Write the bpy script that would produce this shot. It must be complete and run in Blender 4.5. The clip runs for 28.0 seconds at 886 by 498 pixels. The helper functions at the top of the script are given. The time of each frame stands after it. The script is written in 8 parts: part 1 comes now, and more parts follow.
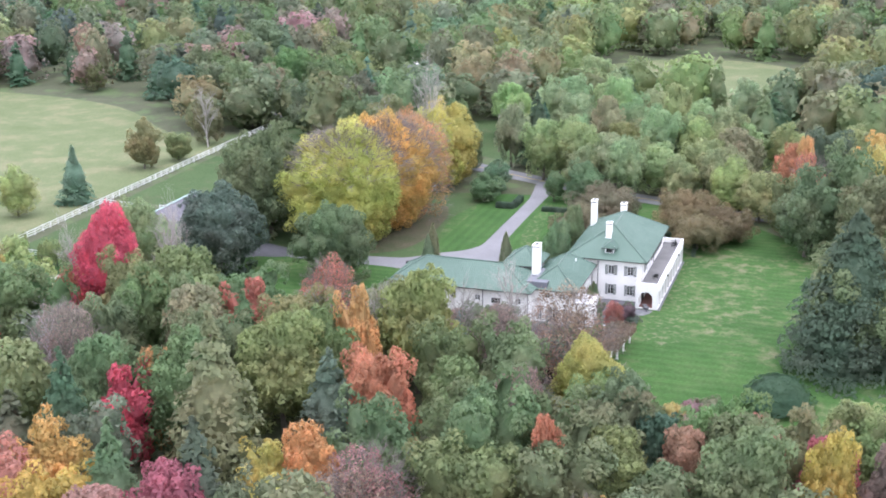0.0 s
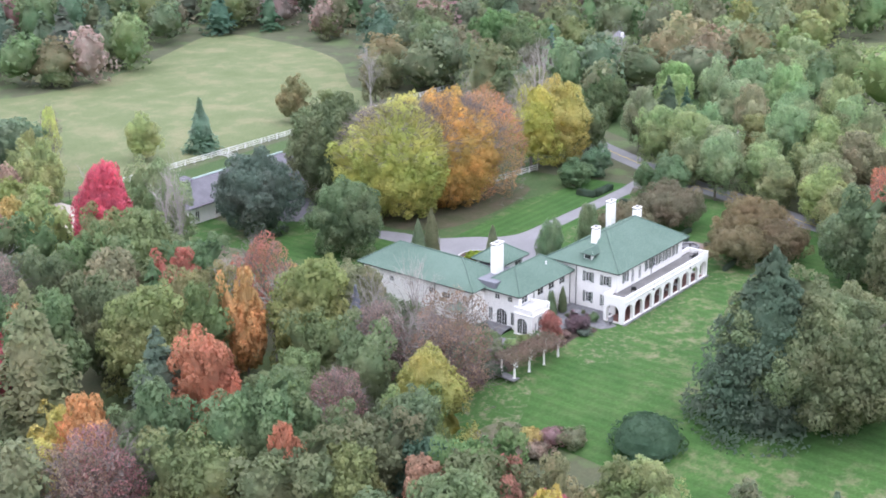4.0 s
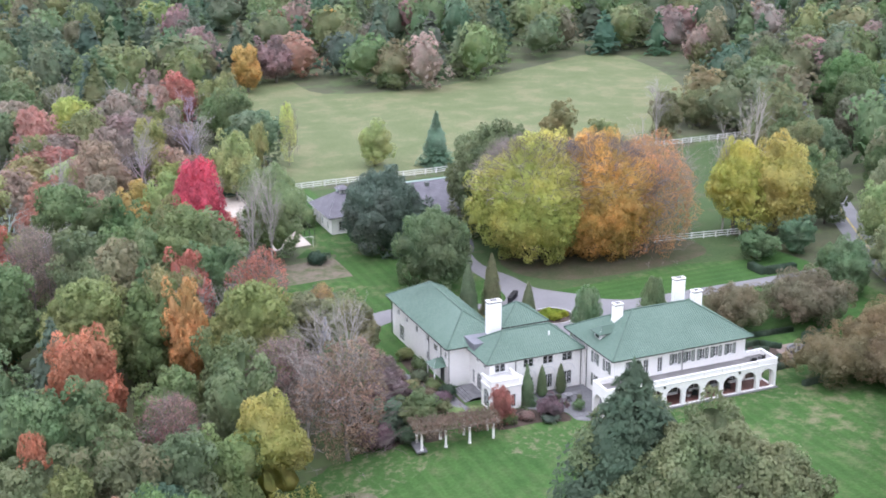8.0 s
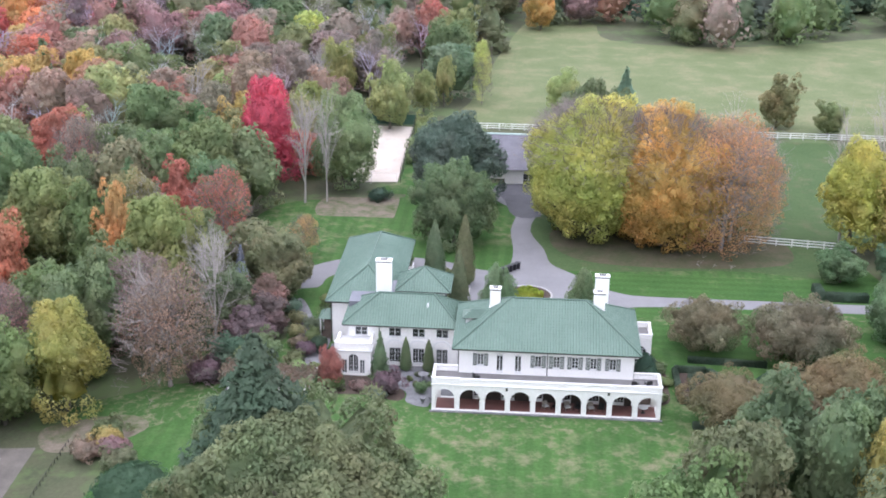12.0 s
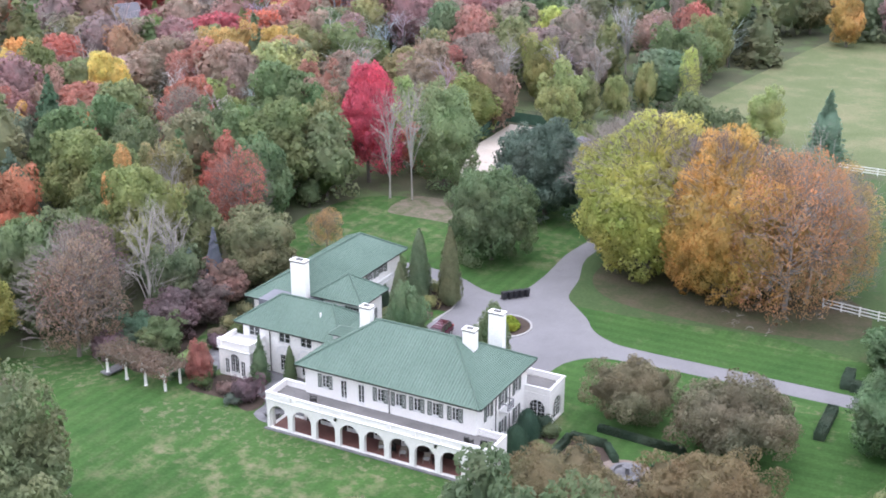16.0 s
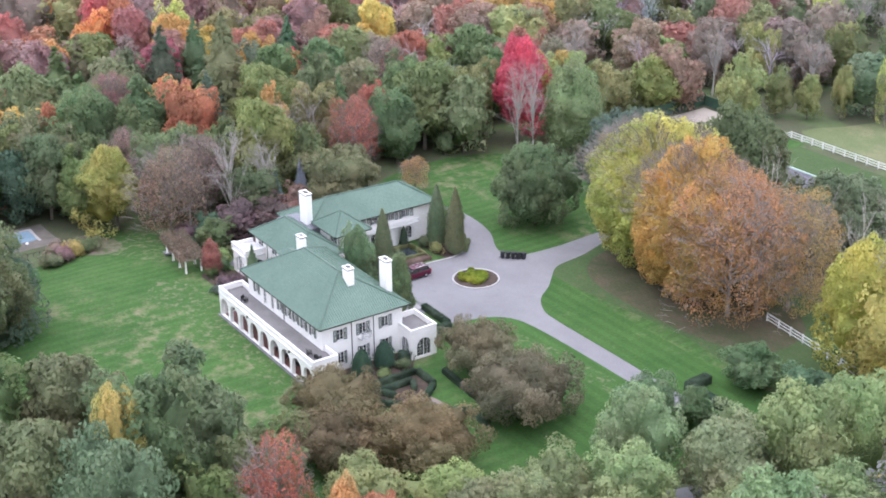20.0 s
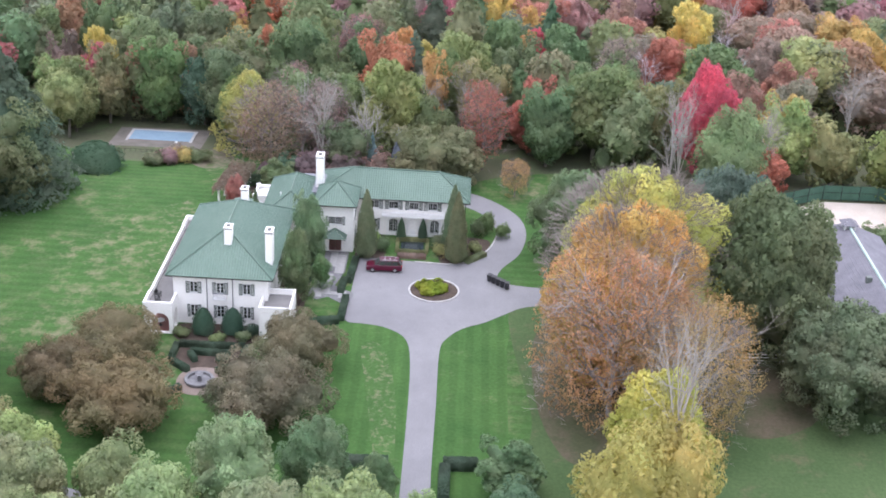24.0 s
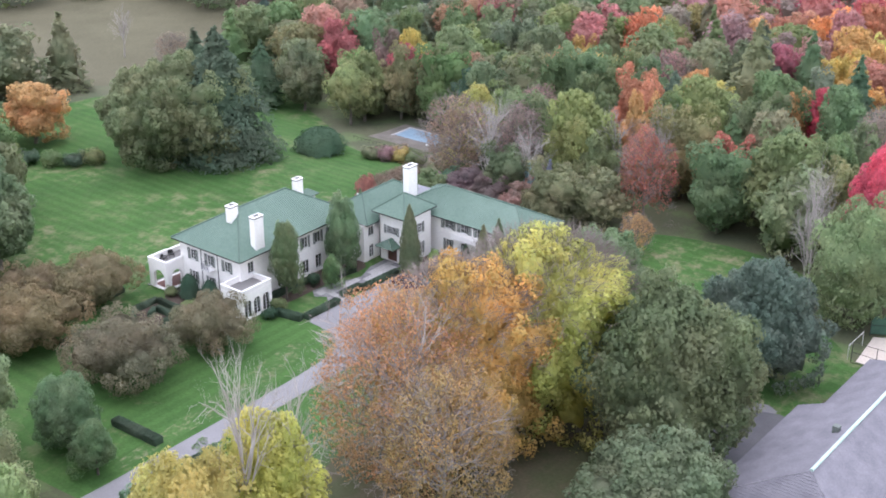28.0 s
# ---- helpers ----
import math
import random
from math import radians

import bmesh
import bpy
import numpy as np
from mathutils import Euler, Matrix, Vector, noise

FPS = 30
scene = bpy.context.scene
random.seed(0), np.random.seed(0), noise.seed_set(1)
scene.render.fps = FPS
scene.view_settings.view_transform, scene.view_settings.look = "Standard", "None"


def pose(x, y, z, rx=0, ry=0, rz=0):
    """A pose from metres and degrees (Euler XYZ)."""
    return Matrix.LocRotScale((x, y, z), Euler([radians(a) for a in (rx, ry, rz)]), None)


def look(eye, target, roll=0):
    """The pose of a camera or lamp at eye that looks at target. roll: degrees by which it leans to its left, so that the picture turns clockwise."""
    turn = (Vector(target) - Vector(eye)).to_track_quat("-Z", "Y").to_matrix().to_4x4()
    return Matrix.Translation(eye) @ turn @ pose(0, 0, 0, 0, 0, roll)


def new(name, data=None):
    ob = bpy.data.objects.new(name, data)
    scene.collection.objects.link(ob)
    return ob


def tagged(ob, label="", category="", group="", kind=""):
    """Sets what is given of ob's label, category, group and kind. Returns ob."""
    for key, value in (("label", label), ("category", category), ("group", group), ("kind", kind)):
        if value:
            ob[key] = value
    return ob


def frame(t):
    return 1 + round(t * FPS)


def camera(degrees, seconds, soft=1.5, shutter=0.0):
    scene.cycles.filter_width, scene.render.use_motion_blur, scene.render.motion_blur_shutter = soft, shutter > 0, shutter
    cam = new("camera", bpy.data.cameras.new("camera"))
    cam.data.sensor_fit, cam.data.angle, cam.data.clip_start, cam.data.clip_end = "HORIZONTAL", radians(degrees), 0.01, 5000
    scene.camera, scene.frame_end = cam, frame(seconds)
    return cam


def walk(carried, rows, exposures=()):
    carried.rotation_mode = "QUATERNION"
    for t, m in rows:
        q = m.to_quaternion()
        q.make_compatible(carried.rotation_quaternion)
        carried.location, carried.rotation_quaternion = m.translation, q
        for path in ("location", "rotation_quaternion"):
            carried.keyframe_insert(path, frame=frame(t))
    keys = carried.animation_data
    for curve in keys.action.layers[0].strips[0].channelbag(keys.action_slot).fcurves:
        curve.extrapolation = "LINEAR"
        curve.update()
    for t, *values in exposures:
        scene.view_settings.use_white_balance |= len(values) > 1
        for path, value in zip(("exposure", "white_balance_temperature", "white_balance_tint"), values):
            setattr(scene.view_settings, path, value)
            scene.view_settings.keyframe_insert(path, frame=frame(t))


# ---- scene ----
cam = camera(36.91, 28.0, 1.8)

EXPOSURE = 1.6
PATH = [
    (0, (-204.028, -30.936, 73.207), (-194.9539, -27.9368, 70.2652), -0.23),
    (0.5, (-201.293, -40.307, 74.052), (-192.3675, -37.0679, 70.9136), -0.24),
    (1, (-197.997, -49.077, 74.893), (-189.2196, -45.5729, 71.6244), 0.67),
    (1.5, (-194.249, -57.449, 75.679), (-185.7311, -53.3179, 72.4569), 0.33),
    (2, (-189.941, -65.455, 76.546), (-181.7223, -60.7652, 73.3124), -0.31),
    (2.5, (-184.926, -73.336, 77.644), (-176.9318, -68.1920, 74.5417), -0.64),
    (3, (-179.155, -81.264, 78.900), (-171.2876, -76.1394, 75.4576), -1.11),
    (3.5, (-172.591, -88.663, 80.127), (-164.9254, -83.2653, 76.6470), -0.68),
    (5.5, (-136.114, -114.641, 77.926), (-129.9026, -107.4115, 74.8995), -2.23),
    (6, (-126.175, -120.124, 77.979), (-120.3931, -112.6155, 74.7861), -2.59),
    (6.5, (-115.722, -125.209, 78.292), (-110.5556, -117.3141, 74.9798), -2.17),
    (7, (-104.468, -129.896, 78.621), (-99.8151, -121.6921, 75.2976), -1.42),
    (7.5, (-93.175, -134.264, 78.369), (-88.9100, -125.7842, 75.2216), 0.08),
    (8, (-81.712, -137.990, 77.830), (-78.0075, -129.2711, 74.6273), -0.34),
    (8.5, (-69.970, -140.571, 77.457), (-66.3919, -131.8761, 74.0521), 0.62),
    (9, (-58.355, -142.715, 77.135), (-55.2947, -133.7935, 73.8112), 1.30),
    (9.5, (-46.457, -144.252, 76.964), (-43.9980, -135.2060, 73.4813), 1.59),
    (10, (-34.212, -144.922, 76.973), (-32.2494, -135.6974, 73.6491), 1.79),
    (10.5, (-22.653, -145.196, 76.420), (-21.2010, -135.9059, 73.0174), 1.94),
    (11, (-11.510, -144.506, 75.888), (-10.8310, -135.1769, 72.3520), 1.09),
    (11.5, (-0.481, -143.115, 75.578), (-0.5364, -133.7943, 71.9562), 0.68),
    (12, (10.281, -140.904, 75.182), (9.6727, -131.5951, 71.5793), 0.88),
    (12.5, (20.806, -137.812, 74.419), (19.5492, -128.6366, 70.6460), 0.93),
    (13, (31.045, -133.690, 73.560), (29.3748, -124.5046, 69.9765), 1.27),
    (13.5, (40.560, -128.921, 72.827), (38.5638, -119.7835, 69.2873), 1.18),
    (15.5, (71.842, -108.745, 69.667), (67.9652, -100.1516, 66.3313), 0.65),
    (16, (77.682, -103.916, 70.080), (73.2505, -95.7009, 66.4930), -0.06),
    (16.5, (90.794, -109.853, 74.980), (85.9767, -101.7978, 71.5281), 0.07),
    (17, (98.464, -105.579, 75.415), (93.3925, -97.6668, 71.9986), -0.11),
    (17.5, (109.761, -102.633, 77.849), (104.2829, -94.9960, 74.4341), 0.01),
    (18, (121.649, -99.775, 80.637), (115.5419, -92.8141, 76.8622), -1.21),
    (18.5, (133.281, -95.686, 83.093), (126.7716, -89.1597, 79.2143), -1.60),
    (19, (143.148, -88.611, 84.414), (136.3797, -82.3464, 80.5483), 0.01),
    (19.5, (151.088, -79.318, 84.747), (143.9080, -73.6678, 80.6821), -0.42),
    (20, (156.846, -67.862, 84.014), (149.2584, -62.7553, 79.9714), -0.45),
    (20.5, (161.198, -55.368, 82.836), (153.2045, -50.8605, 78.8637), -0.71),
    (21, (164.873, -42.881, 81.741), (156.5911, -38.9101, 77.7860), -0.67),
    (21.5, (168.107, -30.503, 80.961), (159.5850, -27.1007, 76.9867), -0.63),
    (23.5, (175.964, 24.992, 83.825), (166.9442, 25.5172, 79.5397), 2.24),
    (24, (174.232, 38.404, 83.450), (165.1893, 38.3299, 79.1813), 2.91),
    (24.5, (171.194, 51.645, 82.835), (162.2229, 50.9010, 78.4796), 2.06),
    (25, (167.014, 64.757, 82.326), (158.0568, 63.3873, 78.0958), 2.62),
    (25.5, (162.258, 77.320, 81.677), (153.3956, 75.3232, 77.4983), 2.69),
    (26, (156.856, 89.312, 81.064), (148.1807, 86.5639, 76.9175), 2.63),
    (26.5, (151.054, 100.743, 80.616), (142.5973, 97.2688, 76.5651), 2.61),
    (27, (145.276, 112.706, 80.541), (137.1257, 108.4104, 76.6511), 0.82),
    (27.5, (138.793, 124.876, 80.752), (131.1605, 119.8110, 76.7411), 0.16),
    (28, (132.151, 136.522, 81.170), (125.0424, 130.8232, 77.0467), -0.18),
]
walk(cam, [(t, look(eye, target, roll)) for t, eye, target, roll in PATH], [(0, EXPOSURE + 0.24, 6200, 20), (3, EXPOSURE + 0.22, 6200, 20), (6, EXPOSURE + 0.06, 6200, 20), (28, EXPOSURE + 0.06, 6250, 20)])

# world: even overcast daylight, a weak wide sun overhead
world = bpy.data.worlds.new("overcast_sky")
scene.world = world
world.use_nodes = True
wn, wl = world.node_tree.nodes, world.node_tree.links
sky = wn.new("ShaderNodeTexSky")
sky.sky_type = "NISHITA"
sky.sun_disc = False
sky.sun_elevation = radians(86)
sky.sun_rotation = radians(215)
sky.air_density, sky.dust_density, sky.ozone_density = 1.6, 0.4, 1.0
grey = wn.new("ShaderNodeHueSaturation")
grey.inputs["Saturation"].default_value = 0.3
wl.new(sky.outputs[0], grey.inputs["Color"])
wl.new(grey.outputs[0], wn["Background"].inputs["Color"])
wn["Background"].inputs["Strength"].default_value = 0.15

sun_data = bpy.data.lights.new("sun", "SUN")
sun_data.energy, sun_data.angle, sun_data.color = 0.5, radians(75), (1.0, 0.97, 0.93)
sun = new("sun", sun_data)
sun.matrix_world = look((-6, -10, 130), (0, 0, 0))

# ---- materials ----
MATS = {}


def shader(name):
    m = bpy.data.materials.new(name)
    m.use_nodes = True
    n, l = m.node_tree.nodes, m.node_tree.links
    return m, n, l, n["Principled BSDF"]


def coords(n, l, scale=(1, 1, 1), kind="Object"):
    tc, mp = n.new("ShaderNodeTexCoord"), n.new("ShaderNodeMapping")
    mp.inputs["Scale"].default_value = scale
    l.new(tc.outputs[kind], mp.inputs["Vector"])
    return mp.outputs["Vector"]


def noise_tex(n, l, vec, scale, detail=4.0, rough=0.6):
    t = n.new("ShaderNodeTexNoise")
    t.inputs["Scale"].default_value, t.inputs["Detail"].default_value, t.inputs["Roughness"].default_value = scale, detail, rough
    if vec is not None:
        l.new(vec, t.inputs["Vector"])
    return t.outputs["Fac"]


def ramp(n, l, fac, stops):
    r = n.new("ShaderNodeValToRGB")
    e = r.color_ramp.elements
    while len(e) < len(stops):
        e.new(0.5)
    for k, (p, c) in enumerate(stops):
        e[k].position, e[k].color = p, (*c, 1)
    l.new(fac, r.inputs["Fac"])
    return r.outputs["Color"]


def mixc(n, l, fac, a, b, mode="MIX"):
    m = n.new("ShaderNodeMix")
    m.data_type, m.blend_type = "RGBA", mode
    for sock, val in ((m.inputs["Factor"], fac), (m.inputs["A"], a), (m.inputs["B"], b)):
        if isinstance(val, (int, float)):
            sock.default_value = val
        elif isinstance(val, tuple):
            sock.default_value = (*val, 1)
        else:
            l.new(val, sock)
    return m.outputs["Result"]


def bump(n, l, b, height, strength=0.4, dist=0.05):
    t = n.new("ShaderNodeBump")
    t.inputs["Strength"].default_value, t.inputs["Distance"].default_value = strength, dist
    l.new(height, t.inputs["Height"])
    l.new(t.outputs[0], b.inputs["Normal"])


def surface(name, a, b, rough=0.7, big=0.3, fine=6.0, relief=0.3, metal=0.0, spots=None):
    """A worn surface between two colours, with large stains and fine grain."""
    if name in MATS:
        return MATS[name]
    m, n, l, p = shader(name)
    vec = coords(n, l)
    large, small = noise_tex(n, l, vec, big, 5), noise_tex(n, l, vec, fine, 6)
    col = ramp(n, l, large, ((0.3, a), (0.7, b)))
    grain = ramp(n, l, small, ((0.3, (0.82, 0.82, 0.82)), (0.7, (1.1, 1.1, 1.1))))
    col = mixc(n, l, 1.0, col, grain, "MULTIPLY")
    if spots:
        s = ramp(n, l, noise_tex(n, l, vec, spots[1], 5, 0.7), ((spots[2], (0, 0, 0)), (spots[2] + 0.1, (1, 1, 1))))
        col = mixc(n, l, s, col, spots[0])
    l.new(col, p.inputs["Base Color"])
    p.inputs["Roughness"].default_value, p.inputs["Metallic"].default_value = rough, metal
    if relief:
        bump(n, l, p, small, relief, 0.03)
    MATS[name] = m
    return m


def leaf_material(name, source):
    """Leaves: the colour of the tree, varied from leaf to leaf and in drifts over the crown."""
    m, n, l, p = shader(name)
    if source == "object":
        info = n.new("ShaderNodeObjectInfo")
        base = info.outputs["Color"]
    else:
        at = n.new("ShaderNodeAttribute")
        at.attribute_name = "tint"
        base = at.outputs["Color"]
    geo = n.new("ShaderNodeNewGeometry")
    one = ramp(n, l, geo.outputs["Random Per Island"], ((0.0, (0.90, 0.91, 0.90)), (0.5, (1.0, 1.0, 1.0)), (1.0, (1.11, 1.10, 1.08))))
    drift = ramp(n, l, noise_tex(n, l, coords(n, l), 0.35, 3), ((0.36, (0.89, 0.94, 0.88)), (0.64, (1.12, 1.06, 1.0))))
    clump = n.new("ShaderNodeAttribute")
    clump.attribute_name = "clump"
    col = mixc(n, l, 1.0, base, clump.outputs["Fac"], "MULTIPLY")
    col = mixc(n, l, 1.0, col, one, "MULTIPLY")
    col = mixc(n, l, 1.0, col, drift, "MULTIPLY")
    broad = ramp(n, l, noise_tex(n, l, coords(n, l), 0.11, 2), ((0.38, (0.93, 1.02, 0.95)), (0.62, (1.08, 1.0, 0.98))))
    col = mixc(n, l, 1.0, col, broad, "MULTIPLY")
    grain = noise_tex(n, l, coords(n, l), 1.7, 5, 0.72)
    col = mixc(n, l, 1.0, col, ramp(n, l, grain, ((0.36, (0.90, 0.91, 0.90)), (0.64, (1.11, 1.10, 1.08)))), "MULTIPLY")
    bump(n, l, p, grain, 0.65, 0.4)
    l.new(col, p.inputs["Base Color"])
    p.inputs["Roughness"].default_value = 0.65
    p.inputs["Specular IOR Level"].default_value = 0.25
    trans = n.new("ShaderNodeBsdfTranslucent")
    l.new(col, trans.inputs["Color"])
    mix = n.new("ShaderNodeMixShader")
    mix.inputs["Fac"].default_value = 0.5
    out = n["Material Output"]
    l.new(p.outputs[0], mix.inputs[1])
    l.new(trans.outputs[0], mix.inputs[2])
    l.new(mix.outputs[0], out.inputs["Surface"])
    return m


LEAF, LEAF_FAR = leaf_material("leaves", "object"), leaf_material("leaves_far", "tint")
BARK = surface("bark", (0.10, 0.085, 0.07), (0.2, 0.18, 0.155), 0.9, 0.6, 9)
BARK_MID = surface("grey_brown_bark", (0.17, 0.145, 0.13), (0.27, 0.235, 0.215), 0.9, 0.6, 9)
BARK_TWIG = surface("pink_grey_bark", (0.24, 0.21, 0.195), (0.37, 0.335, 0.315), 0.9, 0.6, 9)
BARK_PALE = surface("pale_bark", (0.30, 0.275, 0.255), (0.46, 0.43, 0.40), 0.9, 0.6, 9)
STUCCO = surface("white_stucco", (0.87, 0.85, 0.825), (0.925, 0.91, 0.885), 0.85, 0.5, 9, 0.25, spots=((0.52, 0.5, 0.48), 0.8, 0.68))
TRIM = surface("white_trim", (0.76, 0.76, 0.75), (0.84, 0.84, 0.83), 0.6, 0.8, 12, 0.1)
SHUTTER = surface("grey_shutter_paint", (0.105, 0.125, 0.112), (0.16, 0.182, 0.165), 0.6, 2, 14, 0.2)
DARKMETAL = surface("dark_gutter_metal", (0.06, 0.065, 0.06), (0.1, 0.1, 0.095), 0.45, 2, 14, 0.1, 0.5)
TERRACE = surface("terrace_deck", (0.15, 0.146, 0.143), (0.215, 0.208, 0.205), 0.9, 0.35, 7, 0.2, spots=((0.1, 0.097, 0.095), 0.5, 0.6))
REDTILE = surface("red_quarry_floor", (0.19, 0.085, 0.072), (0.26, 0.122, 0.105), 0.7, 0.6, 8)
LEADROOF = surface("grey_lead_roof", (0.14, 0.145, 0.17), (0.2, 0.205, 0.235), 0.6, 0.6, 8)
ASPHALT = surface("pale_drive_asphalt", (0.185, 0.182, 0.192), (0.24, 0.237, 0.247), 0.95, 0.12, 9, 0.3, spots=((0.17, 0.165, 0.175), 0.25, 0.62))
ROADTAR = surface("road_asphalt", (0.19, 0.19, 0.20), (0.25, 0.25, 0.26), 0.95, 0.15, 9)
STONE = surface("bluestone", (0.12, 0.12, 0.128), (0.235, 0.235, 0.245), 0.85, 0.9, 8)
STONEFLAG = surface("flagstone", (0.27, 0.268, 0.265), (0.46, 0.455, 0.45), 0.85, 0.5, 8)
BLUEFLAG = surface("bluestone_flag", (0.135, 0.138, 0.148), (0.27, 0.272, 0.285), 0.8, 0.5, 8, 0.3, spots=((0.33, 0.33, 0.335), 0.5, 0.62))
# near-black brown: the loggia's inner shade put into the colour
SHADEBROWN = surface("shade_brown", (0.035, 0.026, 0.022), (0.06, 0.045, 0.038), 0.6, 1.2, 10, 0.15)
# grey-green of sky mirrored in window glass, as a plain colour
SKYPANEL = surface("grey_green_sky_panel", (0.30, 0.34, 0.31), (0.40, 0.44, 0.41), 0.9, 1.5, 10, 0.1)
PALEDECK = surface("pale_roof_deck", (0.55, 0.55, 0.55), (0.66, 0.66, 0.66), 0.85, 0.7, 8, 0.15, spots=((0.4, 0.4, 0.4), 0.8, 0.6))
KERB = surface("granite_kerb", (0.36, 0.35, 0.345), (0.5, 0.49, 0.48), 0.85, 0.9, 12)
MULCH = surface("dark_mulch", (0.045, 0.033, 0.025), (0.09, 0.065, 0.05), 1.0, 1.0, 10, 0.8)
SAND = surface("pale_sand", (0.5, 0.43, 0.37), (0.6, 0.54, 0.48), 1.0, 0.2, 4, 0.3, spots=((0.33, 0.25, 0.19), 0.18, 0.6))
DIRT = surface("packed_earth", (0.19, 0.15, 0.125), (0.27, 0.22, 0.19), 1.0, 0.4, 5)
SLATE = surface("lilac_grey_slate", (0.135, 0.132, 0.155), (0.20, 0.195, 0.22), 0.8, 0.5, 5, 0.3)
COPPER = surface("pale_green_copper", (0.38, 0.52, 0.48), (0.5, 0.62, 0.58), 0.6, 0.8, 6)
FENCEWHITE = surface("white_fence_paint", (0.72, 0.72, 0.71), (0.84, 0.84, 0.83), 0.7, 1.2, 9)
WEATHERED = surface("weathered_wood", (0.24, 0.2, 0.17), (0.38, 0.33, 0.29), 0.9, 1.5, 10)
CONCRETE = surface("pool_paving", (0.12, 0.11, 0.095), (0.19, 0.17, 0.15), 0.9, 0.5, 7)
BLACK = surface("black_plastic", (0.018, 0.018, 0.022), (0.035, 0.035, 0.04), 0.5, 2, 12, 0.1)
TYRE = surface("tyre_rubber", (0.015, 0.015, 0.016), (0.03, 0.03, 0.03), 0.85, 3, 20, 0.1)
RIM = surface("alloy_rim", (0.45, 0.45, 0.46), (0.6, 0.6, 0.6), 0.3, 3, 20, 0.0, 0.9)
CARPAINT = surface("maroon_car_paint", (0.085, 0.005, 0.022), (0.11, 0.008, 0.03), 0.18, 1, 30, 0.0, 0.2)
CHROME = surface("chrome", (0.6, 0.6, 0.6), (0.7, 0.7, 0.7), 0.2, 3, 20, 0.0, 1.0)
REDLAMP = surface("red_lamp_glass", (0.35, 0.01, 0.01), (0.45, 0.02, 0.02), 0.2, 3, 20, 0.0)
GREENNET = surface("green_windscreen_net", (0.035, 0.09, 0.06), (0.06, 0.13, 0.09), 0.9, 0.6, 10)
CUSHION = surface("pale_cushion", (0.5, 0.5, 0.5), (0.62, 0.62, 0.62), 0.9, 2, 12)
IRON = surface("dark_iron", (0.03, 0.03, 0.03), (0.06, 0.06, 0.06), 0.5, 2, 12, 0.1, 0.6)
DOORWOOD = surface("dark_red_door", (0.08, 0.035, 0.03), (0.13, 0.06, 0.045), 0.5, 2, 12, 0.2)
YELLOWLINE = surface("yellow_road_paint", (0.55, 0.42, 0.08), (0.62, 0.5, 0.14), 0.8, 2, 12)
POOLTILE = surface("pale_blue_pool_cover", (0.19, 0.29, 0.38), (0.25, 0.36, 0.45), 0.5, 0.4, 5, 0.1)


def glass_material():
    m, n, l, p = shader("window_glass")
    p.inputs["Base Color"].default_value = (0.10, 0.115, 0.115, 1)
    p.inputs["Roughness"].default_value = 0.04
    p.inputs["Transmission Weight"].default_value = 0.55
    return m


GLASS = glass_material()


def water_material():
    m, n, l, p = shader("pond_water")
    p.inputs["Base Color"].default_value = (0.03, 0.04, 0.045, 1)
    p.inputs["Roughness"].default_value = 0.06
    bump(n, l, p, noise_tex(n, l, coords(n, l), 3, 2), 0.1, 0.02)
    return m


POND = water_material()


def roof_material():
    """Green glazed tiles, mottled and weathered."""
    m, n, l, p = shader("green_roof_tiles")
    wide, fine = noise_tex(n, l, coords(n, l), 0.25, 5), noise_tex(n, l, coords(n, l), 3.5, 4)
    col = ramp(n, l, wide, ((0.3, (0.108, 0.182, 0.142)), (0.7, (0.138, 0.218, 0.174))))
    col = mixc(n, l, 1.0, col, ramp(n, l, fine, ((0.3, (0.8, 0.84, 0.82)), (0.7, (1.15, 1.1, 1.12)))), "MULTIPLY")
    l.new(col, p.inputs["Base Color"])
    p.inputs["Roughness"].default_value = 0.42
    bump(n, l, p, fine, 0.4, 0.03)
    return m


ROOFTILE = roof_material()
RIDGETILE = surface("green_ridge_tile", (0.06, 0.115, 0.085), (0.09, 0.155, 0.118), 0.45, 0.8, 6)


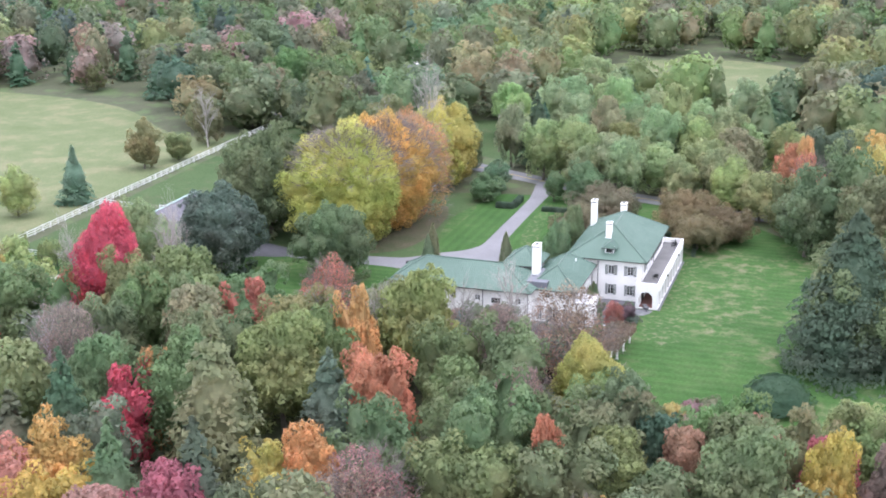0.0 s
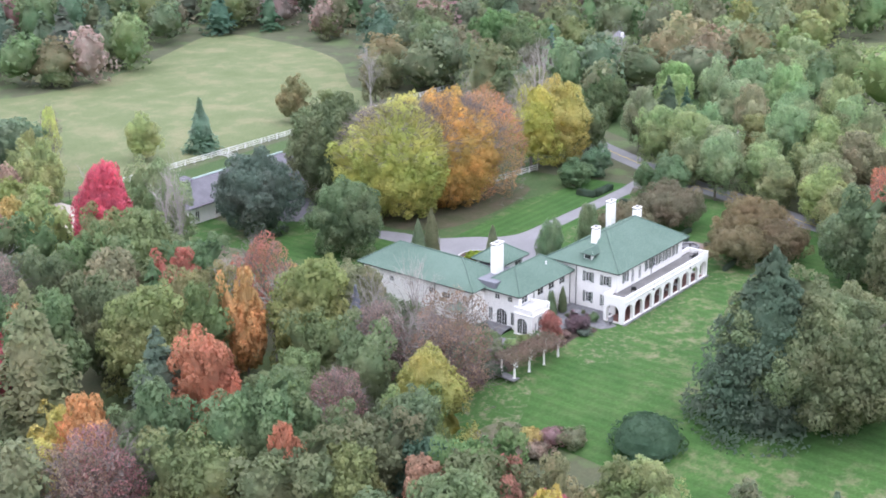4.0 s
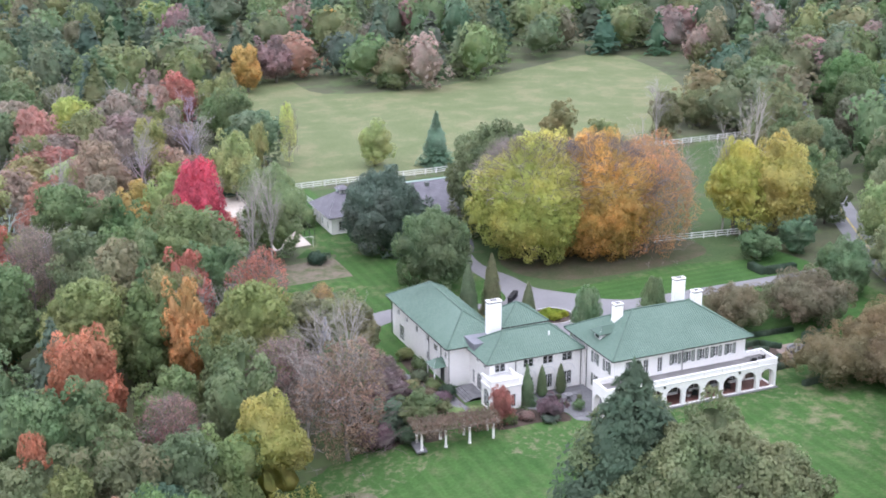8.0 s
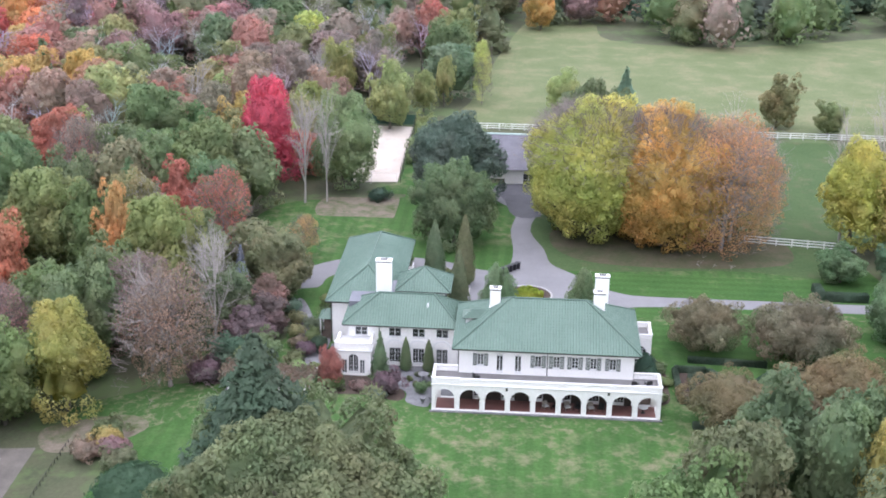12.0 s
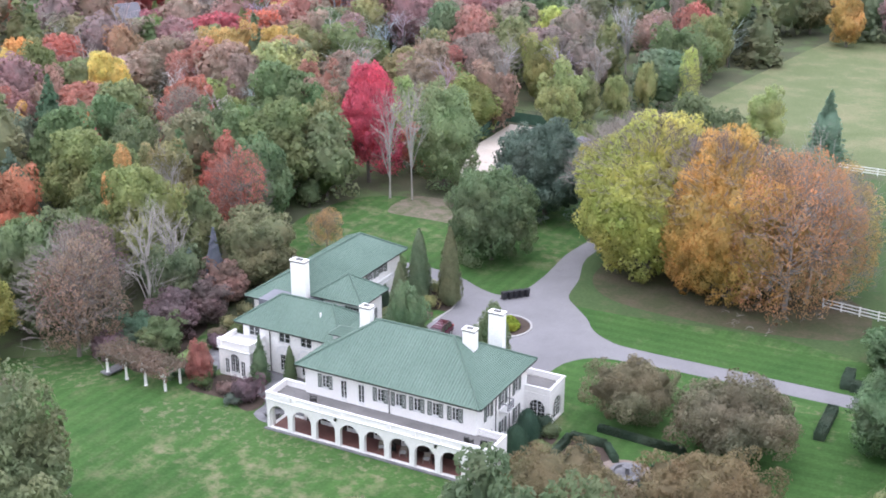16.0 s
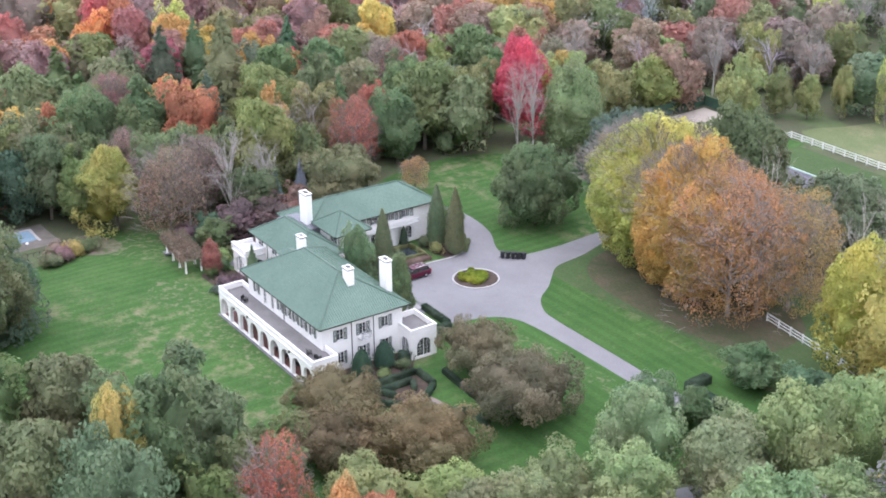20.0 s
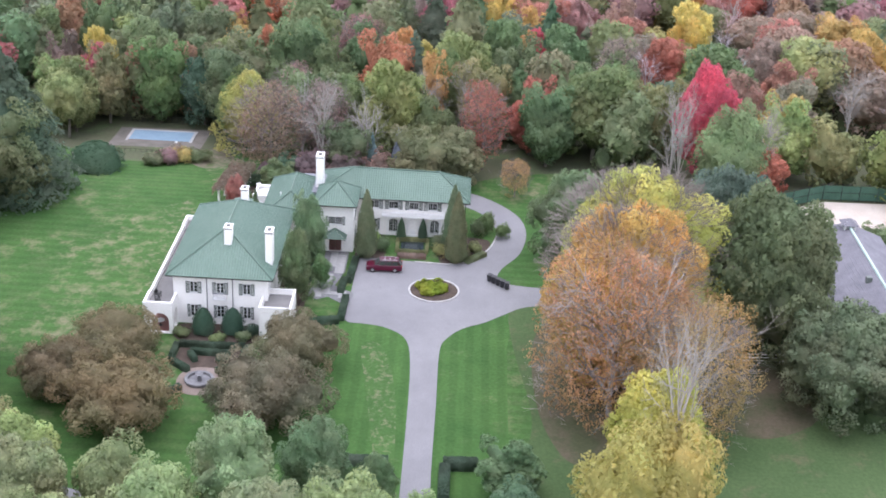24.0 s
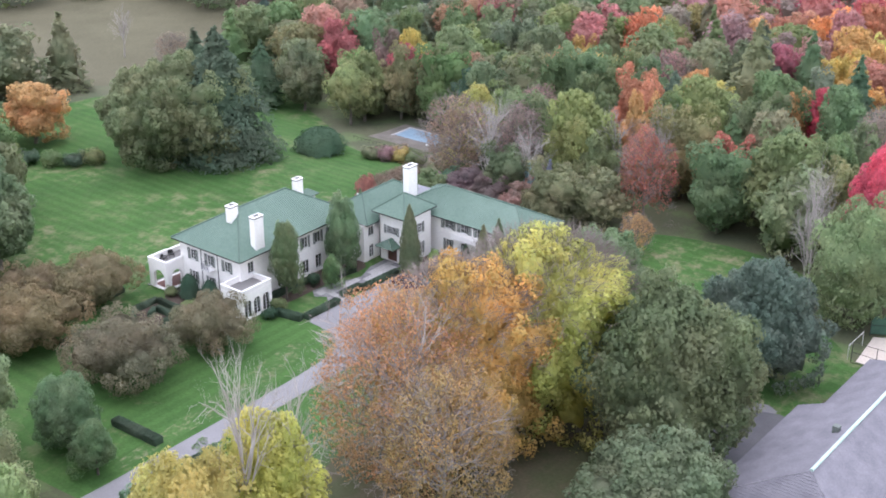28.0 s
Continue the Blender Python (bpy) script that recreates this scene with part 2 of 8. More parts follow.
def grass_material(name, dark, light, dry, stripes, dryness, angle=0.0, patches=0.16):
    """Mown grass: broad mower stripes, tufts and dry patches."""
    m, n, l, p = shader(name)
    tc, mp = n.new("ShaderNodeTexCoord"), n.new("ShaderNodeMapping")
    mp.inputs["Rotation"].default_value = (0, 0, angle)
    l.new(tc.outputs["Object"], mp.inputs["Vector"])
    vec = mp.outputs["Vector"]
    col = ramp(n, l, noise_tex(n, l, vec, 0.09, 6, 0.65), ((0.3, dark), (0.7, light)))
    if stripes:
        w = n.new("ShaderNodeTexWave")
        w.inputs["Scale"].default_value, w.inputs["Distortion"].default_value = stripes, 0.25
        w.inputs["Detail"].default_value, w.inputs["Detail Scale"].default_value = 2, 0.6
        l.new(vec, w.inputs["Vector"])
        col = mixc(n, l, 1.0, col, ramp(n, l, w.outputs["Fac"], ((0.3, (0.93, 0.935, 0.92)), (0.7, (1.07, 1.06, 1.05)))), "MULTIPLY")
    patch = ramp(n, l, noise_tex(n, l, vec, patches, 7, 0.72), ((dryness, (0, 0, 0)), (dryness + 0.2, (0.8, 0.8, 0.8))))
    cluster = ramp(n, l, noise_tex(n, l, vec, 0.045, 2), ((0.46, (0.12, 0.12, 0.12)), (0.6, (1, 1, 1))))
    col = mixc(n, l, mixc(n, l, 1.0, patch, cluster, "MULTIPLY") if stripes else patch, col, dry)
    tuft = noise_tex(n, l, vec, 2.2, 5, 0.7)
    col = mixc(n, l, 1.0, col, ramp(n, l, tuft, ((0.3, (0.78, 0.8, 0.75)), (0.7, (1.18, 1.15, 1.15)))), "MULTIPLY")
    l.new(col, p.inputs["Base Color"])
    p.inputs["Roughness"].default_value = 0.95
    p.inputs["Specular IOR Level"].default_value = 0.15
    bump(n, l, p, tuft, 0.6, 0.08)
    return m


LAWN = grass_material("mown_lawn", (0.036, 0.092, 0.025), (0.066, 0.138, 0.040), (0.24, 0.21, 0.14), 0.16, 0.47, 0.0, 0.34)
LAWN_EAST = grass_material("mown_lawn_along_drive", (0.036, 0.092, 0.025), (0.066, 0.138, 0.040), (0.24, 0.21, 0.14), 0.16, 0.57, math.pi / 2, 0.3)
DARKTAR = surface("dark_yard_asphalt", (0.085, 0.085, 0.095), (0.13, 0.13, 0.14), 0.95, 0.2, 9)
VERGE = grass_material("shaded_lawn", (0.052, 0.092, 0.036), (0.078, 0.12, 0.05), (0.14, 0.12, 0.08), 0, 0.54)
DRYLAWN = grass_material("worn_dry_lawn", (0.040, 0.096, 0.027), (0.066, 0.136, 0.040), (0.25, 0.215, 0.155), 0, 0.5, 0.0, 0.8)
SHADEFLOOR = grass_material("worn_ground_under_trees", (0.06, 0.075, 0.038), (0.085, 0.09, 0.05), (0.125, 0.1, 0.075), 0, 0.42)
DIRTGRASS = grass_material("bare_earth_patch", (0.07, 0.1, 0.04), (0.09, 0.12, 0.05), (0.23, 0.185, 0.16), 0, 0.36, 0.0, 0.3)
MEADOW = grass_material("dry_meadow", (0.118, 0.15, 0.07), (0.172, 0.196, 0.104), (0.235, 0.212, 0.13), 0, 0.5, 0.0, 0.09)
TANFIELD = grass_material("tan_field", (0.10, 0.095, 0.062), (0.13, 0.122, 0.08), (0.1, 0.1, 0.06), 0, 0.6)
LITTER = surface("leaf_litter_floor", (0.062, 0.078, 0.038), (0.098, 0.1, 0.056), 1.0, 0.15, 2.5, 0.6, spots=((0.09, 0.13, 0.05), 0.1, 0.5))

# colours of the crowns
TINT = {
    "green": (0.104, 0.128, 0.052), "olive": (0.140, 0.148, 0.056), "lime": (0.185, 0.205, 0.065), "dark": (0.066, 0.096, 0.052),
    "teal": (0.085, 0.130, 0.072), "willow": (0.165, 0.190, 0.078), "yellow": (0.36, 0.30, 0.075), "gold": (0.30, 0.205, 0.05),
    "orange": (0.33, 0.19, 0.058), "redorange": (0.285, 0.108, 0.058), "red": (0.33, 0.055, 0.066), "coral": (0.245, 0.122, 0.080),
    "pink": (0.225, 0.138, 0.094), "mauve": (0.188, 0.138, 0.094), "rust": (0.185, 0.128, 0.092), "brown": (0.155, 0.112, 0.068),
    "grey": (0.265, 0.245, 0.212), "beech": (0.265, 0.222, 0.045), "copper": (0.30, 0.18, 0.042), "blue": (0.125, 0.16, 0.155),
    "hedge": (0.044, 0.070, 0.038), "purple": (0.128, 0.084, 0.078), "mustard": (0.245, 0.185, 0.054), "maroon": (0.26, 0.085, 0.078),
    "russet": (0.262, 0.164, 0.054), "fir": (0.100, 0.150, 0.062), "cypress": (0.10, 0.122, 0.052), "slate": (0.080, 0.090, 0.060), "laurel": (0.096, 0.122, 0.052), "deepoak": (0.104, 0.130, 0.050), "pinedark": (0.064, 0.090, 0.052), "moss": (0.104, 0.126, 0.056), "sienna": (0.190, 0.128, 0.074), "umber": (0.134, 0.098, 0.050),
}

for key, col in TINT.items():
    lum = 0.3 * col[0] + 0.6 * col[1] + 0.1 * col[2]
    TINT[key] = tuple(2.14 * (0.90 * v + 0.10 * lum) * (0.985, 1.0, 1.30)[k] for k, v in enumerate(col))

# ---- building helpers ----
class Geo:
    """Vertices and faces of one mesh, with a place on the slope for each corner of a roof."""

    def __init__(self):
        self.v, self.f, self.uv = [], [], {}

    def face(self, pts, uv=None):
        k = len(self.v)
        self.v += [tuple(p) for p in pts]
        if uv:
            self.uv[len(self.f)] = uv
        self.f.append(tuple(range(k, k + len(pts))))
        return self

    def box(self, x0, y0, z0, x1, y1, z1, m=None):
        k = len(self.v)
        pts = [(x, y, z) for z in (z0, z1) for x, y in ((x0, y0), (x1, y0), (x1, y1), (x0, y1))]
        if m is not None:
            pts = [tuple(m @ Vector(p)) for p in pts]
        self.v += pts
        self.f += [tuple(k + i for i in q) for q in ((3, 2, 1, 0), (4, 5, 6, 7), (0, 1, 5, 4), (1, 2, 6, 5), (2, 3, 7, 6), (3, 0, 4, 7))]
        return self

    def tube(self, p, q, r0, r1, n=6, cap=True):
        p, q = Vector(p), Vector(q)
        t = (q - p).to_track_quat("Z", "Y")
        k = len(self.v)
        for c, r in ((p, r0), (q, r1)):
            for i in range(n):
                a = 2 * math.pi * i / n
                self.v.append(tuple(c + t @ Vector((r * math.cos(a), r * math.sin(a), 0))))
        self.f += [(k + i, k + (i + 1) % n, k + n + (i + 1) % n, k + n + i) for i in range(n)]
        if cap:
            self.f += [tuple(k + n - 1 - i for i in range(n)), tuple(k + n + i for i in range(n))]
        return self

    def ring(self, x, y, profile, n=24):
        """A turned body: (radius, height) from bottom to top."""
        k = len(self.v)
        for r, z in profile:
            self.v += [(x + r * math.cos(2 * math.pi * i / n), y + r * math.sin(2 * math.pi * i / n), z) for i in range(n)]
        for j in range(len(profile) - 1):
            a, b = k + j * n, k + (j + 1) * n
            self.f += [(a + i, a + (i + 1) % n, b + (i + 1) % n, b + i) for i in range(n)]
        self.f += [tuple(k + n - 1 - i for i in range(n)), tuple(k + (len(profile) - 1) * n + i for i in range(n))]
        return self

    def slab(self, outline, z0, z1):
        """An upright prism over a flat outline, counter-clockwise."""
        k, n = len(self.v), len(outline)
        self.v += [(x, y, z0) for x, y in outline] + [(x, y, z1) for x, y in outline]
        self.f += [tuple(k + n - 1 - i for i in range(n)), tuple(k + n + i for i in range(n))]
        self.f += [(k + i, k + (i + 1) % n, k + n + (i + 1) % n, k + n + i) for i in range(n)]
        return self

    def mesh(self, name, material):
        me = bpy.data.meshes.new(name)
        index, places, faces = {}, [], []
        for f in self.f:
            ids = []
            for i in f:
                key = tuple(round(c, 4) for c in self.v[i])
                if key not in index:
                    index[key] = len(places)
                    places.append(self.v[i])
                ids.append(index[key])
            faces.append(ids)
        if any(len(set(f)) < len(f) for f in faces):
            places, faces = self.v, self.f
        me.from_pydata(places, [], faces)
        if self.uv:
            layer = me.uv_layers.new(name="slope")
            for fi, uv in self.uv.items():
                for li, c in zip(me.polygons[fi].loop_indices, uv):
                    layer.data[li].uv = c
        me.materials.append(material)
        me.update()
        return me


def thing(name, at, label, category, group="", turn=0.0, kind=""):
    ob = new(name)
    ob.empty_display_size = 0.3
    ob.matrix_basis = pose(*at, 0, 0, turn)
    return tagged(ob, label, category, group, kind)


def part(name, geo, material, parent, label="", m=None):
    ob = new(name, geo.mesh(name, material))
    ob.parent = parent
    if m is not None:
        ob.matrix_basis = m
    return tagged(ob, label)


def solo(name, geo, material, label, category="", kind="", group=""):
    return tagged(new(name, geo.mesh(name, material)), label, category, group, kind)


def smooth(a, b, x):
    t = min(1.0, max(0.0, (x - a) / (b - a)))
    return t * t * (3 - 2 * t)


def ground_z(x, y):
    """The land falls away by four metres west and south-west of the house."""
    return -4.0 * smooth(-12, -56, x) * smooth(42, 12, y)


def curve(points, n=8, closed=True):
    """A smooth line through the points."""
    out, k = [], len(points)
    for i in range(k if closed else k - 1):
        p = [Vector((*points[j % k], 0)) if closed else Vector((*points[min(max(j, 0), k - 1)], 0)) for j in range(i - 1, i + 3)]
        for s in range(n):
            t = s / n
            q = 0.5 * (2 * p[1] + (p[2] - p[0]) * t + (2 * p[0] - 5 * p[1] + 4 * p[2] - p[3]) * t * t + (3 * p[1] - p[0] - 3 * p[2] + p[3]) * t ** 3)
            out.append((q.x, q.y))
    if not closed:
        out.append(points[-1])
    return out


def inside(x, y, poly):
    hit, j = False, len(poly) - 1
    for i in range(len(poly)):
        (xi, yi), (xj, yj) = poly[i], poly[j]
        if (yi > y) != (yj > y) and x < (xj - xi) * (y - yi) / (yj - yi) + xi:
            hit = not hit
        j = i
    return hit


def sheet(name, outline, lift, material, label, cell=3.0, kind="structure", category=""):
    """A flat piece of ground that follows the land, cut to its outline."""
    bm = bmesh.new()
    face = bm.faces.new([bm.verts.new((x, y, 0)) for x, y in outline])
    face.normal_update()
    if face.normal.z < 0:
        bmesh.ops.reverse_faces(bm, faces=[face])
    xs, ys = [p[0] for p in outline], [p[1] for p in outline]
    if min(xs) < -5 and min(ys) < 15 and max(xs) - min(xs) < 400:
        for axis, lo, hi in ((0, max(min(xs), -57), min(max(xs), -11)), (1, max(min(ys), 11), min(max(ys), 43))):
            c = math.ceil(lo / cell) * cell
            while c < hi:
                co, no = [0, 0, 0], [0, 0, 0]
                co[axis], no[axis] = c, 1
                bmesh.ops.bisect_plane(bm, geom=bm.verts[:] + bm.edges[:] + bm.faces[:], plane_co=co, plane_no=no)
                c += cell
    bmesh.ops.triangulate(bm, faces=bm.faces[:])
    for v in bm.verts:
        v.co.z = ground_z(v.co.x, v.co.y) + lift
    me = bpy.data.meshes.new(name)
    bm.to_mesh(me)
    bm.free()
    me.materials.append(material)
    return tagged(new(name, me), label, category, "", kind)


def kerb(name, line, width, height, material, label, closed=False):
    """A low stone edge along a line."""
    g, n = Geo(), len(line)
    for i in range(n if closed else n - 1):
        (ax, ay), (bx, by) = line[i], line[(i + 1) % n]
        d = math.hypot(bx - ax, by - ay)
        if d < 0.05:
            continue
        nx, ny = -(by - ay) / d * width / 2, (bx - ax) / d * width / 2
        z = ground_z(ax, ay)
        g.slab([(ax + nx, ay + ny), (ax - nx, ay - ny), (bx - nx, by - ny), (bx + nx, by + ny)], z - 0.05, z + height)
    return solo(name, g, material, label, "kerb", "structure")


# ---- the ground ----
ground_mesh = Geo()
steps = [-3000, -1500, -700, -400, -250, -150, -100, -70] + [-57 + 3 * k for k in range(16)] + [-6, 4, 10, 20, 40, 70, 120, 200, 350, 700, 1500, 3000]
rows = [-3000, -1500, -700, -400, -250, -150, -80, -40, -20, -8, 0] + [9 + 3 * k for k in range(12)] + [50, 80, 150, 250, 400, 700, 1500, 3000]
for y in rows:
    ground_mesh.v += [(x, y, ground_z(x, y) - 0.03) for x in steps]
w = len(steps)
ground_mesh.f = [(j * w + i, j * w + i + 1, (j + 1) * w + i + 1, (j + 1) * w + i) for j in range(len(rows) - 1) for i in range(w - 1)]
solo("ground", ground_mesh, LITTER, "dark woodland floor with leaf litter and low growth", "ground", "structure")

lawn_line = curve([(-37.3, 5.7), (-36.0, -6.5), (-36.7, -20.7), (-45.9, -35.3), (-57.5, -62.8), (-41.2, -75.4), (-12, -76), (14, -62), (31.7, -39.7), (42.6, -22.4), (52.5, -12.0), (62.1, -1.8), (65.8, 16.5),
                   (65.1, 38.4), (60.8, 56.7), (54.8, 62.9), (28.9, 71.2), (16.4, 85.3), (6.2, 87.2), (-10.0, 85.0), (-11.9, 76.8), (-29.1, 73.5), (-34.8, 62.3), (-32.4, 47.1), (-21.8, 30.0), (-22.4, 13.9), (-28.2, 7.8)], 6)
sheet("lawn", lawn_line, 0.0, LAWN, "bright green mown lawn with dry straw patches", category="lawn")
sheet("lawn", curve([(29, 20), (40, 15), (58, 14), (63, 30), (63, 48), (50, 46), (26, 46), (16, 46), (21, 30), (23, 22)], 4), 0.008, LAWN_EAST, "bright green mown lawn on both sides of the drive", category="lawn")
beech_shade = curve([(12.1, 50.6), (15.2, 46.6), (25.3, 46.7), (43.2, 48.7), (59.0, 46.6), (61.8, 56.7), (56.8, 61.8), (30.9, 73.2), (16.5, 83.2), (10.6, 71.0)], 5)
sheet("lawn", beech_shade, 0.012, VERGE, "thin dull grass under the spreading beeches", category="lawn")
sheet("paddock", [(35.1, 63.0), (62.7, 60.7), (88.9, 71.5), (110.5, 92.0), (120.3, 120.7), (34.0, 120.2)], 0.0, VERGE, "green grass paddock inside the white fence", category="paddock")
sheet("lawn", [(-10.4, 101.4), (28.2, 101.7), (34.0, 120.2), (-7.4, 120.2)], 0.0, VERGE, "green strip of grass behind the stable", category="lawn")
sheet("meadow", curve([(-3.4, 124.3), (58.6, 124.4), (91.6, 123.8), (99.5, 145.5), (126.1, 176.2), (135.9, 213.4), (130.9, 235.4), (93.9, 219.7), (60.0, 207.9), (31.1, 212.6), (26.8, 236.0), (10.3, 238.0), (1.5, 185.7), (-2.8, 143.2)], 4), 0.0, MEADOW,
      "pale dry grass meadow behind the fence", category="meadow")
sheet("meadow", curve([(150, -20), (190, -14), (240, -12), (262, 16), (250, 50), (215, 62), (180, 30)], 4), 0.0, MEADOW, "pale green grass field beyond the road", category="meadow")
sheet("meadow", curve([(80.5, 9.7), (96.7, -4.6), (137.9, -0.7), (143.6, 60.0), (118.1, 85.7), (98.6, 61.3)], 4), 0.0, VERGE, "rough green grass beside the road under the willows", category="meadow")
sheet("tan_field", curve([(-29.7, -85.6), (-59.8, -85.9), (-94.1, -100.2), (-91.6, -152.1), (-40, -170), (-10, -130)], 5), 0.01, TANFIELD, "tan mown field far behind the lawn", category="field")

# drive, forecourt, side drives and road
court = [(2.0, 25.4), (6, 24.9), (14, 24.8), (20.8, 24.7), (21.6, 27), (22.2, 29.8), (24.5, 32.6), (29, 33.7), (40, 34.1), (62, 34.2), (72, 34.3), (76, 39.2), (62, 37.5), (40, 37.4),
         (28, 37.4), (24.5, 38.2), (21.6, 40.2), (19.5, 43.2), (16.8, 46.0), (14.4, 49.0), (13.4, 55), (11.2, 63), (12.6, 72), (15.6, 78), (16, 83.6), (4, 83.6), (5, 78), (8.6, 72), (8.0, 63), (8.6, 54),
         (8.2, 47.4), (6.4, 45.0), (3.0, 45.6), (-2, 48.2), (-9, 49.4), (-15, 48.6), (-20, 45.6), (-24, 41), (-24.5, 36), (-19.5, 36), (-18.5, 40), (-14.5, 43.6), (-8.5, 45.0), (-3.5, 43.8), (0.6, 41.4), (2.2, 39.4), (2.6, 37.8), (2.3, 33)]
sheet("driveway", curve(court, 3), 0.03, ASPHALT, "pale grey asphalt driveway and forecourt", category="driveway")
sheet("stable_yard", curve([(8.4, 70), (12.6, 70), (15.8, 78), (18, 86.4), (5, 86.4), (6.6, 78)], 3), 0.036, DARKTAR, "dark asphalt yard before the stable", category="yard")
kerb("kerb", curve([(2.6, 37.8), (2.2, 39.4), (0.6, 41.4), (-3.5, 43.8), (-8.5, 45.0)], 6, False), 0.22, 0.12, KERB, "grey granite kerb beside the forecourt")
kerb("kerb", curve([(2.3, 33), (2.6, 37.8)], 4, False), 0.22, 0.10, KERB, "grey granite kerb beside the forecourt")
road_mid = curve([(147.8, 153.4), (116.4, 106.3), (95.7, 73.6), (82.4, 48.5), (74.2, 30.4), (68.8, 12.5), (62.1, -8.5), (63.3, -39.3), (90, -90)], 6, False)
def ribbon(line, half, shift=0.0):
    left, right = [], []
    for i, (x, y) in enumerate(line):
        (ax, ay), (bx, by) = line[max(i - 1, 0)], line[min(i + 1, len(line) - 1)]
        d = math.hypot(bx - ax, by - ay)
        nx, ny = -(by - ay) / d, (bx - ax) / d
        left.append((x + nx * (shift + half), y + ny * (shift + half)))
        right.append((x + nx * (shift - half), y + ny * (shift - half)))
    return right + left[::-1]
sheet("road", ribbon(road_mid, 3.0), 0.035, ROADTAR, "grey asphalt country road", category="road")
for off in (-0.12, 0.12):
    sheet("road_marking", ribbon(road_mid, 0.06, off), 0.04, YELLOWLINE, "worn yellow centre line on the road", category="road marking")
sheet("lawn", [(-18, 79.6), (-8.2, 79.0), (-2, 84), (-2, 122), (-12.8, 122), (-12.8, 86)], 0.006, LAWN, "green grass between the sand court and the stable", category="lawn")
sheet("worn_ground", curve([(28, 72), (36, 69), (42, 70), (44, 76), (39, 83), (31, 84), (27, 78)], 4), 0.016, SHADEFLOOR, "brown trodden ground by the stable under trees", category="bare earth")
sheet("sand_arena", [(-29.4, 122.4), (-13.4, 122.4), (-13.0, 86.0), (-20.6, 85.2), (-28.6, 99.0)], 0.02, SAND, "pale worn sand court inside a mesh fence", category="sports court")
sheet("bare_patch", curve([(-24.6, 67.2), (-22.8, 66.6), (-17, 66.8), (-12.4, 66.8), (-11.6, 67.6), (-11.6, 76.2), (-12.4, 77.8), (-16, 77.4), (-20, 76.6), (-24.4, 75.8), (-25.4, 71)], 3), 0.015, DIRTGRASS, "brown bare earth patch in the grass", category="bare earth")
sheet("worn_grass", curve([(-46.5, -2.5), (-44.5, -8.5), (-38, -8.2), (-33.4, -4), (-37.5, -0.4)], 5), 0.022, DIRTGRASS, "bare tan earth and thin grass at the wood edge", category="worn grass")
sheet("worn_grass", curve([(-45, 2), (-41, -6), (-33, -4), (-26, -1), (-22, 3), (-27, 6.5), (-36, 6)], 5), 0.015, DRYLAWN, "worn grass with straw patches at the wood edge", category="worn grass")
sheet("worn_grass", curve([(-16, -3), (-10, -7), (-4, -4), (4, -6), (9, -3), (2, -1.5), (-6, 1), (-12, 0)], 5), 0.012, DRYLAWN, "worn grass with straw patches near the pergola", category="worn grass")
sheet("worn_grass", curve([(27, 27.5), (36, 28.6), (50, 30.6), (58, 31.6), (58, 33.2), (40, 32.6), (28, 30.4)], 4), 0.016, DRYLAWN, "worn grass with straw patches beside the drive", category="worn grass")
sheet("worn_grass", curve([(1, -4.2), (14, -3.2), (27, -4), (28, -1), (14, -0.7), (0.4, -0.8)], 4), 0.016, DRYLAWN, "worn grass with straw patches before the arcade", category="worn grass")
sheet("worn_ground", curve([(20, 50.5), (30, 49), (44, 50), (52, 54), (50, 64), (36, 70), (22, 72), (15, 64), (15, 56)], 5), 0.02, SHADEFLOOR, "brown leaf-strewn ground under the beeches", category="bare earth")

# ---- trees and shrubs ----
def unit(a):
    return a / (np.linalg.norm(a, axis=1, keepdims=True) + 1e-9)


def leaf_quads(rng, pts, nrm, size, aspect=1.0, up=0.0, soft=None, tone=None):
    """Small leaf sprays: one face a point, turned about its normal. up: how far the long side keeps upright; soft: the way the spray as a whole faces."""
    n = len(pts)
    nrm = unit(nrm)
    ref = rng.normal(size=(n, 3)) * (1 - up) + np.array([0, 0, 1.0]) * up
    a = unit(np.cross(nrm, ref))
    b = np.cross(nrm, a)
    s = size * rng.uniform(0.6, 1.35, (n, 1))
    a, b = a * s, b * s * aspect
    v = np.stack([pts - a - b * 0.8, pts + a - b * rng.uniform(0.2, 0.9, (n, 1)), pts + a * rng.uniform(-0.5, 0.5, (n, 1)) + b], 1).reshape(-1, 3)
    return v, np.arange(3 * n).reshape(n, 3), np.repeat(unit(nrm if soft is None else soft), 3, axis=0), np.repeat(rng.uniform(0.92, 1.08, n) if tone is None else tone, 3)


def blob(center, radii, rng, nu=5, nv=4):
    """A coarse uneven body inside a clump of leaves."""
    j, i = np.meshgrid(np.arange(nv + 1), np.arange(nu), indexing="ij")
    th, ph = math.pi * j.ravel() / nv, 2 * math.pi * (i.ravel() + rng.uniform(0, 1)) / nu
    d = np.stack([np.sin(th) * np.cos(ph), np.sin(th) * np.sin(ph), np.cos(th)], 1)
    v = np.array(center) + d * np.array(radii) * rng.uniform(0.86, 1.1, (len(d), 1))
    f = np.array([(j * nu + i, (j + 1) * nu + i, (j + 1) * nu + (i + 1) % nu, j * nu + (i + 1) % nu) for j in range(nv) for i in range(nu)])
    return v, f, d, np.ones(len(v))


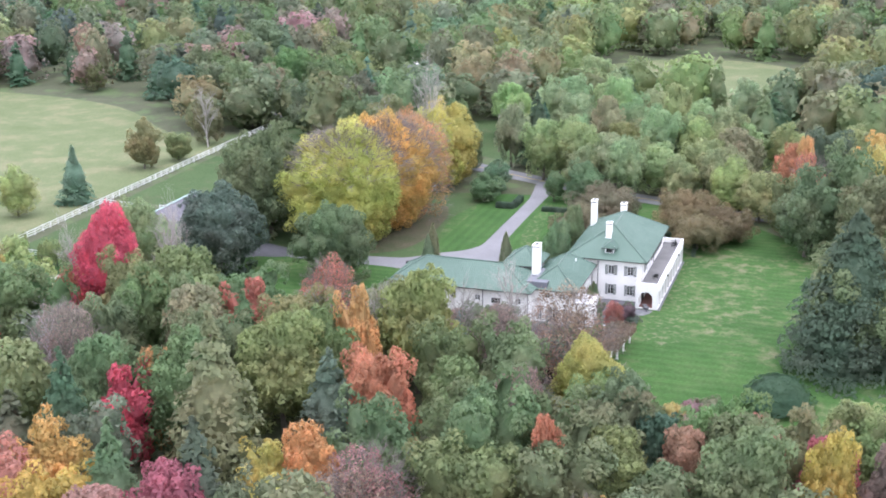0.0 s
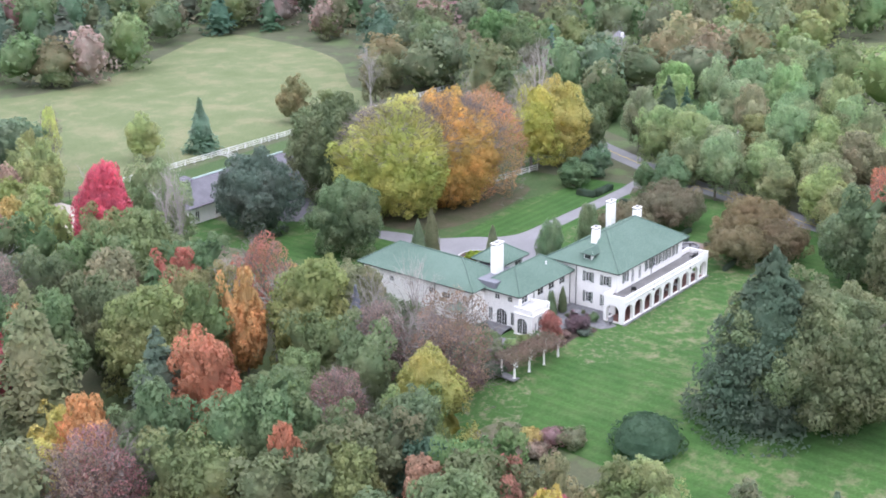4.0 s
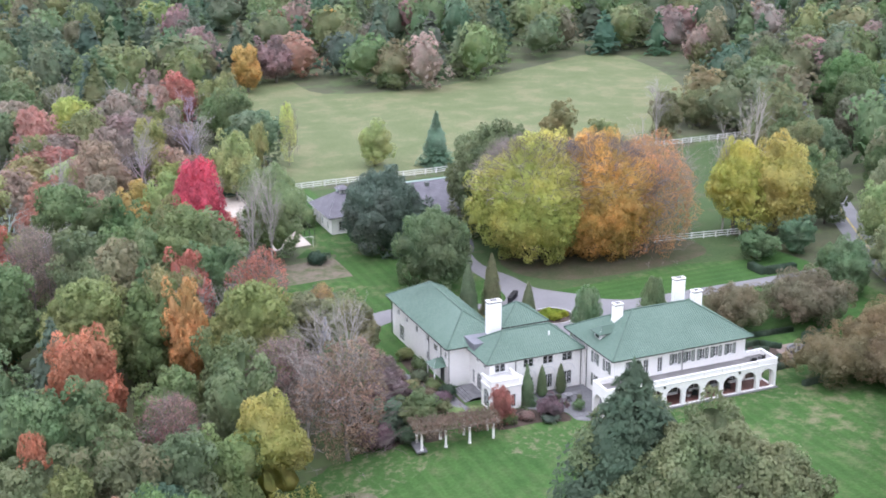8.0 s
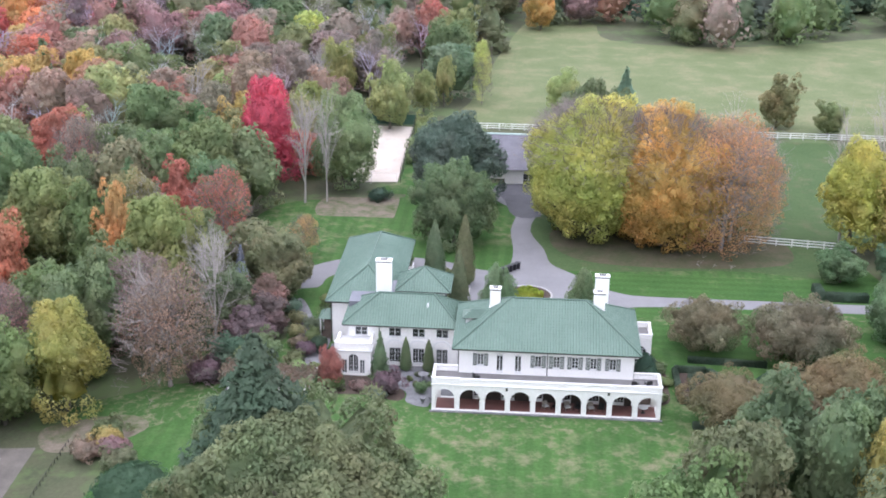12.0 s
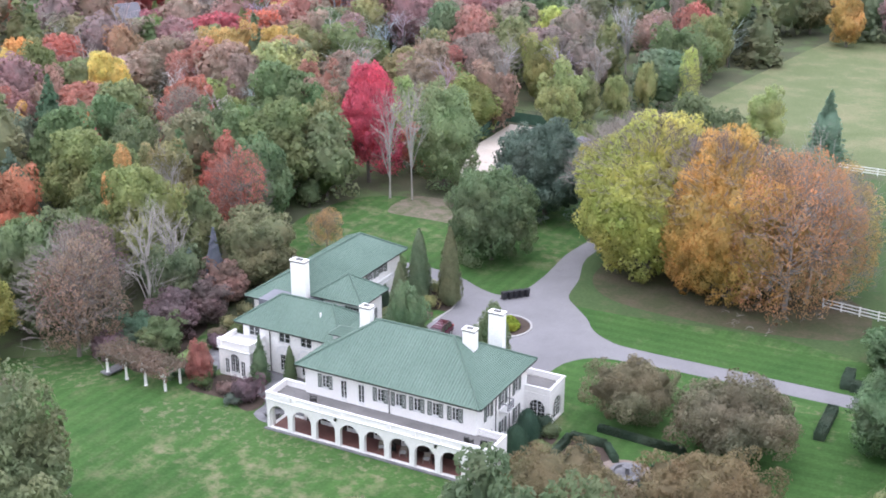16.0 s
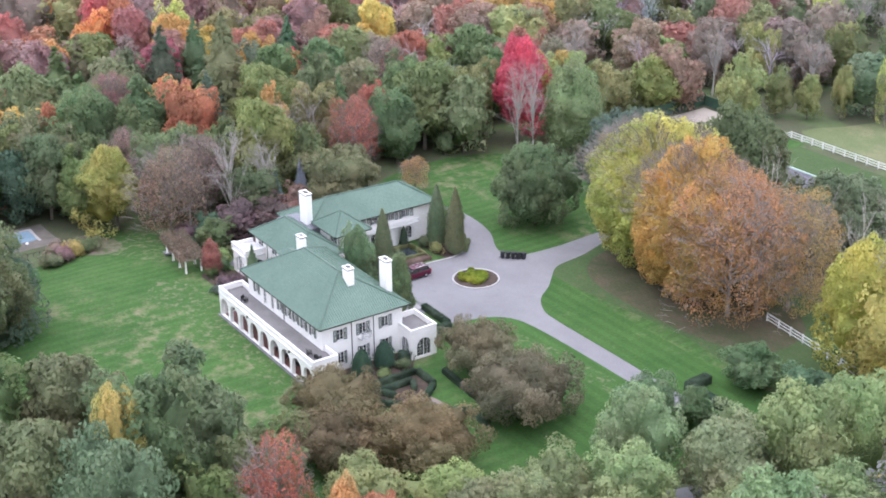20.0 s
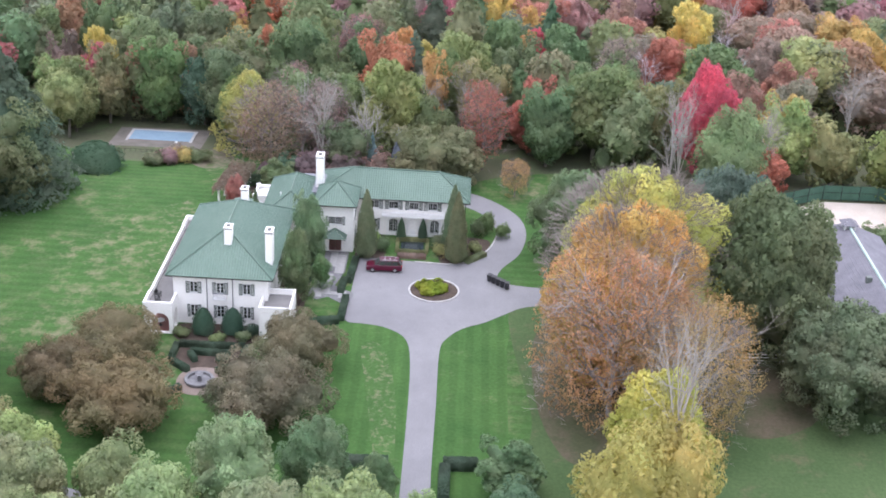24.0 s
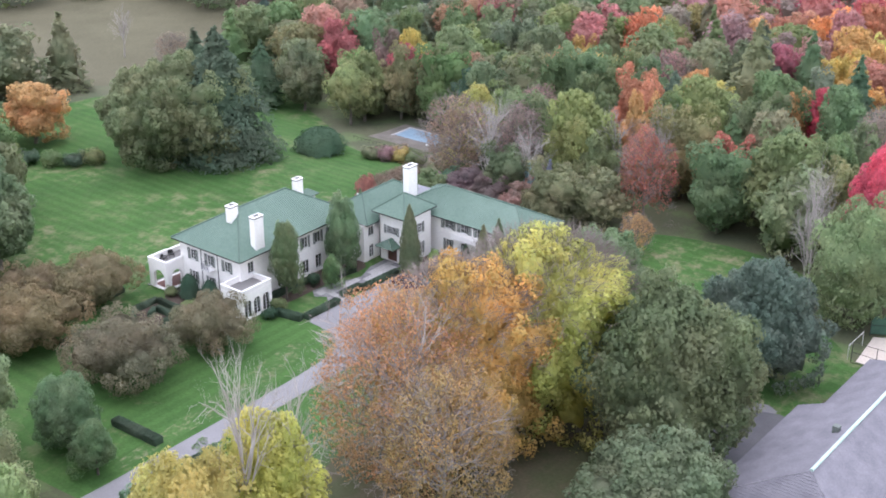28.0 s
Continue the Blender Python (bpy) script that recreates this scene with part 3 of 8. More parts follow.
def joined(pieces):
    vs, fs, ns, cs, k = [], [], [], [], 0
    for v, f, d, c in pieces:
        f = np.concatenate([f[:, [0, 1, 2]], f[:, [0, 2, 3]]]) if f.shape[1] == 4 else f
        vs.append(v)
        fs.append(f + k)
        ns.append(d)
        cs.append(c)
        k += len(v)
    return np.concatenate(vs), np.concatenate(fs), np.concatenate(ns), np.concatenate(cs)


def leaf_mesh(name, v, f, d, c, material, tint=None):
    """A mesh of sprays that face as the clump on which they sit; c: how pale the leaves of each clump are."""
    me = bpy.data.meshes.new(name)
    me.vertices.add(len(v))
    me.vertices.foreach_set("co", np.ascontiguousarray(v, np.float32).ravel())
    me.loops.add(3 * len(f))
    me.loops.foreach_set("vertex_index", np.ascontiguousarray(f, np.int32).ravel())
    me.polygons.add(len(f))
    me.polygons.foreach_set("loop_start", np.arange(0, 3 * len(f), 3, dtype=np.int32))
    me.polygons.foreach_set("loop_total", np.full(len(f), 3, np.int32))
    if tint is not None:
        at = me.attributes.new("tint", "FLOAT_COLOR", "POINT")
        at.data.foreach_set("color", np.ascontiguousarray(tint, np.float32).ravel())
    at = me.attributes.new("clump", "FLOAT", "POINT")
    at.data.foreach_set("value", np.ascontiguousarray(c, np.float32))
    at = me.attributes.new("custom_normal", "FLOAT_VECTOR", "POINT")
    at.data.foreach_set("vector", np.ascontiguousarray(unit(d), np.float32).ravel())
    me.update(calc_edges=True)
    me.materials.append(material)
    return me


def clumps(rng, r, hz, lobes, depth):
    """The uneven outline of a crown: how far it reaches along each way from its middle, how it faces there and which clump that is, as heaps of rounded clumps of two sizes."""
    half = np.array([r, r, hz])

    def spread(m):
        k = np.arange(m) + 0.5
        z, a = 1 - 1.9 * k / m, k * 2.39996
        q = np.stack([np.sqrt(1 - z * z) * np.cos(a), np.sqrt(1 - z * z) * np.sin(a), z], 1)
        return unit((q + rng.normal(size=(m, 3)) * 1.1 / math.sqrt(m)) * half)

    def oval(d):
        return 1 / np.linalg.norm(d / half, axis=1)

    def reach(d, cs, rs, least):
        far, face, own = least * oval(d), unit(d / half ** 2), np.zeros(len(d), int)
        for k in range(len(rs)):
            along = d @ cs[k]
            square = along ** 2 - cs[k] @ cs[k] + rs[k] ** 2
            t = np.where(square > 0, along + np.sqrt(np.maximum(square, 0)), 0)
            out = t > far
            far = np.where(out, t, far)
            face[out] = (d[out] * t[out, None] - cs[k]) / rs[k]
            own[out] = k
        return far, face, own
    mean, wide = (2 * r + hz) / 3, math.sqrt(15 / lobes)
    skew = rng.normal(size=3) * 0.12
    d = spread(lobes)
    rs = mean * wide * depth * rng.uniform(0.7, 1.15, lobes)
    cs = d * (np.maximum(oval(d) * (1 + 0.1 * wide - 0.4 * wide * rng.uniform(0, 1, lobes)) * (1 + d @ skew) - rs, 0.2 * mean))[:, None]
    m = lobes * 9
    d = spread(m)
    least = max(0.5, 1.06 - 0.55 * wide)
    t, _, own = reach(d, cs, rs, least)
    rs2 = mean * wide * depth * rng.uniform(0.24, 0.5, m)
    cs2 = d * (t + rs2 * rng.uniform(-0.75, 0.15, m))[:, None]
    cs, rs = np.concatenate([cs, cs2]), np.concatenate([rs, rs2])
    big = rng.uniform(0.88, 1.12, lobes)
    tone = np.concatenate([big, big[own] * rng.uniform(0.84, 1.18, m)])

    def outline(d):
        far, face, own = reach(d, cs, rs, least)
        return far, face, tone[own]
    return outline, cs[lobes:], rs[lobes:], tone[lobes:]


def lobed_crown(rng, r, z0, z1, lobes, n, size, core=0.94, jitter=0.6, depth=0.36, hollow=0.87, rings=(20, 14)):
    """A broad crown: sprays of leaves through its outer layer, over a dense inner body of the same outline."""
    hz = (z1 - z0) / 2
    outline, cs, rs, paler = clumps(rng, r, hz, lobes, depth)
    # leaves along all ways from the middle, and round each small clump where it stands free
    a = unit(rng.normal(size=(n, 3)) + np.array([0, 0, 0.25]))
    a[:, 2] = np.where(a[:, 2] < -0.92, -a[:, 2], a[:, 2])
    a = unit(a * np.array([r, r, hz]))
    far, face, tone = outline(a)
    q = a * (far * rng.uniform(hollow, 1.03, n))[:, None]
    pick = rng.choice(len(rs), 2 * n, p=rs ** 2 / (rs ** 2).sum())
    b = unit(rng.normal(size=(2 * n, 3)) + np.array([0, 0, 0.2]))
    p = cs[pick] + b * (rs[pick] * rng.uniform(0.85, 1.12, 2 * n))[:, None]
    free = np.linalg.norm(p, axis=1) > 0.9 * outline(unit(p))[0]
    m = n // 2
    q, d, face, tone = np.concatenate([p[free][:m], q[:n - m]]), np.concatenate([unit(p[free][:m]), a[:n - m]]), np.concatenate([b[free][:m], face[:n - m]]), np.concatenate([paler[pick][free][:m], tone[:n - m]])
    soft = face + 0.15 * d + np.array([0, 0, 0.1])
    pieces = [leaf_quads(rng, q, soft + rng.normal(size=d.shape) * jitter, size, 1.0, 0.0, soft + rng.normal(size=d.shape) * 0.25, tone)]
    if core > 0.3:
        _, bf, bd, _ = blob((0, 0, 0), (1, 1, 1), rng, *rings)
        bd = unit(bd * np.array([r, r, hz]))
        far, face, tone = outline(bd)
        for _ in range(6):
            far = np.minimum(far, outline(unit(bd + rng.normal(size=bd.shape) * 2.2 / sum(rings)))[0])
        far *= np.where(bd[:, 2] * r < -0.45 * hz * np.hypot(bd[:, 0], bd[:, 1]), 0.84, 1.0)
        pieces.append((bd * (far * core * rng.uniform(0.96, 1.04, len(bd)))[:, None], bf, face + 0.2 * bd, tone))
    lo, hi, across = np.percentile(q[:, 2], 1), np.percentile(q[:, 2], 99), np.percentile(np.hypot(q[:, 0], q[:, 1]), 98)
    v, f, d, c = joined(pieces)
    v[:, 2] = z0 + (v[:, 2] - lo) * (z1 - z0) / (hi - lo)
    v[:, 2] = np.maximum(v[:, 2], z0)
    v[:, :2] *= r / across
    return v, f, d, c


def limbs(rng, h, r, base, crown0, fork=6, twigs=0, spread=0.8):
    """Trunk and limbs: tapered tubes that fork upwards."""
    g = Geo()
    lean = Vector((rng.uniform(-0.03, 0.03) * h, rng.uniform(-0.03, 0.03) * h, 0))
    top = Vector((0, 0, h * 0.62)) + lean
    mid = Vector((0, 0, crown0)) + lean * 0.5
    g.tube((0, 0, -0.3), mid, base, base * 0.75, 8)
    g.tube(mid, top, base * 0.75, base * 0.3, 6)

    def grow(p, d, length, rad, level):
        q = p + d * length
        g.tube(p, q, rad, rad * 0.55, (5, 4, 3, 3, 3)[level], False)
        if level >= twigs:
            return
        for _ in range(3 if level < 2 else 2):
            e = (d + Vector(rng.normal(size=3)) * 0.55 + Vector((0, 0, 0.15))).normalized()
            grow(p + d * length * rng.uniform(0.45, 1.0), e, length * rng.uniform(0.5, 0.75), rad * 0.5, level + 1)
    for k in range(fork):
        a = k * 2.399 + rng.uniform(-0.3, 0.3)
        p = mid.lerp(top, rng.uniform(0.0, 1.0))
        d = Vector((math.cos(a) * spread, math.sin(a) * spread, rng.uniform(0.35, 0.9) if spread > 0.4 else rng.uniform(0.75, 1.3))).normalized()
        grow(p, d, rng.uniform(0.45, 0.7) * r, base * 0.36, 0)
    return g


def pine_crown(rng, r, z0, z1, layers, n, size, taper=1.0, sag=0.25):
    """Whorls of flat sprays that shorten to the top; boughs of uneven length."""
    pts, nrm, soft, pieces = [], [], [], []
    for k in range(layers):
        u = k / (layers - 1)
        z, rad = z0 + (z1 - z0) * u, r * (1 - u ** taper * 0.93)
        m = max(8, int(n * (1 - u ** taper * 0.85) / layers * 1.7))
        arms = rng.integers(7, 11)
        reach = rng.uniform(0.6, 1.18, arms)
        lift = rng.normal(size=arms) * (z1 - z0) / layers * 0.35
        pick = rng.integers(0, arms, m)
        a = pick * 2 * math.pi / arms + k * 1.1 + rng.normal(size=m) * 0.2
        t = np.sqrt(rng.uniform(0.03, 1, m))
        x = t * rad * reach[pick]
        pts.append(np.stack([x * np.cos(a), x * np.sin(a), z + lift[pick] - sag * x * t + rng.normal(size=m) * size * 0.8], 1))
        nrm.append(np.stack([0.7 * np.cos(a), 0.7 * np.sin(a), np.ones(m)], 1) + rng.normal(size=(m, 3)) * 0.5)
        soft.append(np.stack([0.9 * np.cos(a), 0.9 * np.sin(a), 0.25 + 0.7 * rng.uniform(0, 1, m)], 1))
    pieces.append(blob((0, 0, z0 + (z1 - z0) * 0.36), (r * 0.5, r * 0.5, (z1 - z0) * 0.42), rng, 9, 7))
    pieces.append(leaf_quads(rng, np.concatenate(pts), np.concatenate(nrm), size, 1.5, 0.0, np.concatenate(soft)))
    return joined(pieces)


def column_crown(rng, r, z0, z1, n, size, power=0.6, upright=0.8):
    """A dense body of revolution: columnar evergreens and clipped bushes."""
    u = rng.uniform(0, 1, n)
    prof = np.minimum(1, (u * 6 + 0.35)) * (1 - u ** (1 / power)) ** 0.75
    a = rng.uniform(0, 2 * math.pi, n)
    wave = 1 + 0.07 * np.sin(a * 3 + u * 9) + 0.05 * np.sin(a * 5 - u * 17)
    rad = r * np.maximum(prof, 0.03) * rng.uniform(0.88, 1.05, n) * wave
    pts = np.stack([rad * np.cos(a), rad * np.sin(a), z0 + (z1 - z0) * u], 1)
    out = np.stack([np.cos(a), np.sin(a), np.full(n, 0.35)], 1)
    core = Geo()
    core.ring(0, 0, [(r * 0.87 * max(0.03, min(1, k / 10 * 6 + 0.35) * (1 - (k / 10) ** (1 / power)) ** 0.75), z0 + (z1 - z0) * k / 10) for k in range(11)], 10)
    cv = np.array(core.v)
    return joined([(cv, np.array([q for q in core.f if len(q) == 4]), unit(cv * np.array([1, 1, 0]) + np.array([0, 0, 0.35 * r])), np.ones(len(cv))),
                   leaf_quads(rng, pts, out + rng.normal(size=(n, 3)) * 0.3, size, 1.3, upright, out + rng.normal(size=(n, 3)) * 0.15)])


def twigs(rng, r, h, n, low=False):
    """Fine bare shoots that stand out of the top of a thinning crown; low: out of its flanks too."""
    g = Geo()
    for _ in range(n):
        a, u = rng.uniform(0, 6.283), rng.uniform(0, 1) ** 0.6
        rad = r * 0.86 * u
        z = h * (0.5 + 0.44 * math.sqrt(max(0.0, 1 - u ** 2.2)))
        if low:
            z -= h * 0.6 * rng.uniform(0, 1) ** 1.5
        p = Vector((rad * math.cos(a), rad * math.sin(a), z))
        d = (Vector((math.cos(a) * u, math.sin(a) * u, 0.9 - 0.5 * u)) + Vector(rng.normal(size=3)) * 0.3).normalized()
        m = rng.uniform(0.9, 2.0)
        g.tube(p, p + d * m, 0.035, 0.012, 3, False)
        for s in (0.3, 0.5, 0.7, 0.85):
            e = (d + Vector(rng.normal(size=3)) * 0.6).normalized()
            g.tube(p + d * m * s, p + d * m * s + e * m * 0.5, 0.02, 0.009, 3, False)
    return g


PROTO = {}


def proto(kind, k):
    """The shared trunk and crown of a kind of tree, with the height and radius at which they are drawn."""
    if (kind, k) in PROTO:
        return PROTO[kind, k]
    rng = np.random.default_rng(100 * len(kind) + 7 * k + ord(kind[0]))
    if kind == "oak":
        h, r = 15.0, 5.4
        c, t = lobed_crown(rng, r, 1.0, 15.0, 15 + 3 * k, 7000, 0.205, 0.86, rings=(24, 18)), limbs(rng, h, r, 0.32, 3.5)
    elif kind == "beech":
        h, r = 22.0, 11.0
        c, t = lobed_crown(rng, r, 0.4, 22.0, 46, 44000, 0.15, 0.92, hollow=0.85, rings=(56, 36)), limbs(rng, h, r, 0.7, 4, 9)
    elif kind == "bigoak":
        h, r = 19.0, 14.0
        c, t = lobed_crown(rng, r, 0.6, 19.0, 50, 56000, 0.2, 0.87, rings=(56, 36)), limbs(rng, h, r, 0.8, 3.5, 9)
    elif kind == "dense":
        h, r = 14.0, 7.6
        c, t = lobed_crown(rng, r, 0.2, 14.0, 30 + 5 * k, 21000, 0.15, 0.9, rings=(34, 22)), limbs(rng, h, r, 0.4, 2.5)
    elif kind == "willow":
        h, r = 15.0, 5.5
        c, t = lobed_crown(rng, r, 1.0, 15.0, 18, 7000, 0.16, 0.88, rings=(24, 18)), limbs(rng, h, r, 0.3, 3)
    elif kind == "maple":
        h, r = 19.0, 6.0
        c, t = lobed_crown(rng, r, 1.2, 19.0, 26, 11000, 0.17, 0.86, depth=0.42, rings=(26, 20)), limbs(rng, h, r, 0.35, 3)
        c[0][:, :2] *= (1.06 - 0.34 * np.clip((c[0][:, 2:] - 1.2) / 17.8, 0, 1) ** 1.4)
    elif kind == "thin":
        h, r = 14.0, 4.8
        c, t = lobed_crown(rng, r, 1.2, 14.0, 18, 7000, 0.105, 0.0, jitter=0.9, depth=0.4, hollow=0.5), limbs(rng, h, r, 0.24, 1.8, 13, twigs=3)
    elif kind == "sparse":
        h, r = 22.0, 10.0
        c, t = lobed_crown(rng, r, 0.6, 22.0, 50, 20000, 0.115, 0.0, jitter=0.8, depth=0.38, hollow=0.6), limbs(rng, h * 1.02, r * 1.02, 0.4, 3, 26, twigs=4)
    elif kind == "bare":
        h, r = 14.0, 4.8
        c, t = None, limbs(rng, h * 1.1, r * 1.25, 0.25, 2.6, 15, twigs=4, spread=0.4)
    elif kind == "pine":
        h, r = 15.0, 4.4
        c, t = pine_crown(rng, r, 2.2, 15.0, 15, 5200, 0.2, 1.7), Geo().tube((0, 0, -0.3), (0, 0, 14.6), 0.28, 0.04, 8)
    elif kind == "hemlock":
        h, r = 22.0, 10.0
        c, t = pine_crown(rng, r, 0.8, 22.0, 26, 26000, 0.21, 1.9, 0.3), Geo().tube((0, 0, -0.3), (0, 0, 21.4), 0.45, 0.05, 8)
    elif kind == "spruce":
        h, r = 11.0, 3.3
        c, t = pine_crown(rng, r, 0.3, 11.0, 22, 4600, 0.16, 0.95, 0.3), Geo().tube((0, 0, -0.3), (0, 0, 10.6), 0.2, 0.03, 8)
    elif kind == "cypress":
        h, r = 10.0, 1.7
        c, t = column_crown(rng, r, 0.1, 10.0, 2600, 0.14), Geo().tube((0, 0, -0.2), (0, 0, 1.0), 0.15, 0.12, 6)
    elif kind == "crab":
        h, r = 6.0, 4.8
        c, t = lobed_crown(rng, r, 0.7, 6.0, 22, 17000, 0.075, 0.84, hollow=0.78, rings=(28, 14)), limbs(rng, h, r * 0.8, 0.16, 1.4, 8)
    elif kind == "shrub":
        h, r = 2.2, 1.6
        c, t = lobed_crown(rng, r, 0.05, 2.2, 9, 900, 0.1, rings=(9, 6)), Geo().tube((0, 0, -0.1), (0, 0, 1.0), 0.06, 0.03, 5)
    elif kind == "dome":
        h, r = 2.6, 1.5
        c, t = column_crown(rng, r, 0.0, 2.6, 1400, 0.07, 0.33, 0.2), Geo().tube((0, 0, -0.1), (0, 0, 0.6), 0.07, 0.05, 5)
    else:
        h, r = 3.0, 2.6
        c, t = lobed_crown(rng, r, 0.1, 3.0, 12, 2000, 0.11, rings=(12, 7)), Geo().tube((0, 0, -0.1), (0, 0, 1.2), 0.08, 0.04, 5)
    crown = leaf_mesh(kind + "_crown", *c, LEAF) if c else None
    PROTO[kind, k] = (t.mesh(kind + "_trunk", BARK_PALE if kind == "bare" else BARK_TWIG if kind == "sparse" else BARK_MID if kind == "thin" else BARK), crown, h, r, twigs(rng, r, h, 350 if kind == "thin" else 1000, kind != "beech").mesh("twigs", BARK_TWIG if kind == "sparse" else BARK_MID) if kind in ("beech", "sparse", "thin") else None)
    return PROTO[kind, k]


WORD = {"green": "deep green", "olive": "olive-green", "lime": "yellow-green", "dark": "dark green", "teal": "blue-green", "willow": "pale sage-green", "yellow": "yellow",
        "gold": "golden yellow", "orange": "orange", "redorange": "red-orange", "red": "bright red", "coral": "coral red", "pink": "dull pink", "mauve": "purple-red",
        "rust": "rusty brown", "brown": "purple-brown", "grey": "grey", "beech": "yellow-green", "copper": "orange-copper", "blue": "blue-green", "hedge": "dark green",
        "purple": "dark purple", "mustard": "mustard yellow", "maroon": "maroon red", "cypress": "olive-green", "russet": "russet", "fir": "green", "moss": "grey-green", "deepoak": "olive-green", "laurel": "deep green", "pinedark": "dark green", "umber": "red-brown", "sienna": "red-brown", "slate": "grey-green"}
KINDS = {"oak": ("broadleaf_tree", "broadleaf tree with a rounded {} autumn crown", "tree"), "beech": ("beech_tree", "huge spreading beech with {} autumn leaves", "tree"),
         "bigoak": ("oak_tree", "big spreading oak with {} leaves", "tree"), "dense": ("broadleaf_tree", "dense rounded tree with {} leaves down to the grass", "tree"),
         "willow": ("willow_tree", "willow with hanging {} foliage", "tree"), "maple": ("maple_tree", "tall maple with a full {} crown", "tree"),
         "thin": ("thinning_tree", "half-bare tree with sparse {} leaves on pale twigs", "tree"), "sparse": ("beech_tree", "thinning beech with {} leaves on pale branches", "tree"), "bare": ("bare_tree", "leafless tree with pale {} branches", "tree"),
         "hemlock": ("hemlock_tree", "tall broad hemlock with drooping {} needles", "tree"),
         "pine": ("pine_tree", "pine with tiers of {} needles", "tree"), "spruce": ("spruce_tree", "conical spruce with dense {} needles", "tree"),
         "cypress": ("cypress", "narrow columnar {} evergreen", "tree"), "crab": ("crabapple_tree", "low spreading crabapple with {} leaves", "tree"),
         "shrub": ("shrub", "rounded {} garden shrub", "shrub"), "dome": ("clipped_bush", "clipped domed {} evergreen bush", "bush"), "mound": ("bush", "wide mounded {} bush", "bush")}
COUNT = {}
PLANTED = []


def plant(kind, x, y, h, r, tint, label="", group="", z=None):
    """One tree or shrub of its own: trunk and crown under an empty at its foot."""
    name, words, category = KINDS[kind]
    n = COUNT[kind] = COUNT.get(kind, 0) + 1
    trunk, crown, h0, r0, shoots = proto(kind, n % (3 if kind in ("oak", "thin", "bare", "pine", "willow", "crab") else 2))
    z = ground_z(x, y) if z is None else z
    ob = thing(name, (x, y, z), label or words.format(WORD[tint]), category, group, (n * 137.5) % 360)
    ob.scale = (r / r0, r / r0, h / h0)
    t = tagged(new("trunk", trunk))
    t.parent = ob
    if shoots and tint != "green":
        s = tagged(new("bare_twig_layer", shoots), "bare grey-pink twigs")
        s.parent = ob
    if crown:
        c = new("crown", crown)
        c.parent = ob
        jig = random.Random(n * 31 + len(tint))
        c.color = (*[v * jig.uniform(0.88, 1.12) for v in TINT[tint]], 1)
    PLANTED.append((x, y, r))
    return ob


# trees that stand out, round the house and along the woods
plant("oak", -72.4, 57.9, 15.2, 5.0, "green")
plant("thin", -64.3, 67.1, 15.3, 5.0, "rust")
plant("oak", -47.7, 58.6, 15.2, 5.0, "olive")
plant("oak", -48.9, 66.4, 15.2, 5.0, "green")
plant("oak", -60.9, 38.1, 16.2, 6.6, "olive")
plant("oak", -65.9, 3.7, 16.2, 6.1, "green")
plant("oak", -46.4, 12.4, 16.2, 5.6, "green")
plant("thin", -87.3, 18.1, 13.7, 5.6, "pink")
plant("oak", -87.3, 27.4, 9.1, 4.0, "yellow")
plant("oak", -108.4, 30.3, 13.3, 5.0, "mauve")
plant("oak", -80.0, 8.0, 15.2, 6.1, "olive")
plant("oak", -69.7, -7.2, 14.2, 5.0, "olive")
plant("oak", -63.3, -31.0, 10.2, 3.0, "yellow")
plant("oak", -89.7, -22.0, 15.4, 6.1, "green")
plant("oak", -86.4, -13.0, 15.3, 6.1, "green")
plant("oak", -92.6, -30.2, 15.5, 5.0, "willow")
plant("oak", -88.0, -36.4, 15.5, 5.0, "green")
plant("oak", -82.1, -45.3, 14.4, 5.0, "green")
plant("oak", -97.3, -10.7, 11.3, 4.0, "orange")
plant("oak", -90.5, 1.1, 10.2, 4.0, "yellow")
plant("oak", -103.6, 38.4, 13.3, 5.0, "pink")
plant("oak", 1.1, 234.2, 14.4, 6.1, "green")
plant("oak", 39.9, 282.3, 14, 5, "redorange")
plant("oak", 54.2, 274.4, 14, 5, "orange")
plant("thin", 63.5, 262.3, 10.3, 6.1, "rust")
plant("oak", -24.2, 148.1, 14.2, 5.0, "mauve")
plant("oak", -7.5, 179.8, 14.3, 5.0, "olive")
plant("bare", -24.5, 171.6, 14.3, 4.0, "grey")
plant("oak", -52.6, 87.3, 14.2, 5.0, "coral")
plant("oak", -48.1, 82.9, 14.2, 5.0, "green")
plant("oak", -41.8, 72.6, 15.2, 5.0, "olive")
plant("oak", -71.2, 45.7, 16.2, 6.1, "green")
plant("pine", -50.4, 48.6, 14.2, 4.0, "green")
plant("thin", -55.0, 8.2, 14.2, 4.5, "rust")
plant("oak", -53.0, 36.1, 15.2, 5.0, "green")
plant("oak", -45.8, 21.0, 14.2, 5.0, "green")
plant("oak", -53.2, 16.6, 13.2, 5.0, "olive")
plant("oak", -59.0, 97.2, 14.2, 5.6, "coral")
plant("oak", -56.1, 65.7, 14.2, 5.0, "green")
plant("oak", -48.1, 96.7, 14.2, 5.0, "mauve")
plant("bare", -43.9, 185.9, 15.4, 6.1, "grey")
plant("oak", -20.3, 191.4, 14.3, 5.0, "rust")
plant("oak", -31.1, 139.2, 14.2, 4.0, "lime")
plant("bare", -20.2, 143.3, 13.2, 5.0, "grey")
plant("oak", -40.4, 134.1, 14.3, 5.0, "mauve")
plant("oak", 23.6, 233.5, 13.4, 6.1, "mauve")
plant("oak", 12.5, 223.5, 13.4, 5.0, "orange")
plant("oak", -131.1, 38.8, 14.5, 5.0, "redorange")
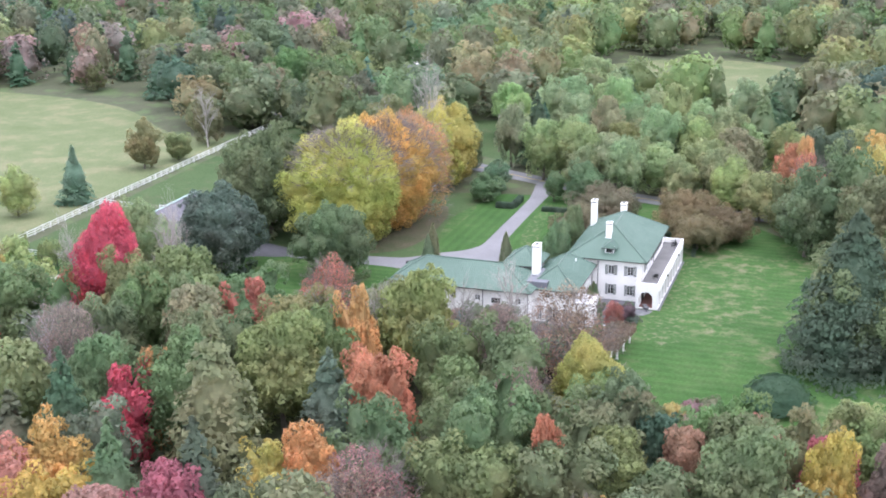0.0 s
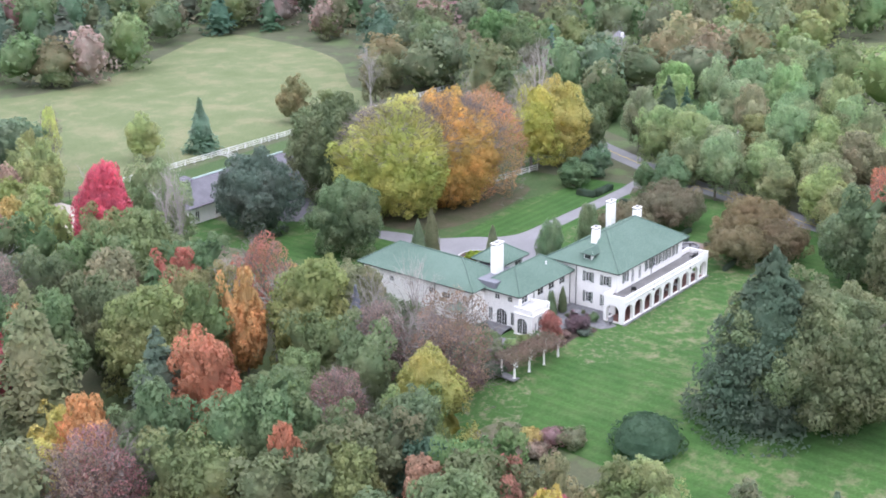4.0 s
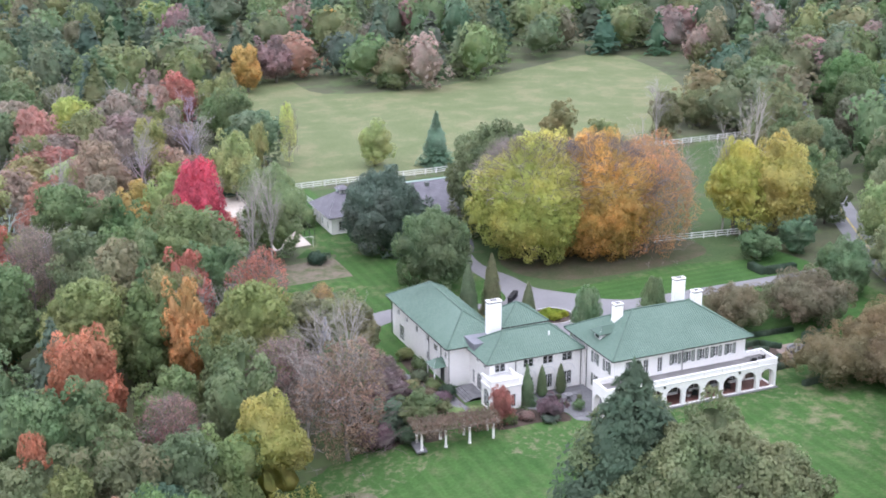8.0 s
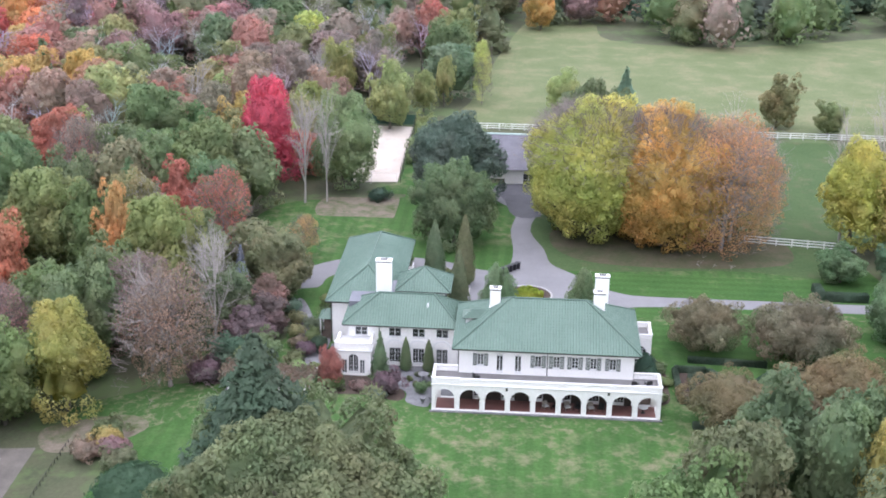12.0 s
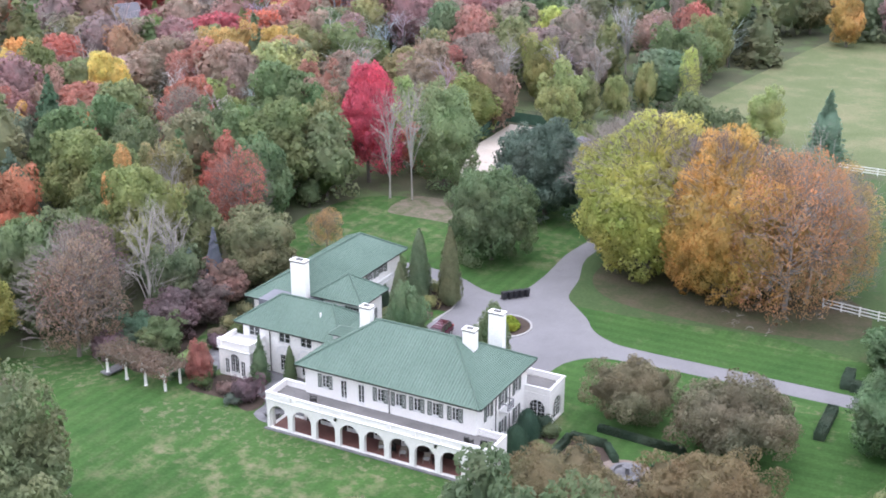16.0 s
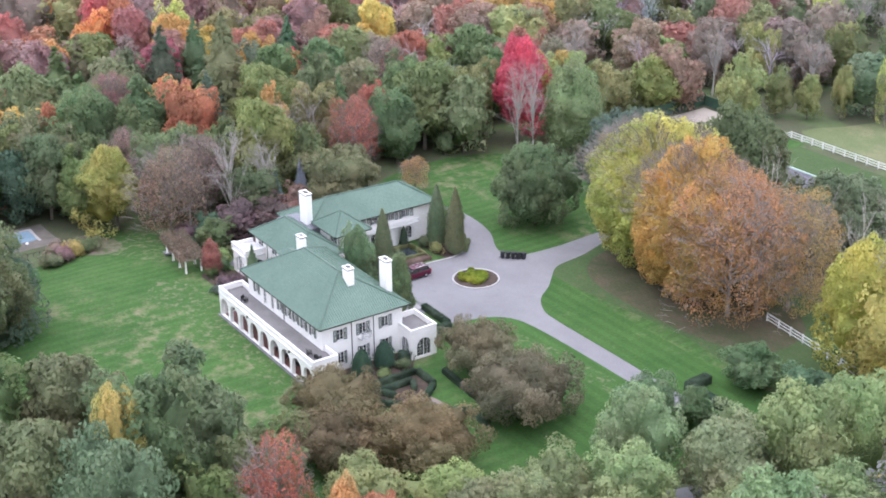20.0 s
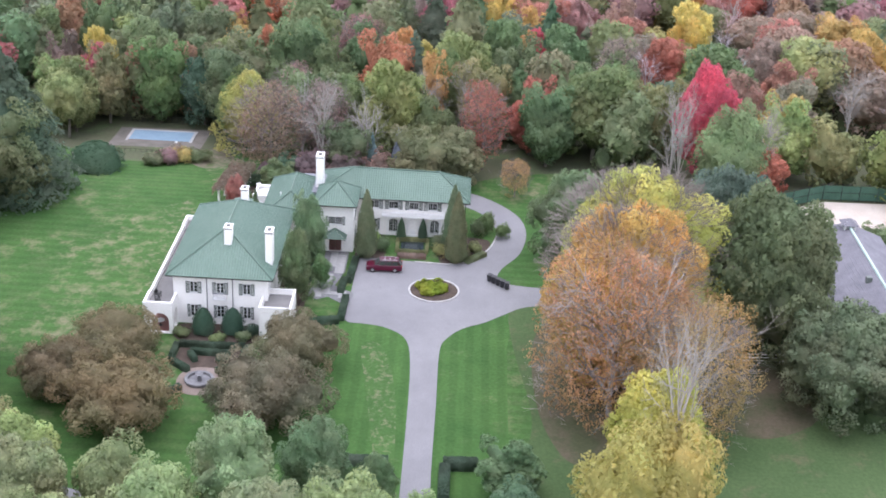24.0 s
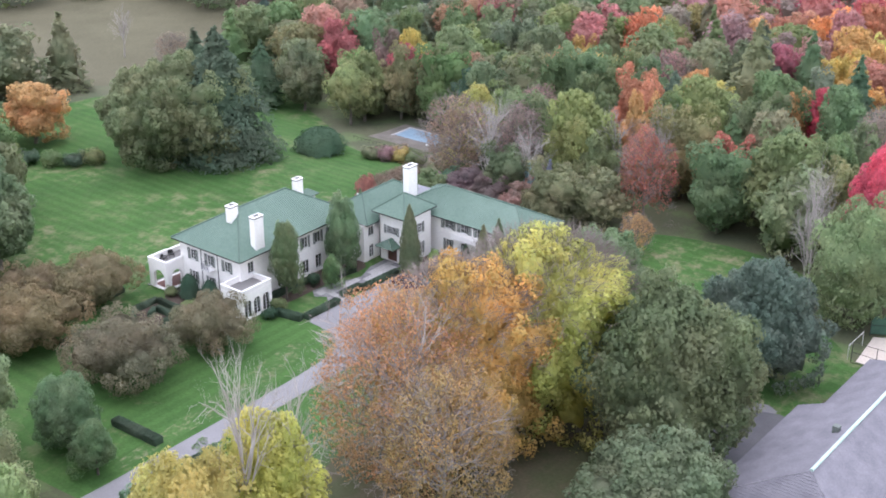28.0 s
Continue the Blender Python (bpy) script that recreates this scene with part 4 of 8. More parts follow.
plant("oak", -122.3, 47.3, 14.5, 5.0, "yellow")
plant("oak", -117.1, 78.2, 14.3, 5.0, "yellow")
plant("oak", -98.5, 85.8, 14.3, 5.0, "yellow")
plant("oak", -124.6, 62.5, 14.3, 5.0, "mauve")
plant("oak", -90.7, 115.1, 15.3, 6.1, "gold")
plant("oak", -80.9, 117.0, 15.3, 5.0, "gold")
plant("oak", -97.7, 71.9, 14.3, 5.0, "coral")
plant("oak", -99.7, 54.5, 13.2, 6.1, "coral")
plant("oak", -71.3, 76.6, 14.2, 5.6, "redorange")
plant("pine", -96.9, 40.7, 16.3, 4.5, "green")
plant("pine", -83.2, 55.4, 17.3, 4.5, "dark")
plant("oak", -97.8, 26.4, 14.3, 5.0, "green")
plant("oak", -60.2, 48.2, 15.2, 5.0, "green")
plant("oak", -41.4, 61.7, 16.7, 7.1, "green")
plant("bare", -44.7, 39.6, 14.2, 4.0, "grey")
plant("oak", -75.1, 19.8, 16.2, 6.1, "green")
plant("oak", -52.0, -1.6, 13.1, 5.0, "olive")
plant("oak", -45.0, 118.7, 15.2, 6.1, "mauve")
plant("bare", -34.8, 129.9, 15.3, 5.0, "grey")
plant("oak", -18.1, 120.2, 14.2, 5.0, "lime")
plant("oak", -8.2, 157.7, 15.3, 6.1, "green")
plant("bare", -54.4, 108.5, 15.2, 5.0, "grey")
plant("oak", -72.3, 96.1, 14.2, 5.0, "rust")
plant("bare", -41.6, 33.0, 14.2, 5.0, "grey")
plant("oak", -64.3, 12.7, 15.2, 6.1, "green")
plant("oak", -61.4, -3.5, 15.2, 6.1, "green")
plant("oak", -62.5, -18.9, 15.2, 6.1, "green")
plant("oak", -42.4, 94.5, 13.2, 5.0, "orange")
plant("oak", -73.0, -1.1, 15.2, 7.1, "green")
plant("pine", -94.3, 32.2, 17.4, 5.0, "dark")
plant("oak", -113.2, 43.1, 14.2, 6.1, "gold")
plant("pine", -46.1, -53.0, 13.2, 5.0, "dark")
plant("oak", -50.2, -45.3, 14.2, 5.0, "green")
plant("thin", -53.4, -88.4, 8.1, 4.0, "rust")
plant("bare", -52.7, -105.0, 12.0, 3.5, "pink")
plant("oak", 25.3, -38.6, 16.6, 5.8, "deepoak")
plant("oak", 30.6, -32.2, 17.0, 6.1, "green")
plant("oak", 37.2, -20.9, 17.0, 6.6, "green")
plant("oak", 47.6, -17.2, 12.0, 5.0, "green")
plant("willow", 68.3, -4.7, 11.4, 5.0, "willow")
plant("willow", 73.0, 11.4, 11.2, 5.6, "willow")
plant("willow", 67.5, 6.2, 10.4, 5.0, "willow")
plant("willow", 75.3, 21.7, 12.2, 6.1, "willow")
plant("willow", 78.1, 31.2, 14.4, 6.1, "willow")
plant("willow", 72.1, 27.7, 10.4, 5.0, "willow")
plant("willow", 166.2, 44.4, 14.6, 7.1, "willow")
plant("willow", 173.6, 66.3, 14.8, 7.1, "willow")
plant("willow", 105.4, 3.8, 13.8, 6.1, "willow")
plant("willow", 122.1, 58.1, 14.0, 6.1, "willow")
plant("willow", 115.9, 40.0, 12.9, 6.1, "willow")
plant("willow", 119.6, 26.3, 12.9, 6.1, "willow")
plant("pine", 100.3, 43.9, 13.0, 3.0, "dark")
plant("oak", 67.8, -16.5, 13.9, 4.0, "redorange")
plant("oak", 79.1, -32.0, 14.7, 5.0, "orange")
plant("oak", 82.0, -22.8, 14.7, 6.1, "dark")
plant("pine", 65.8, -10.4, 8.0, 4.0, "dark")
plant("oak", 185.7, 157.2, 18.0, 9.1, "green")
plant("oak", 166.7, 123.8, 15.0, 7.1, "olive")
plant("oak", 122.4, 141.5, 15.1, 7.1, "green")
plant("oak", 146.6, 198.5, 10.1, 5.0, "green")
plant("bare", 144.2, 88.8, 15.0, 5.0, "grey")
plant("maple", -35.0, 78.6, 20.3, 6.8, "red", "tall maple with a brilliant scarlet crown beside the arena")
plant("maple", -21.9, 81.4, 17.6, 6.9, "olive", "pyramidal pear tree with olive-green leaves")
plant("bare", -27.6, 73.0, 17.2, 4.2, "grey")
plant("bare", -30.1, 88.8, 16.2, 4.0, "grey")
plant("bare", -23.9, 73.9, 18.3, 3.4, "grey")
plant("dense", -2.0, 77.7, 15.2, 8.7, "slate", "dense dark evergreen oak in front of the stable")
plant("dense", -0.8, 56.2, 13.3, 7.3, "moss", "round dark green tree on the lawn by the bins")
plant("dense", 21.2, 78.6, 21.4, 10.4, "laurel", "big domed deep green tree beside the beech")
plant("dense", 36.6, 86.2, 12.7, 9.3, "laurel", "dark green spreading tree beside the stable")
plant("beech", 20.9, 61.9, 22.6, 12.9, "beech", "huge spreading beech with yellow-green autumn leaves")
plant("beech", 32.0, 58.9, 22.2, 11.0, "copper", "huge spreading beech with orange-copper autumn leaves")
plant("sparse", 41.3, 57.7, 21.5, 9.9, "russet", "half-bare beech with rusty pink leaves on grey branches")
plant("sparse", 44.6, 66.2, 17.6, 7.4, "russet", "thinning beech with orange leaves behind the others")
plant("maple", 61.6, 59.6, 18.2, 7.6, "beech", "broad maple with yellow-green and mustard autumn leaves")
plant("maple", 70.6, 58.6, 18.0, 8.2, "mustard", "broad maple with orange-gold autumn leaves")
plant("bare", 65.6, 60.6, 25.5, 4.8, "grey")
plant("bare", 60.4, 61.4, 22.0, 4.6, "grey")
plant("bare", 43.1, 61.5, 21.1, 6.1, "grey")
plant("maple", -45.3, 2.0, 14.8, 6.4, "mustard", "conical tree with mustard-yellow leaves at the wood edge")
plant("thin", -33.6, 6.6, 15.6, 6.6, "sienna", "half-bare tree with red-brown leaves at the wood edge")
plant("thin", -39.0, 15.4, 14.7, 5.6, "rust")
plant("bare", -29.9, 15.9, 16.2, 5.0, "grey")
plant("thin", -34.9, 42.5, 15.2, 4.6, "redorange")
plant("oak", -43.4, 50.6, 13.7, 4.6, "redorange")
plant("oak", -62.6, 23.7, 16.7, 5.5, "redorange")
plant("oak", -64.8, -14.0, 13.7, 4.4, "coral")
plant("oak", -66.8, -52.3, 14.3, 5.9, "maroon")
plant("oak", -46.9, 42.0, 14.7, 5.3, "olive")
plant("oak", -30.4, 88.6, 8.4, 4.6, "redorange")
plant("oak", -37.2, 93.9, 14.2, 5.6, "lime")
plant("bare", -31.6, 23.6, 14.6, 4.6, "grey")
plant("bare", -37.4, 11.8, 14.5, 4.6, "grey")
plant("bigoak", -9.2, -37.5, 17.2, 13.8, "deepoak", "big spreading oak with an olive-green crown on the lawn")
plant("hemlock", -14.5, -30.3, 22.7, 10.1, "pinedark", "tall dark hemlock with drooping tiers of needles")
plant("oak", -69.5, 8.3, 18.5, 6.6, "green")
plant("pine", -78.0, 38.6, 21.5, 6.4, "olive", "tall white pine with open tiers of green needles")
plant("pine", -66.0, 29.3, 15.5, 5.2, "teal")
plant("oak", -70.5, -21.3, 16.8, 6.1, "green")
plant("oak", -52.9, -31.6, 13.7, 5.7, "olive")
plant("willow", -49.1, -31.8, 12.4, 5.5, "willow")
plant("oak", 43.3, -27.4, 19.5, 6.3, "green")
plant("maple", 45.3, -31.7, 19.8, 4.0, "gold", "slender maple with golden orange leaves among green trees")
plant("oak", 45.4, -40.6, 19.0, 6.6, "moss")
plant("willow", 51.7, -35.1, 18.6, 6.4, "moss")
plant("thin", 55.8, -20.3, 15.0, 4.4, "redorange")
plant("willow", 63.6, -4.4, 11.2, 5.6, "willow")
plant("willow", 70.4, -0.8, 12.0, 5.6, "willow")
plant("willow", 78.5, 38.6, 13.6, 5.6, "willow")
plant("spruce", 29.9, 128.3, 12.0, 4.9, "teal", "blue-green spruce standing in the meadow by the fence")
plant("willow", 17.2, 133.6, 10.3, 4.6, "lime", "vine-covered tree with trailing yellow-green leaves")
plant("thin", -0.2, 142.1, 14.2, 2.4, "yellow", "slender poplar with yellow leaves")
plant("willow", -8.3, 139.0, 11.2, 2.6, "lime")
plant("willow", -12.3, 133.8, 9.1, 3.0, "lime")
plant("willow", -17.3, 130.3, 10.2, 3.4, "olive")
for x, y, h in ((-10.6, 97.0, 3.4), (-10.4, 102.5, 4.4), (-10.2, 108.0, 5.0), (-10.0, 114.5, 5.6)):
    plant("mound", x, y, h, 2.7, "olive", "tall olive-green shrub along the court's fence", "shrubs along the court's fence")
plant("oak", 151.7, 89.1, 12.0, 6.1, "willow")
plant("oak", 149.7, 97.6, 12.5, 6.1, "green")
plant("oak", 147.7, 81.0, 11.0, 5.5, "olive")
plant("oak", 61.6, 130.4, 11.4, 4.6, "olive")
plant("oak", 71.5, 126.9, 6.6, 3.4, "olive")
plant("mound", 51.5, 211.6, 6.1, 6.1, "green")
plant("bare", 86.6, 127.0, 14.2, 4.5, "grey")
plant("oak", 90.6, 129.0, 11.1, 4.2, "moss")
for x, y, h in ((1.6, 25.9, 10.5), (1.7, 38.9, 10.9), (-2.6, 38.3, 10.2)):
    plant("cypress", x, y, h, 1.7, "cypress", "tall narrow olive-green cypress by the forecourt", "cypresses by the forecourt")
for y in (30.6, 33.8):
    plant("cypress", -5.2, y, 3.5, 0.75, "hedge", "slim clipped dark green column before the wing", "clipped columns before the wing")
plant("maple", 18.4, 18.0, 11.4, 2.9, "fir", "narrow green fir against the house")
plant("maple", 7.2, 18.2, 11.6, 3.0, "fir", "narrow green fir against the house")
plant("maple", 12.2, 20.5, 5.0, 1.8, "fir")
for x, y, h, r in ((34.4, 20.2, 7.0, 6.0), (46.4, 18.0, 8.2, 7.5), (35.8, -1.6, 6.8, 6.8), (48.4, 2.0, 7.8, 8.0), (42.2, -6.0, 6.6, 6.2)):
    plant("crab", x, y, h, r, "umber", "", "crabapples round the parterre")
for x, y in ((26.4, 7.2), (26.0, 10.9)):
    plant("dome", x, y, 3.6, 1.5, "hedge", "", "clipped bushes by the east wall")
for x, y, h in ((-4.1, 10.2, 4.6), (-1.2, 10.2, 4.4)):
    plant("cypress", x, y, h, 0.8, "cypress", "slim green cypress beside the garden front", "cypresses on the garden front")
plant("spruce", -7.2, 8.6, 5.8, 1.7, "green", "small dark green spruce beside the orangery")
plant("maple", -12.9, 4.6, 5.4, 1.9, "maroon", "small upright maroon-red shrub by the orangery")
plant("mound", -5.8, 4.2, 2.9, 2.3, "purple")
plant("mound", -9.0, 4.6, 1.0, 1.5, "rust")
plant("mound", -6.8, 2.6, 1.0, 1.4, "teal")
plant("shrub", -1.6, 4.3, 1.6, 1.0, "green")
for x, y, c in ((-13.6, 6.2, "green"), (-15.2, 7.6, "olive"), (-12.4, 4.4, "green"), (-16.4, 5.0, "teal"), (-17.5, 8.2, "lime"), (-18.4, 11.0, "green"), (-17.4, 13.6, "purple"), (-18.9, 15.8, "brown"),
                (-17.3, 17.8, "green"), (-19.6, 19.4, "lime"), (-17.8, 21.6, "green"), (-20.2, 23.4, "olive"), (-15.8, 15.4, "hedge"), (-16.2, 25.2, "green"), (-16.6, 29.4, "olive"), (-21.6, 27.4, "teal")):
    plant("shrub", x, y, 1.9, 1.5, c, "", "shrubs in the west garden")
plant("oak", -22.9, 9.4, 5.2, 3.2, "green")
plant("oak", -26.8, 10.4, 4.6, 2.8, "teal")
plant("mound", -29.2, 7.2, 3.0, 3.0, "purple")
plant("mound", -25.4, 6.6, 2.0, 2.6, "hedge")
plant("oak", -25.0, 15.3, 6.1, 3.6, "purple", "low tree with dark purple leaves over the west garden")
plant("oak", -24.0, 19.6, 6.1, 3.8, "purple", "low tree with dark purple leaves over the west garden")
plant("spruce", -29.7, 24.3, 8.0, 2.4, "blue")
plant("spruce", -29.0, 28.7, 9.2, 2.4, "blue")
plant("oak", -24.0, 32.0, 10.2, 5.2, "olive")
plant("oak", -28.4, 38.2, 9.0, 5.2, "olive")
plant("oak", -25.0, 25.8, 6.2, 3.6, "rust")
plant("thin", -23.6, 47.8, 6.5, 2.6, "gold", "small thinning tree with yellow leaves on the lawn")
plant("mound", -15.4, 75.7, 2.0, 2.6, "hedge")
plant("dome", -29.9, -21.7, 4.6, 4.9, "hedge", "large clipped mounded dark green bush on the lawn")
for x, y, c in ((-34.2, -13.0, "olive"), (-35.6, -10.5, "rust"), (-37.6, -6.0, "green"), (-36.6, -8.6, "mustard"), (-38.6, -10.6, "rust")):
    plant("mound", x, y, 2.4, 2.5, c, "", "bushes beside the pool")
plant("oak", -59.8, -17.4, 15.8, 5.4, "green")
plant("oak", -60.1, -9.4, 12.6, 4.6, "dark")
plant("oak", -58.4, -26.8, 14.8, 4.8, "olive")
plant("oak", -62.8, -20.4, 13.7, 4.6, "coral")
plant("oak", -66.6, -30.0, 15.8, 3.6, "gold")
plant("oak", -66.0, -35.7, 14.7, 4.0, "purple")
plant("oak", -57.4, -35.4, 12.7, 5.3, "olive")
plant("oak", -57.8, -5.2, 15.6, 5.6, "green")
plant("oak", -75.5, 52.5, 13.0, 4.3, "red", "broadleaf tree with a bright red autumn crown in the wood")
plant("oak", -71.6, 49.0, 13.6, 3.0, "orange")
plant("oak", -98.0, 33.0, 13.8, 5.4, "maroon")
plant("oak", -92.0, 52.0, 13.0, 5.0, "orange")
plant("oak", -101.0, 45.0, 12.5, 5.2, "gold")
plant("thin", -84.5, 17.0, 15.2, 5.6, "coral")
plant("oak", -79.6, 26.0, 13.0, 3.8, "orange")
plant("oak", -80.4, 31.0, 9.5, 3.6, "yellow")
plant("oak", -81.0, 4.0, 10.0, 3.2, "yellow")
plant("thin", -82.0, -6.5, 11.5, 4.4, "orange")
plant("oak", -71.7, 0.6, 16.0, 2.6, "redorange")
plant("oak", -47.6, 32.7, 16.6, 3.6, "orange")
plant("oak", -28.6, 19.6, 10.0, 4.4, "green")
plant("oak", -62.4, -29.0, 13.6, 3.6, "maroon")
plant("oak", -35.4, 33.0, 12.5, 4.8, "moss")
plant("oak", -38.0, 53.4, 14.0, 5.4, "green")
plant("oak", -56.6, 84.6, 17.0, 7.6, "green")
for x, y, h, r in ((57.5, 46.0, 6.0, 4.0), (66.0, 46.5, 6.5, 3.6)):
    plant("oak", x, y, h, r, "fir", "low spreading green evergreen at the drive's mouth", "evergreens at the drive's mouth")
for x, y, c, h in ((-7.4, 45.6, "green", 2.4), (0.0, 36.6, "lime", 2.0), (0.4, 40.0, "green", 1.6), (-1.6, 41.6, "olive", 1.8), (-3.0, 36.3, "green", 2.0), (-0.8, 28.0, "green", 2.2), (-2.8, 26.6, "lime", 2.2),
                  (-8.8, 43.4, "moss", 3.6), (-10.8, 43.0, "green", 2.4), (-7.6, 42.0, "moss", 3.0), (12.6, 17.6, "hedge", 1.6), (9.4, 18.0, "green", 1.6), (21.5, 19.6, "green", 1.8), (24.0, 20.2, "hedge", 1.6),
                  (27.6, 4.6, "green", 1.2), (27.8, 12.6, "green", 1.4), (28.4, 9.2, "olive", 1.0), (26.6, 13.6, "hedge", 1.8)):
    plant("shrub", x, y, h, 1.3, c, "", "shrubs round the house")
plant("maple", 66.7, -18.4, 15.9, 3.4, "orange", "slender maple with orange leaves beside the road")
plant("pine", 90.5, 43.3, 17.0, 4.6, "dark")
plant("maple", 60.2, 25.5, 9.5, 4.4, "fir", "broad conical green fir by the drive's mouth")
plant("maple", 61.4, 32.0, 6.5, 3.0, "fir", "small conical green fir by the drive's mouth")
plant("oak", -40.4, 27.0, 17.8, 6.4, "olive")
plant("oak", 85.5, 67.4, 12.6, 4.6, "green")
plant("oak", 81.6, 58.0, 11.0, 4.6, "laurel")
plant("oak", 92.8, 80.7, 14.1, 5.5, "olive")
plant("oak", 99.2, 94.1, 14.1, 5.7, "green")
plant("oak", 106.5, 108.4, 14.1, 5.7, "green")
for x, y, h, r, c in ((112, 127, 14, 7.4, "laurel"), (121, 134, 15.5, 8.2, "green"), (130, 144, 16, 8.2, "deepoak"), (104, 137, 9, 5.4, "olive"), (137, 116, 15, 8.0, "green"), (146, 131, 16, 8.4, "laurel"), (128, 103, 13, 7.0, "moss"),
                        (155, 147, 16, 8.4, "green"), (141, 158, 16, 8.0, "green"), (103, 88, 12, 6.4, "moss"), (108, 70, 12, 6.2, "green")):
    plant("dense", x, y, h, r, c, "broad green oak in the belt along the road", "oaks along the road")
plant("oak", 1.5, -62.3, 11.4, 6.3, "orange", "broad tree with flaming orange leaves at the lawn's edge")
for x, y, h, c in ((9.8, -58.4, 3.0, "olive"), (8.6, -54.4, 2.6, "dark"), (6.6, -50.4, 2.8, "green"), (4.2, -47.4, 2.4, "dark"), (1.4, -45.2, 2.6, "olive")):
    plant("mound", x, y, h, 2.5, c, "", "shrubs at the far edge of the lawn")
pick = random.Random(21)
for k in range(16):
    x, y = 92 + (k % 4) * 15 + pick.uniform(-5, 5), 4 + (k // 4) * 15 + pick.uniform(-5, 5)
    if x - 90 > 1.5 * (y - 50):
        plant("willow", x, y, pick.uniform(11, 16), pick.uniform(4.5, 6.0), "willow", "", "willows beyond the road")
# the belt of willows and green trees between the lawn and the road
for k in range(130):
    x, y = pick.uniform(36, 98), pick.uniform(-62, 34)
    if x < 44 - 0.55 * (y + 22) and y < 10 or inside(x, y, lawn_line) or any(math.hypot(x - a, y - b) < 0.62 * (q + 5.0) for a, b, q in PLANTED):
        continue
    tint = pick.choice(("willow", "willow", "willow", "green", "olive"))
    plant("willow" if tint == "willow" else "oak", x, y, pick.uniform(10, 14), pick.uniform(4.6, 6.0), tint, "", "trees along the road")

# ---- the villa ----
def wall(g, axis, at, u0, u1, z0, z1, thick, holes=()):
    """A wall with openings that go through it. axis: the way it runs; a hole is (u0, u1, z0, z1, arched)."""
    us = sorted({u0, u1, *[h[0] for h in holes], *[h[1] for h in holes]})
    zs = sorted({z0, z1, *[h[2] for h in holes], *[h[3] for h in holes]})

    def put(a, b, c, d):
        if axis == "x":
            g.box(a, at, c, b, at + thick, d)
        else:
            g.box(at, a, c, at + thick, b, d)
    for a, b in zip(us, us[1:]):
        start = None
        for c, d in zip(zs, zs[1:]):
            um, zm = (a + b) / 2, (c + d) / 2
            solid = not any(h[0] < um < h[1] and h[2] < zm < h[3] for h in holes)
            if solid and start is None:
                start = c
            if not solid and start is not None:
                put(a, b, start, c)
                start = None
        if start is not None:
            put(a, b, start, z1)
    for h in holes:
        if len(h) > 4 and h[4]:
            a, b, top, r, n = h[0], h[1], h[3], (h[1] - h[0]) / 2, 12
            m, spring = (a + b) / 2, top - r * h[4]
            for i in range(n):
                t0, t1 = math.pi * i / n, math.pi * (i + 1) / n
                pa, pb = (m - r * math.cos(t0), spring + r * h[4] * math.sin(t0)), (m - r * math.cos(t1), spring + r * h[4] * math.sin(t1))
                ring = [pa, pb, (pb[0], top), (pa[0], top)]
                if axis == "x":
                    fr, bk = [(u, at, z) for u, z in ring], [(u, at + thick, z) for u, z in ring]
                else:
                    fr, bk = [(at, u, z) for u, z in ring], [(at + thick, u, z) for u, z in ring]
                g.face(fr).face(bk[::-1]).face([fr[0], bk[0], bk[1], fr[1]])
    return g


FACING = {"S": 0, "E": 90, "N": 180, "W": 270}


